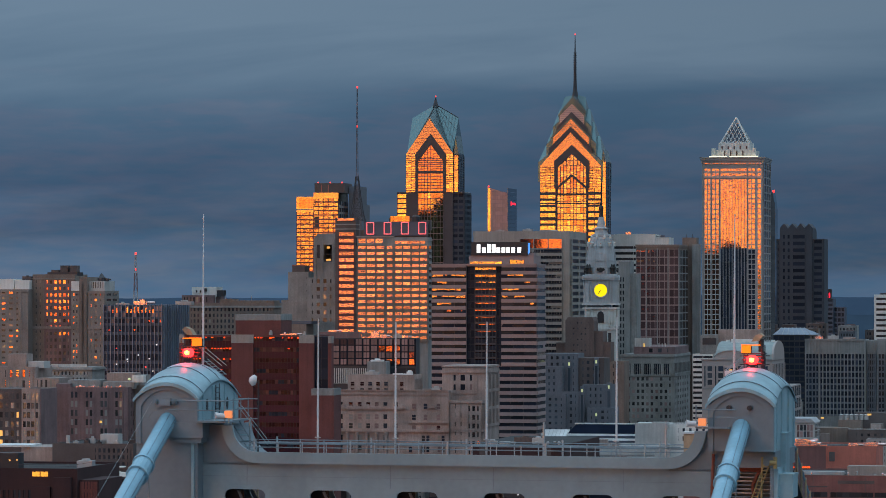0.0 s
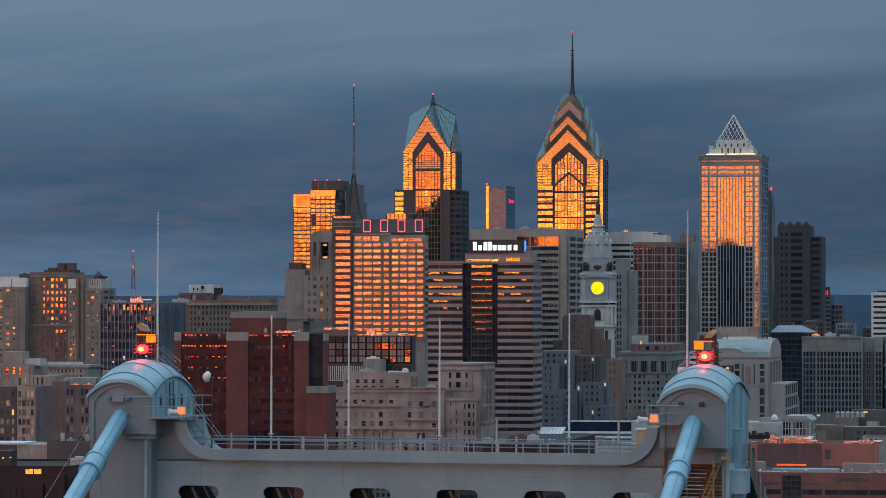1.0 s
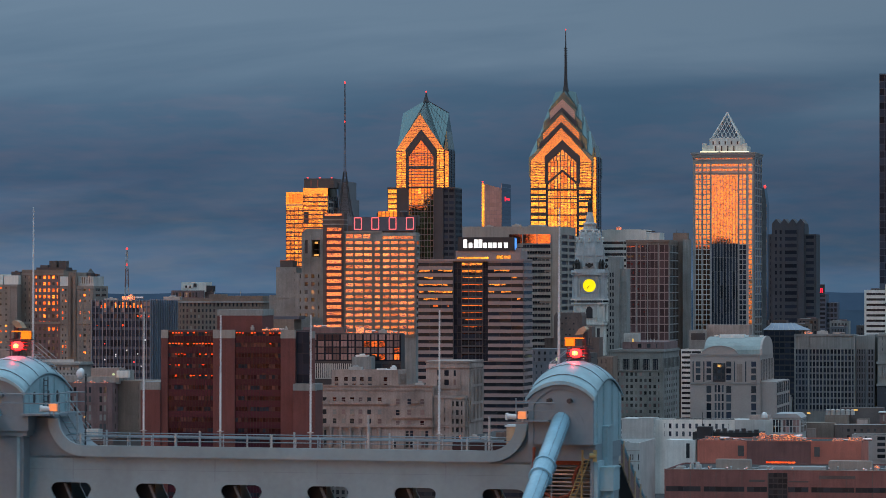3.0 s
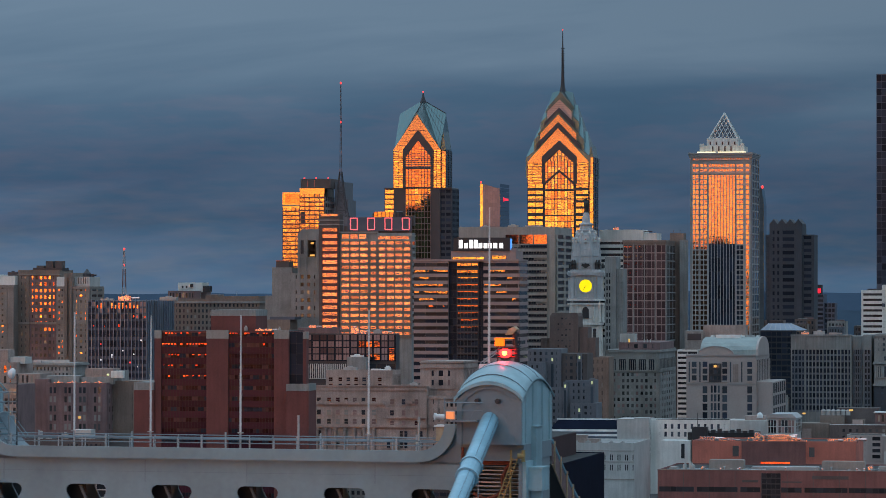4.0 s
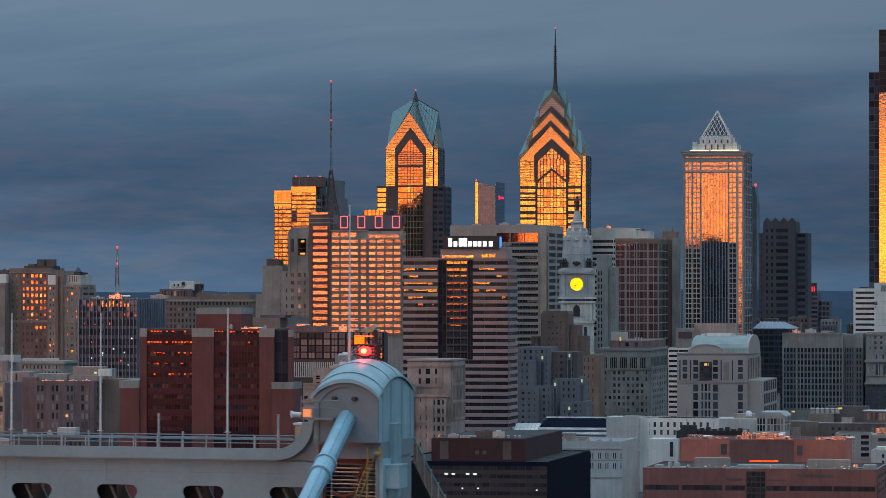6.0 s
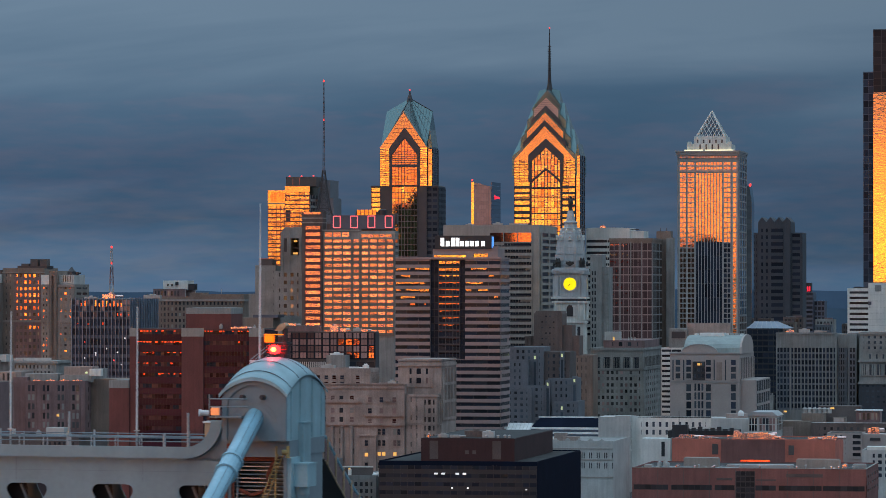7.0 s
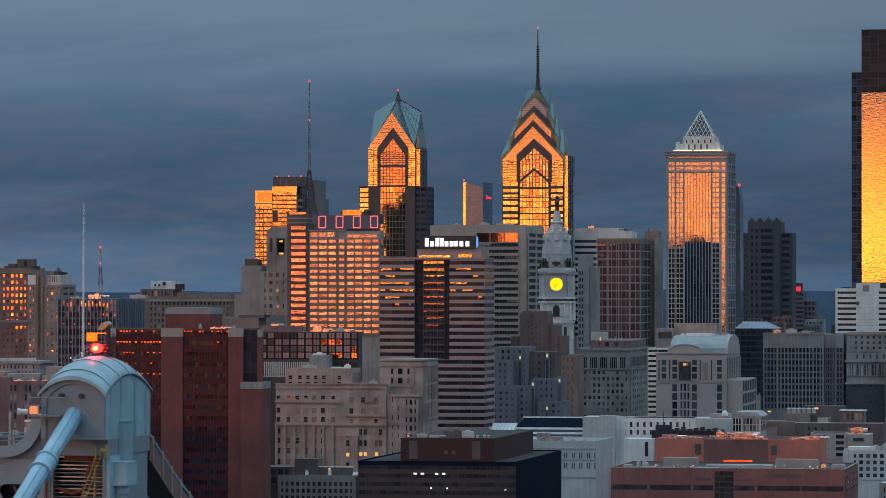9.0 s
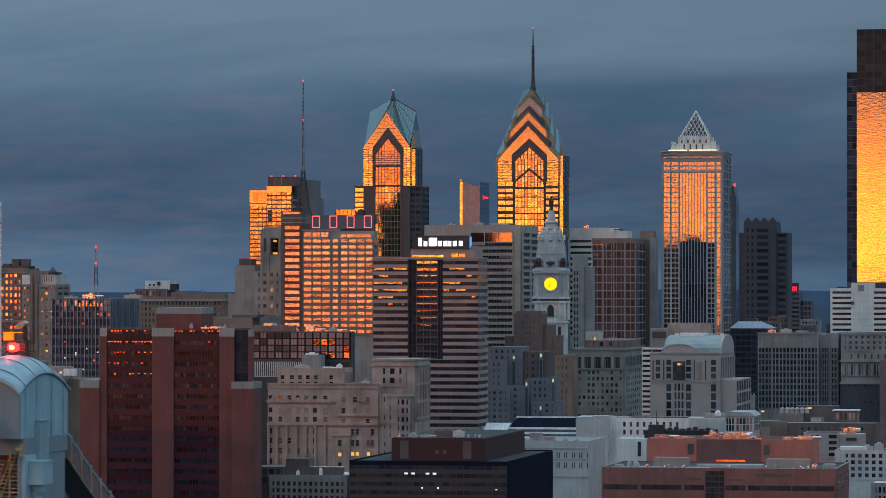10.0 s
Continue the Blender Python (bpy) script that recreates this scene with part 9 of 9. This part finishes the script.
for k in range(1, 9):
    bm = bmesh.new()
    u = W * k / 9
    box(bm, u - 0.12, u + 0.12, -0.06, 0, 0, zt)
    part("brick_joint", bm, M["brick_brown"], rl.e)
rl.right(1, D - 2, 26.3, zt - 2, 5, 3, 2.4, 1.6, "brick_faded", "g_mid", depth=0.3, jit=0.8)
for u0, u1, v, h, mt in ((18.6, 32.4, 14, 4.2, "concrete_warm"), (63.2, 80.2, 14, 3.9, "concrete_warm"), (9.0, 9.9, 8, 2.8, "pale"), (11.2, 12.1, 9, 3.2, "pale"), (12.3, 13.2, 7, 2.4, "pale"),
                         (15.9, 17.2, 10, 1.6, "unit_warm"), (35.1, 61.7, 18, 1.4, "grey_metal"), (81.5, 83.3, 12, 2.2, "unit_warm"), (2.7, 6.1, 14, 1.3, "unit"), (84.8, 89.9, 20, 1.8, "unit")):
    bm = bmesh.new()
    box(bm, u0, u1, v, v + 6, zt + 0.15, zt + h - 0.3)
    box(bm, u0 + 0.3, u1 - 0.3, v + 0.3, v + 5.7, zt + h - 0.3, zt + h)
    part("roof_plant", bm, M[mt], rl.e)
for k in range(26):
    bm = bmesh.new()
    u = W * (0.03 + 0.94 * rng.random())
    v = 2 + rng.random() * 9
    h = 0.5 + rng.random() * 1.1
    turned(bm, [(0.25, zt + 0.1), (0.25, zt + h), (0.5, zt + h + 0.1), (0.35, zt + h + 0.4)], 10, u, v)
    part("roof_vent", bm, M[rng.choice(["unit", "unit", "galv", "unit_warm"])], rl.e)
for k in range(8):
    bm = bmesh.new()
    u = W * (0.05 + 0.9 * rng.random())
    v = 5 + rng.random() * 20
    rod(bm, (u, v, zt + 0.4), (u + 4 + 8 * rng.random(), v, zt + 0.4), 0.22, 6)
    part("roof_pipe", bm, M["galv"], rl.e)

rb = office("orange_brick_block", "orange-red brick plant building with pale rooftop ducts", 208.5, 1920.0, 79.2, 45.3, "building")
W, D = rb.w, rb.d
zt = 33.9
rb.body(0, W, 0, D, 0, zt, "brick_orange", h=0.7)
# darker brick slab puts in the shade of the recess
rb.vol("recess", 24.0, 55.0, -0.5, 0, 0, zt + 0.5, "brick_faded")
rb.boxes("louvre", [(19.6, 22.6, -0.15, 0, 27.1, 32.2), (56.6, 59.3, -0.15, 0, 27.1, 31.7)], "brick_dark", "dark louvre panel")
# panes tipped and tinted red to put in a sunrise glint
for k in range(7):
    bm = bmesh.new()
    box(bm, 33.3 + 2.05 * k, 35.2 + 2.05 * k, -0.65, -0.5, 23.5, 24.6)
    tip(bm, 23.5, 0.024 + 0.006 * rng.random())
    part("strip_window", bm, M["g_spark"], rb.e, "window strip catching the sunrise")
for u0, wd, h, mt, kd in ((3.0, 7.5, 2.6, "unit_warm", 1), (12.4, 4.5, 1.8, "unit_warm", 1), (17.6, 3, 1.5, "unit_warm", 1), (29.5, 3, 4.2, "unit_warm", 0), (36.3, 6, 3.6, "unit_warm", 1), (41.5, 5, 3.8, "unit_warm", 1),
                          (46.8, 3.5, 2.4, "unit_warm", 1), (65.3, 5, 1.8, "unit_warm", 1), (72.7, 7, 2.4, "unit_warm", 1)):
    rb.unit(u0, 4, zt, wd, 3, h, mt, kd)
for k in range(5):
    bm = bmesh.new()
    u = 30.3 + 4.4 * k
    rod(bm, (u, 6, zt), (u, 6, zt + 3.4), 0.55, 10)
    rod(bm, (u, 6, zt + 3.4), (u + 2.6, 6, zt + 3.4 - 0.5 * (k % 2)), 0.55, 10)
    part("duct_bend", bm, M["unit_warm"], rb.e, "pale bent roof duct")
for u, wd, h in ((26.5, 3.4, 2.6), (32.4, 2.2, 3.4), (36.8, 4.2, 2.9), (44.6, 3.0, 3.2), (49.0, 3.8, 1.9), (52.8, 2.4, 1.2)):
    bm = bmesh.new()
    box(bm, u, u + 0.7, 2.4, 3.3, zt, zt + h)
    box(bm, u + wd - 0.7, u + wd, 2.4, 3.3, zt, zt + h * 0.9)
    box(bm, u + 0.02, u + wd - 0.02, 2.42, 3.28, zt + h - 0.75, zt + h + 0.02)
    bmesh.ops.bevel(bm, geom=bm.edges[:], offset=0.16, segments=2, affect="EDGES")
    part("square_duct", bm, M["unit_warm"], rb.e, "pale square roof duct")
rb.boxes("rail", [(0, W, 0.1, 0.2, zt + 1.3, zt + 1.38)], "galv")

# ---- white roofs and market hall ----
mk = office("white_roofed_hall", "long white-roofed hall with a black sloping skylight", 106.4, 2120.0, 39.0, 40, "hall")
W, D = mk.w, mk.d
zt = 33.4
mk.vol("wall", 0, W, 0, D, 0, zt, "pale")
bm = bmesh.new()
v = [bm.verts.new(p) for p in ((-2, 1, 33.4), (W, 1, 33.4), (W, 8, 38.2), (2, 8, 38.2))]
w2 = [bm.verts.new(p) for p in ((-2, 14, 33.4), (W, 14, 33.4), (W, 9, 38.2), (2, 9, 38.2))]
bm.faces.new(v)
bm.faces.new(w2[::-1])
bm.faces.new((v[3], v[2], w2[2], w2[3]))
bm.faces.new((v[0], v[3], w2[3], w2[0]))
bm.faces.new((v[1], w2[1], w2[2], v[2]))
bm.faces.new((v[0], w2[0], w2[1], v[1]))
part("skylight", bm, M["black_wall"], mk.e, "black sloping skylight")
mk.boxes("ridge", [(1, W + 14, 8, 9.5, 38.2, 38.9)], "roof_white")
for k in range(4):
    bm = bmesh.new()
    z = zt - 2.4 * k
    box(bm, -16 + 3 * k, W, -1.0 - 2.2 * k, 1.0 - 2.2 * k, z - 1.1, z)
    part("roof_step", bm, M["roof_white"], mk.e, "white stepped metal roof")
    mk.vol("riser", -15 + 3 * k, W - 0.5, -0.6 - 2.2 * k, 1.0 - 2.2 * k, z - 2.4, z - 1.1, "blue_metal")
bm = bmesh.new()
v = [bm.verts.new(p) for p in ((-14.4, -8, 30.1), (-3, -8, 30.1), (-1, 4, 35.5), (-14.4, 4, 35.5), (-14.4, -8, 0), (-3, -8, 0), (-1, 4, 0), (-14.4, 4, 0))]
for f in ((0, 1, 2, 3), (7, 6, 5, 4), (0, 4, 5, 1), (1, 5, 6, 2), (2, 6, 7, 3), (3, 7, 4, 0)):
    bm.faces.new([v[i] for i in f])
part("side_roof", bm, M["roof_white"], mk.e)
for k in range(7):
    bm = bmesh.new()
    u = -13.8 + k * 2.0
    rod(bm, (u, -8, 30.2), (u + 0.2, 4, 35.6), 0.12, 4)
    part("roof_seam", bm, M["pale"], mk.e)

gb = office("grey_panel_block", "windowless grey concrete block with narrow slots and a flat roof", 100.8, 1900.0, 32.7, 56.6, "building")
W, D = gb.w, gb.d
zt = 34.1
gb.body(0, W, 0, D, 0, zt, "pale", roof="concrete", h=0.6)
for zz in (26.4, 21.6):
    for i in range(18):
        bm = bmesh.new()
        u = W * (i + 0.5 + (0.22 if i % 2 else -0.22)) / 18
        box(bm, u - 0.2, u + 0.2, -0.1, 0, zz, zz + 2.8)
        part("slot_window", bm, M["g_black"], gb.e)
gb.boxes("band", [(-0.1, W + 0.1, -0.2, 0, 25.5, 25.9), (-0.1, W + 0.1, -0.2, 0, 17.1, 17.7), (-0.15, W + 0.15, -0.25, 0, 30.9, 31.1)], "concrete_warm")
gb.boxes("hut", [(3.3, 8.8, 6, 12, zt, 38.1), (7.7, 15.3, 5, 10, zt, 36.5)], "stone", "small pale rooftop hut")
for k in range(5):
    gb.unit(W * (0.1 + 0.17 * k), 3, zt, 2.4, 1.6, 0.9 + 0.3 * (k % 2), "unit")

lw = office("long_white_block", "long white office block with square windows and a blank stair block", 159.6, 2092.0, 59.3, 30, "building")
W, D = lw.w, lw.d
zt = 38.5
us = 16.8
lw.body(us, W, 6, D, 0, zt, "white", h=0.7)
lw.vol("stair_block", 0, us, 0, D - 6, 0, 39.7, "pale", "blank off-white stair block")
lw.vol("stair_block", 9.0, us + 0.2, -0.8, 8, 0, 40.3, "pale")
lw.front(us + 3, W - 1, 28.7, 37.0, 11, 2, 2.2, 1.6, "white", ["g_haze", "g_slate"], v=6, depth=0.25, jit=0.8)
lw.right(-0, 6, 21.6, 37.0, 2, 5, 0.6, 1.0, "white", ["g_haze", "g_slate"], u=us + 0.2, jit=0.5)
lw.boxes("roof_strip", [(us + 10, W - 2, 8, 20, zt + 0.1, zt + 0.9)], "roof_dark")
lw.vol("extension", W, 79.3, 5, D, 0, 39.1, "pale")
lw.vol("extension_hut", 66.5, 76.9, 10, 20, 39.1, 41.5, "stone")
bm = bmesh.new()
rod(bm, (42.3, 4, zt - 8), (42.3, 4, 43.0), 0.18, 6)
part("roof_pole", bm, M["black"], lw.e)

wb = office("white_cube_block", "plain white block with one dark window slot", 132.8, 1990.0, 14.8, 20, "building")
W = wb.w
wb.body(0, W, 0, 20, 0, 32.0, "white", roof="roof_white", h=0.5)
wb.boxes("slot_window", [(10.5, 12.2, -0.12, 0, 23.6, 30.9)], "g_dark")
wb.vol("cooling_plant", 15.1, 22.7, 6, 12, 0, 39.1, "black", "black rooftop cooling plant")
wb.vol("dark_roof", 12.0, 46.0, 14, 40, 0, 36.0, "roof_dark")
wb.boxes("roof_clutter", [(20.5 + 3.2 * k, 20.5 + 3.2 * k + 2.2, 15, 17, 36.0, 36.0 + 1.0 + 0.5 * (k % 3)) for k in range(8)], "dark_metal")

gp = office("glass_pavilion", "small pale glass-walled pavilion with a shallow metal roof", 191.8, 2060.0, 14.9, 30.7, "pavilion")
W, D = gp.w, gp.d
zt = 41.3
gp.vol("wall", 0, W, 0, D, 0, zt, "pale")
gp.front(5.6, W - 0.5, 33.4, zt - 1, 5, 2, 0.35, 0.4, "pale", ["g_mauve", "g_haze"], depth=0.25, jit=0.8)
gp.front(0.4, 5.0, 33.4, zt - 1, 3, 2, 0.35, 0.4, "pale", "g_blue", depth=0.25, jit=0.6)
gp.right(0.5, D - 0.5, 33.4, zt - 1, 4, 2, 0.35, 0.4, "pale", "g_blue", depth=0.25)
bm = bmesh.new()
prism(bm, [(-0.6, zt), (2, zt + 2.2), (W - 2, zt + 2.2), (W + 0.6, zt)], -0.6, D)
part("hip_roof", bm, M["grey_metal"], gp.e)
bm = bmesh.new()
turned(bm, [(1.6, zt), (1.6, zt + 1.4), (1.2, zt + 2.4), (0.3, zt + 2.9)], 14, -4, 3)
part("roof_dome", bm, M["roof_white"], gp.e)

bb = office("brown_brick_row", "brown brick row building with white roof edges and a corner penthouse", 257.1, 2080.0, 45.7, 24, "building")
W, D = bb.w, bb.d
zt = 36.3
bb.body(0, W, 0, D, 0, zt, "brick_brown", roof="roof_white", h=0.7)
bb.front(2, W - 2, 28.0, 34.8, 12, 2, 2.2, 2.0, "brick_brown", "g_sash", jit=1.2, depth=0.2)
bb.boxes("coping", [(-0.1, W + 0.1, -0.15, 0.6, zt + 0.7, zt + 1.0)], "roof_white")
zp = 43.3
bb.vol("penthouse", 23.4, 36.0, 1, 12, zt, zp, "brick_plum")
bb.front(24.2, 35.4, zt + 1.5, zp - 1.0, 5, 1, 0.9, 1.0, "brick_plum", "g_blinds", v=1, jit=0.8)
bb.boxes("penthouse_roof", [(22.8, 36.6, 0.4, 13, zp, zp + 0.5)], "roof_white")
bb.boxes("roof_hut", [(11.0, 17.5, 5, 12, zt, 39.8), (-16.0, -0.3, 2, 20, 0, 37.7), (-6.2, 5.6, 12, 26, 0, 41.6)], "stone_dark")
bb.boxes("roof_hut", [(11.5, 16.9, 4, 5, zt, 39.5), (-14.5, -9.8, -2, 4, 0, 34.8)], "stone")
bb.boxes("lit_sign", [(9.8, 11.8, 3, 3.2, 44.2, 45.1), (-14.5, -12.8, 1, 1.2, 42.5, 43.3)], "lit", "amber lit opening")
bb.vol("rear_dark", 1.2, 23.4, 26, 40, 0, 45.1, "brick_dark")
for k in range(6):
    bm = bmesh.new()
    turned(bm, [(1.1, 41.6), (1.1, 41.6 + 2.2), (1.4, 41.6 + 2.4), (0.6, 41.6 + 3.0)], 10, -4.7 + 2.6 * k, 15)
    part("roof_fan", bm, M["unit"], bb.e)
gw = office("grey_rendered_block", "grey rendered block with recessed dark balconies", 228.7, 1990.0, 17.5, 20, "building")
W = gw.w
gw.body(0, W, 0, 20, 0, 34.8, "granite_rose", h=0.5)
gw.front(11.9, W, 22.4, 34.3, 1, 4, 0.8, 1.2, "granite_rose", "g_black", depth=0.5)
gw.front(0.6, 10.7, 22.4, 34.3, 4, 4, 1.6, 1.6, "granite_rose", "g_dark", depth=0.25, jit=1)
gw.vol("east_wing", W, 29.6, 1, 20, 0, 34.6, "granite_rose")
gw.boxes("balcony", [(21.2, 26.5, 0.4, 1, 31.5, 32.9), (21.2, 26.5, 0.4, 1, 27.2, 28.6)], "dark_metal")
gw.unit(19.7, 4, 34.8, 4, 3, 2.8, "unit_warm", 1)
gw.unit(21.7, 4, 34.8, 4, 3, 3.2, "unit_warm", 1)
wl = office("white_low_block", "low white building with grouped windows", 233.5, 1760.0, 28.9, 26, "building")
W = wl.w
wl.body(0, W, 0, 26, 0, 35.3, "pale", roof="roof_dark", h=0.6)
wl.front(3.5, W - 1, 22.8, 34.3, 8, 4, 1.4, 1.2, "pale", ["g_haze", "g_slate"], depth=0.25, jit=1.0)
wl.vol("plant_hut", 2, 14, 4, 12, 35.3, 37.3, "white")
wl.unit(11.5, 6, 35.3, 5, 3, 2.2, "grey_metal")
wl.unit(17.0, 6, 35.3, 4, 3, 3.2, "grey_metal")
cr2 = office("grey_corner_house", "grey-brown corner house with a flat roof", 231.5, 1700.0, 17.3, 20, "building")
cr2.body(0, cr2.w, 0, 20, 0, 24.0, "concrete", roof="roof_white", h=0.5)
cr2.front(1, cr2.w - 1, 14.9, 22.8, 8, 2, 1.0, 1.4, "concrete", "g_mid", jit=1)

# ---- old blocks near the river, south side ----
pl = office("plum_brick_warehouse", "faded plum brick warehouse with paired sash windows", -144.5, 1830.0, 28.7, 34, "warehouse")
W, D = pl.w, pl.d
zt = 64.2
pl.body(0, W, 0, D, 0, zt, "brick_plum", h=0.8)
for i in range(4):
    pl.front(W * (0.03 + 0.245 * i), W * (0.03 + 0.245 * i) + 4.6, 41.9, 62.9, 2, 5, 0.75, 1.5, "brick_plum", lambda i, k: "g_dark" if k == 4 else ["g_blinds", "g_blinds", "g_blinds", "g_sash"], depth=0.2, jit=1.2)
pl.right(1, D - 1, 41.9, 62.1, 5, 5, 3.4, 1.6, "brick_plum", "g_sash", depth=0.15)
pl.boxes("lit_window", [(15.3, 16.4, -0.3, -0.1, 48.6, 49.6)], "lit")
for k in range(4):
    pl.unit(2.7 + 6.4 * k, 3, zt, 4.5, 2, 1.0, "unit_warm")
pl.boxes("roof_house", [(-2.2, 13.4, 8, 20, zt, 68.1), (15.1, 30.1, 6, 20, zt, 67.5), (22.8, 32.2, 14, 26, zt, 70.4)], "concrete")
pl.vol("roof_house", 15.3, 28.5, 12, 24, zt, 71.4, "stone")
for u in (31.1, 33.8):
    bm = bmesh.new()
    rod(bm, (u, 4, zt + 4.6), (u, 5.5, zt + 4.6), 1.3, 16)
    box(bm, u - 1.5, u + 1.5, 4.2, 7, zt + 3, zt + 6.2)
    part("roof_fan", bm, M["white"], pl.e)
bm = bmesh.new()
turned(bm, [(0.4, zt + 4), (0.7, zt + 4.4), (0.4, zt + 5.0)], 8, 28.5, 3)
part("green_lamp", bm, M["lit_green"], pl.e)
pl.vol("link_wall", -6.7, 0, 4, D, 0, 66.5, "brick_plum")
pl.vol("grey_annex", W, 48.2, 10, D, 0, 65.7, "stone_dark")
pl.front(37.0, 48.0, 41.9, 63.9, 5, 5, 1.3, 1.9, "stone_dark", ["g_sash", "g_dark"], v=10, jit=1.0)
tn = office("tan_loft_block", "narrow tan loft building with grouped sash windows beside a dark one", -177.8, 1760.0, 8.5, 26, "building")
W, D = tn.w, tn.d
zt = 65.6
tn.body(0, W, 0, D, 0, zt, "stone", h=0.6)
tn.front(0.3, W - 0.3, 39.4, 63.9, 4, 6, 0.5, 1.5, "stone", ["g_blinds", "g_blinds", "g_sash", "g_dark"], depth=0.25, jit=1.2)
tn.vol("dark_half", -14, 0, 0.6, D, 0, zt + 0.3, "brick_dark")
tn.front(-13.5, -0.3, 39.4, 63.9, 5, 6, 1.1, 1.6, "brick_dark", ["g_blinds", "g_sash"], v=0.6, depth=0.2, jit=1.2, lit=0.05)
tn.vol("side_wall", W, W + 0.3, 0, D, 0, zt + 0.2, "brick_plum")
bg1 = office("beige_corner_block", "beige block with a rooftop house and orange-glinting windows", -209.5, 2050.0, 19.0, 30, "building")
W, D = bg1.w, bg1.d
bg1.body(-10, W, 0, D, 0, 69.6, "stone", h=0.8)
bg1.front(1, W - 1, 58.0, 68.8, 5, 2, 2.0, 1.8, "stone", ["g_flash", "g_sash"], jit=1.2)
bg1.vol("roof_house", 3.0, 13.0, 4, 16, 69.6, 76.9, "stone", "beige rooftop house")
bg1.vol("roof_house", 13.3, 21.7, 6, 18, 69.6, 73.1, "pale")
bg1.vol("annex", W, 32.5, -3, 20, 0, 64.7, "stone")
bg1.front(W + 0.5, 31.9, 58.0, 63.8, 5, 1, 1.4, 1.2, "stone", "g_sash", v=-3)
co = office("corniced_stone_block", "grey stone block with a heavy cornice and attic windows", -190.1, 2160.0, 27.0, 26, "building")
W, D = co.w, co.d
co.body(0, W, 0, D, 0, 67.6, "stone_grey", h=0.6)
co.cornice(0, W, 0, D, 66.7, 1.4, 1.0, "stone_grey")
co.front(1, W - 1, 56.0, 65.8, 12, 3, 1.2, 1.4, "stone_grey", ["g_sash", "g_dark"], jit=1.2)
co.boxes("roof_rail", [(3, W - 4, 4, 4.3, 67.6, 69.7)], "pale")
co.unit(1.3, 3, 67.6, 6, 3, 1.6, "grey_metal", 1)
bw = office("brown_shed_block", "broad brown brick shed with a cluttered roof", -114.9, 1480.0, 31.1, 40, "building")
W, D = bw.w, bw.d
zt = 51.8
bw.body(0, W, 0, D, 0, zt, "brick_dark", h=0.5)
bw.front(W * 0.5, W - 1, 43.0, 50.5, 8, 3, 0.9, 1.0, "brick_dark", "g_dark", jit=1)
bw.boxes("roof_tank", [(4.4, 5.4, 3, 5, zt, 55.1)], "pale")
bw.vol("white_box", 16.8, 23.7, 6, 12, zt, 55.6, "pale")
for k in range(7):
    bw.unit(6.8 + 2.6 * k + (k % 2), 4 + (k % 3) * 2, zt, 2.0, 1.6, 1.0 + 0.6 * (k % 3), "dark_metal" if k % 2 else "unit")
bw.unit(28.0, 4, zt, 3, 2, 2.0, "black", 1)
bw.unit(31.9, 6, zt, 4, 2, 1.2, "dark_metal", 1)
bw.vol("left_house", -12.5, 0, 4, 30, 0, 50.7, "stone")
bw.boxes("left_house_roof", [(-24.7, -9.8, 3, 20, 50.7, 51.4)], "roof_white")
wf = office("maroon_brick_store", "maroon brick building with an amber lit sign and dark roof rail", -113.7, 1240.0, 36.0, 50, "building")
W, D = wf.w, wf.d
zt = 52.8
wf.body(0, W, 0, D, 0, zt, "brick_maroon", roof="roof_dark", h=0.8)
wf.front(3.7, 32.9, 43.0, 46.8, 18, 1, 0.8, 0.6, "brick_maroon", "g_dark", depth=0.4, jit=0.6)
wf.vol("bay", 28.7, 34.4, -2, 0, 0, 50.9, "brick_maroon")
wf.vol("bay", 22.0, 27.5, -1.2, 0, 0, 47.9, "brick_maroon")
for k in range(10):
    bm = bmesh.new()
    u = 21.6 + (26.7 - 21.6) * (k + (0.6 if k > 4 else 0)) / 10.6
    box(bm, u, u + 0.36, -0.3, 0, 51.1, 52.6 if k not in (1, 7) else 52.4)
    part("sign_bar", bm, M["sign_amber"], wf.e, "amber lit sign bar")
wf.boxes("rail", [(0, W, 1, 1.1, zt + 1.9, zt + 2.0), (0, W, 1, 1.1, zt + 1.4, zt + 1.46), (W - 1, W - 0.9, 1, D, zt + 1.9, zt + 2.0)], "black")
wf.vol("dark_screen", 3.7, 15.8, 4, 10, zt, 58.1, "black")
wf.boxes("screen_lamp", [(12.8, 12.8 + 0.5, 3.8, 4, 55.6, 56.1), (15.2, 15.2 + 0.5, 3.8, 4, 55.8, 56.2)], "lit", "small warm lamp")
wf.unit(30.2, 20, zt, 5, 4, 2.4, "grey_metal")
wf.vol("side_store", W, 42.4, 2, 30, 0, 50.0, "brick_maroon")
wf.front(W + 0.4, 42.0, 43.0, 49.5, 6, 2, 0.7, 1.0, "brick_red", "g_black", v=2, jit=0.5)
sh = office("dark_shopfront_block", "dark glazed low block with white rooftop units", -100.3, 1350.0, 17.4, 30, "building")
W, D = sh.w, sh.d
zt = 45.6
sh.body(0, W, 0, D, 0, zt, "dark_metal", roof="roof_white", h=0.4)
sh.front(0, W, 37.2, zt - 0.3, 5, 3, 0.25, 0.4, "grey_metal", "g_black", jit=0.5)
for k in range(5):
    sh.unit(1 + 3.2 * k, 2 + 2 * (k % 2), zt, 2.6, 2, 1.2 + 0.8 * (k % 2), "white", k % 2)
sh.boxes("roof_canopy", [(-6, 8, 4, 8, 48.9, 49.3)], "white")
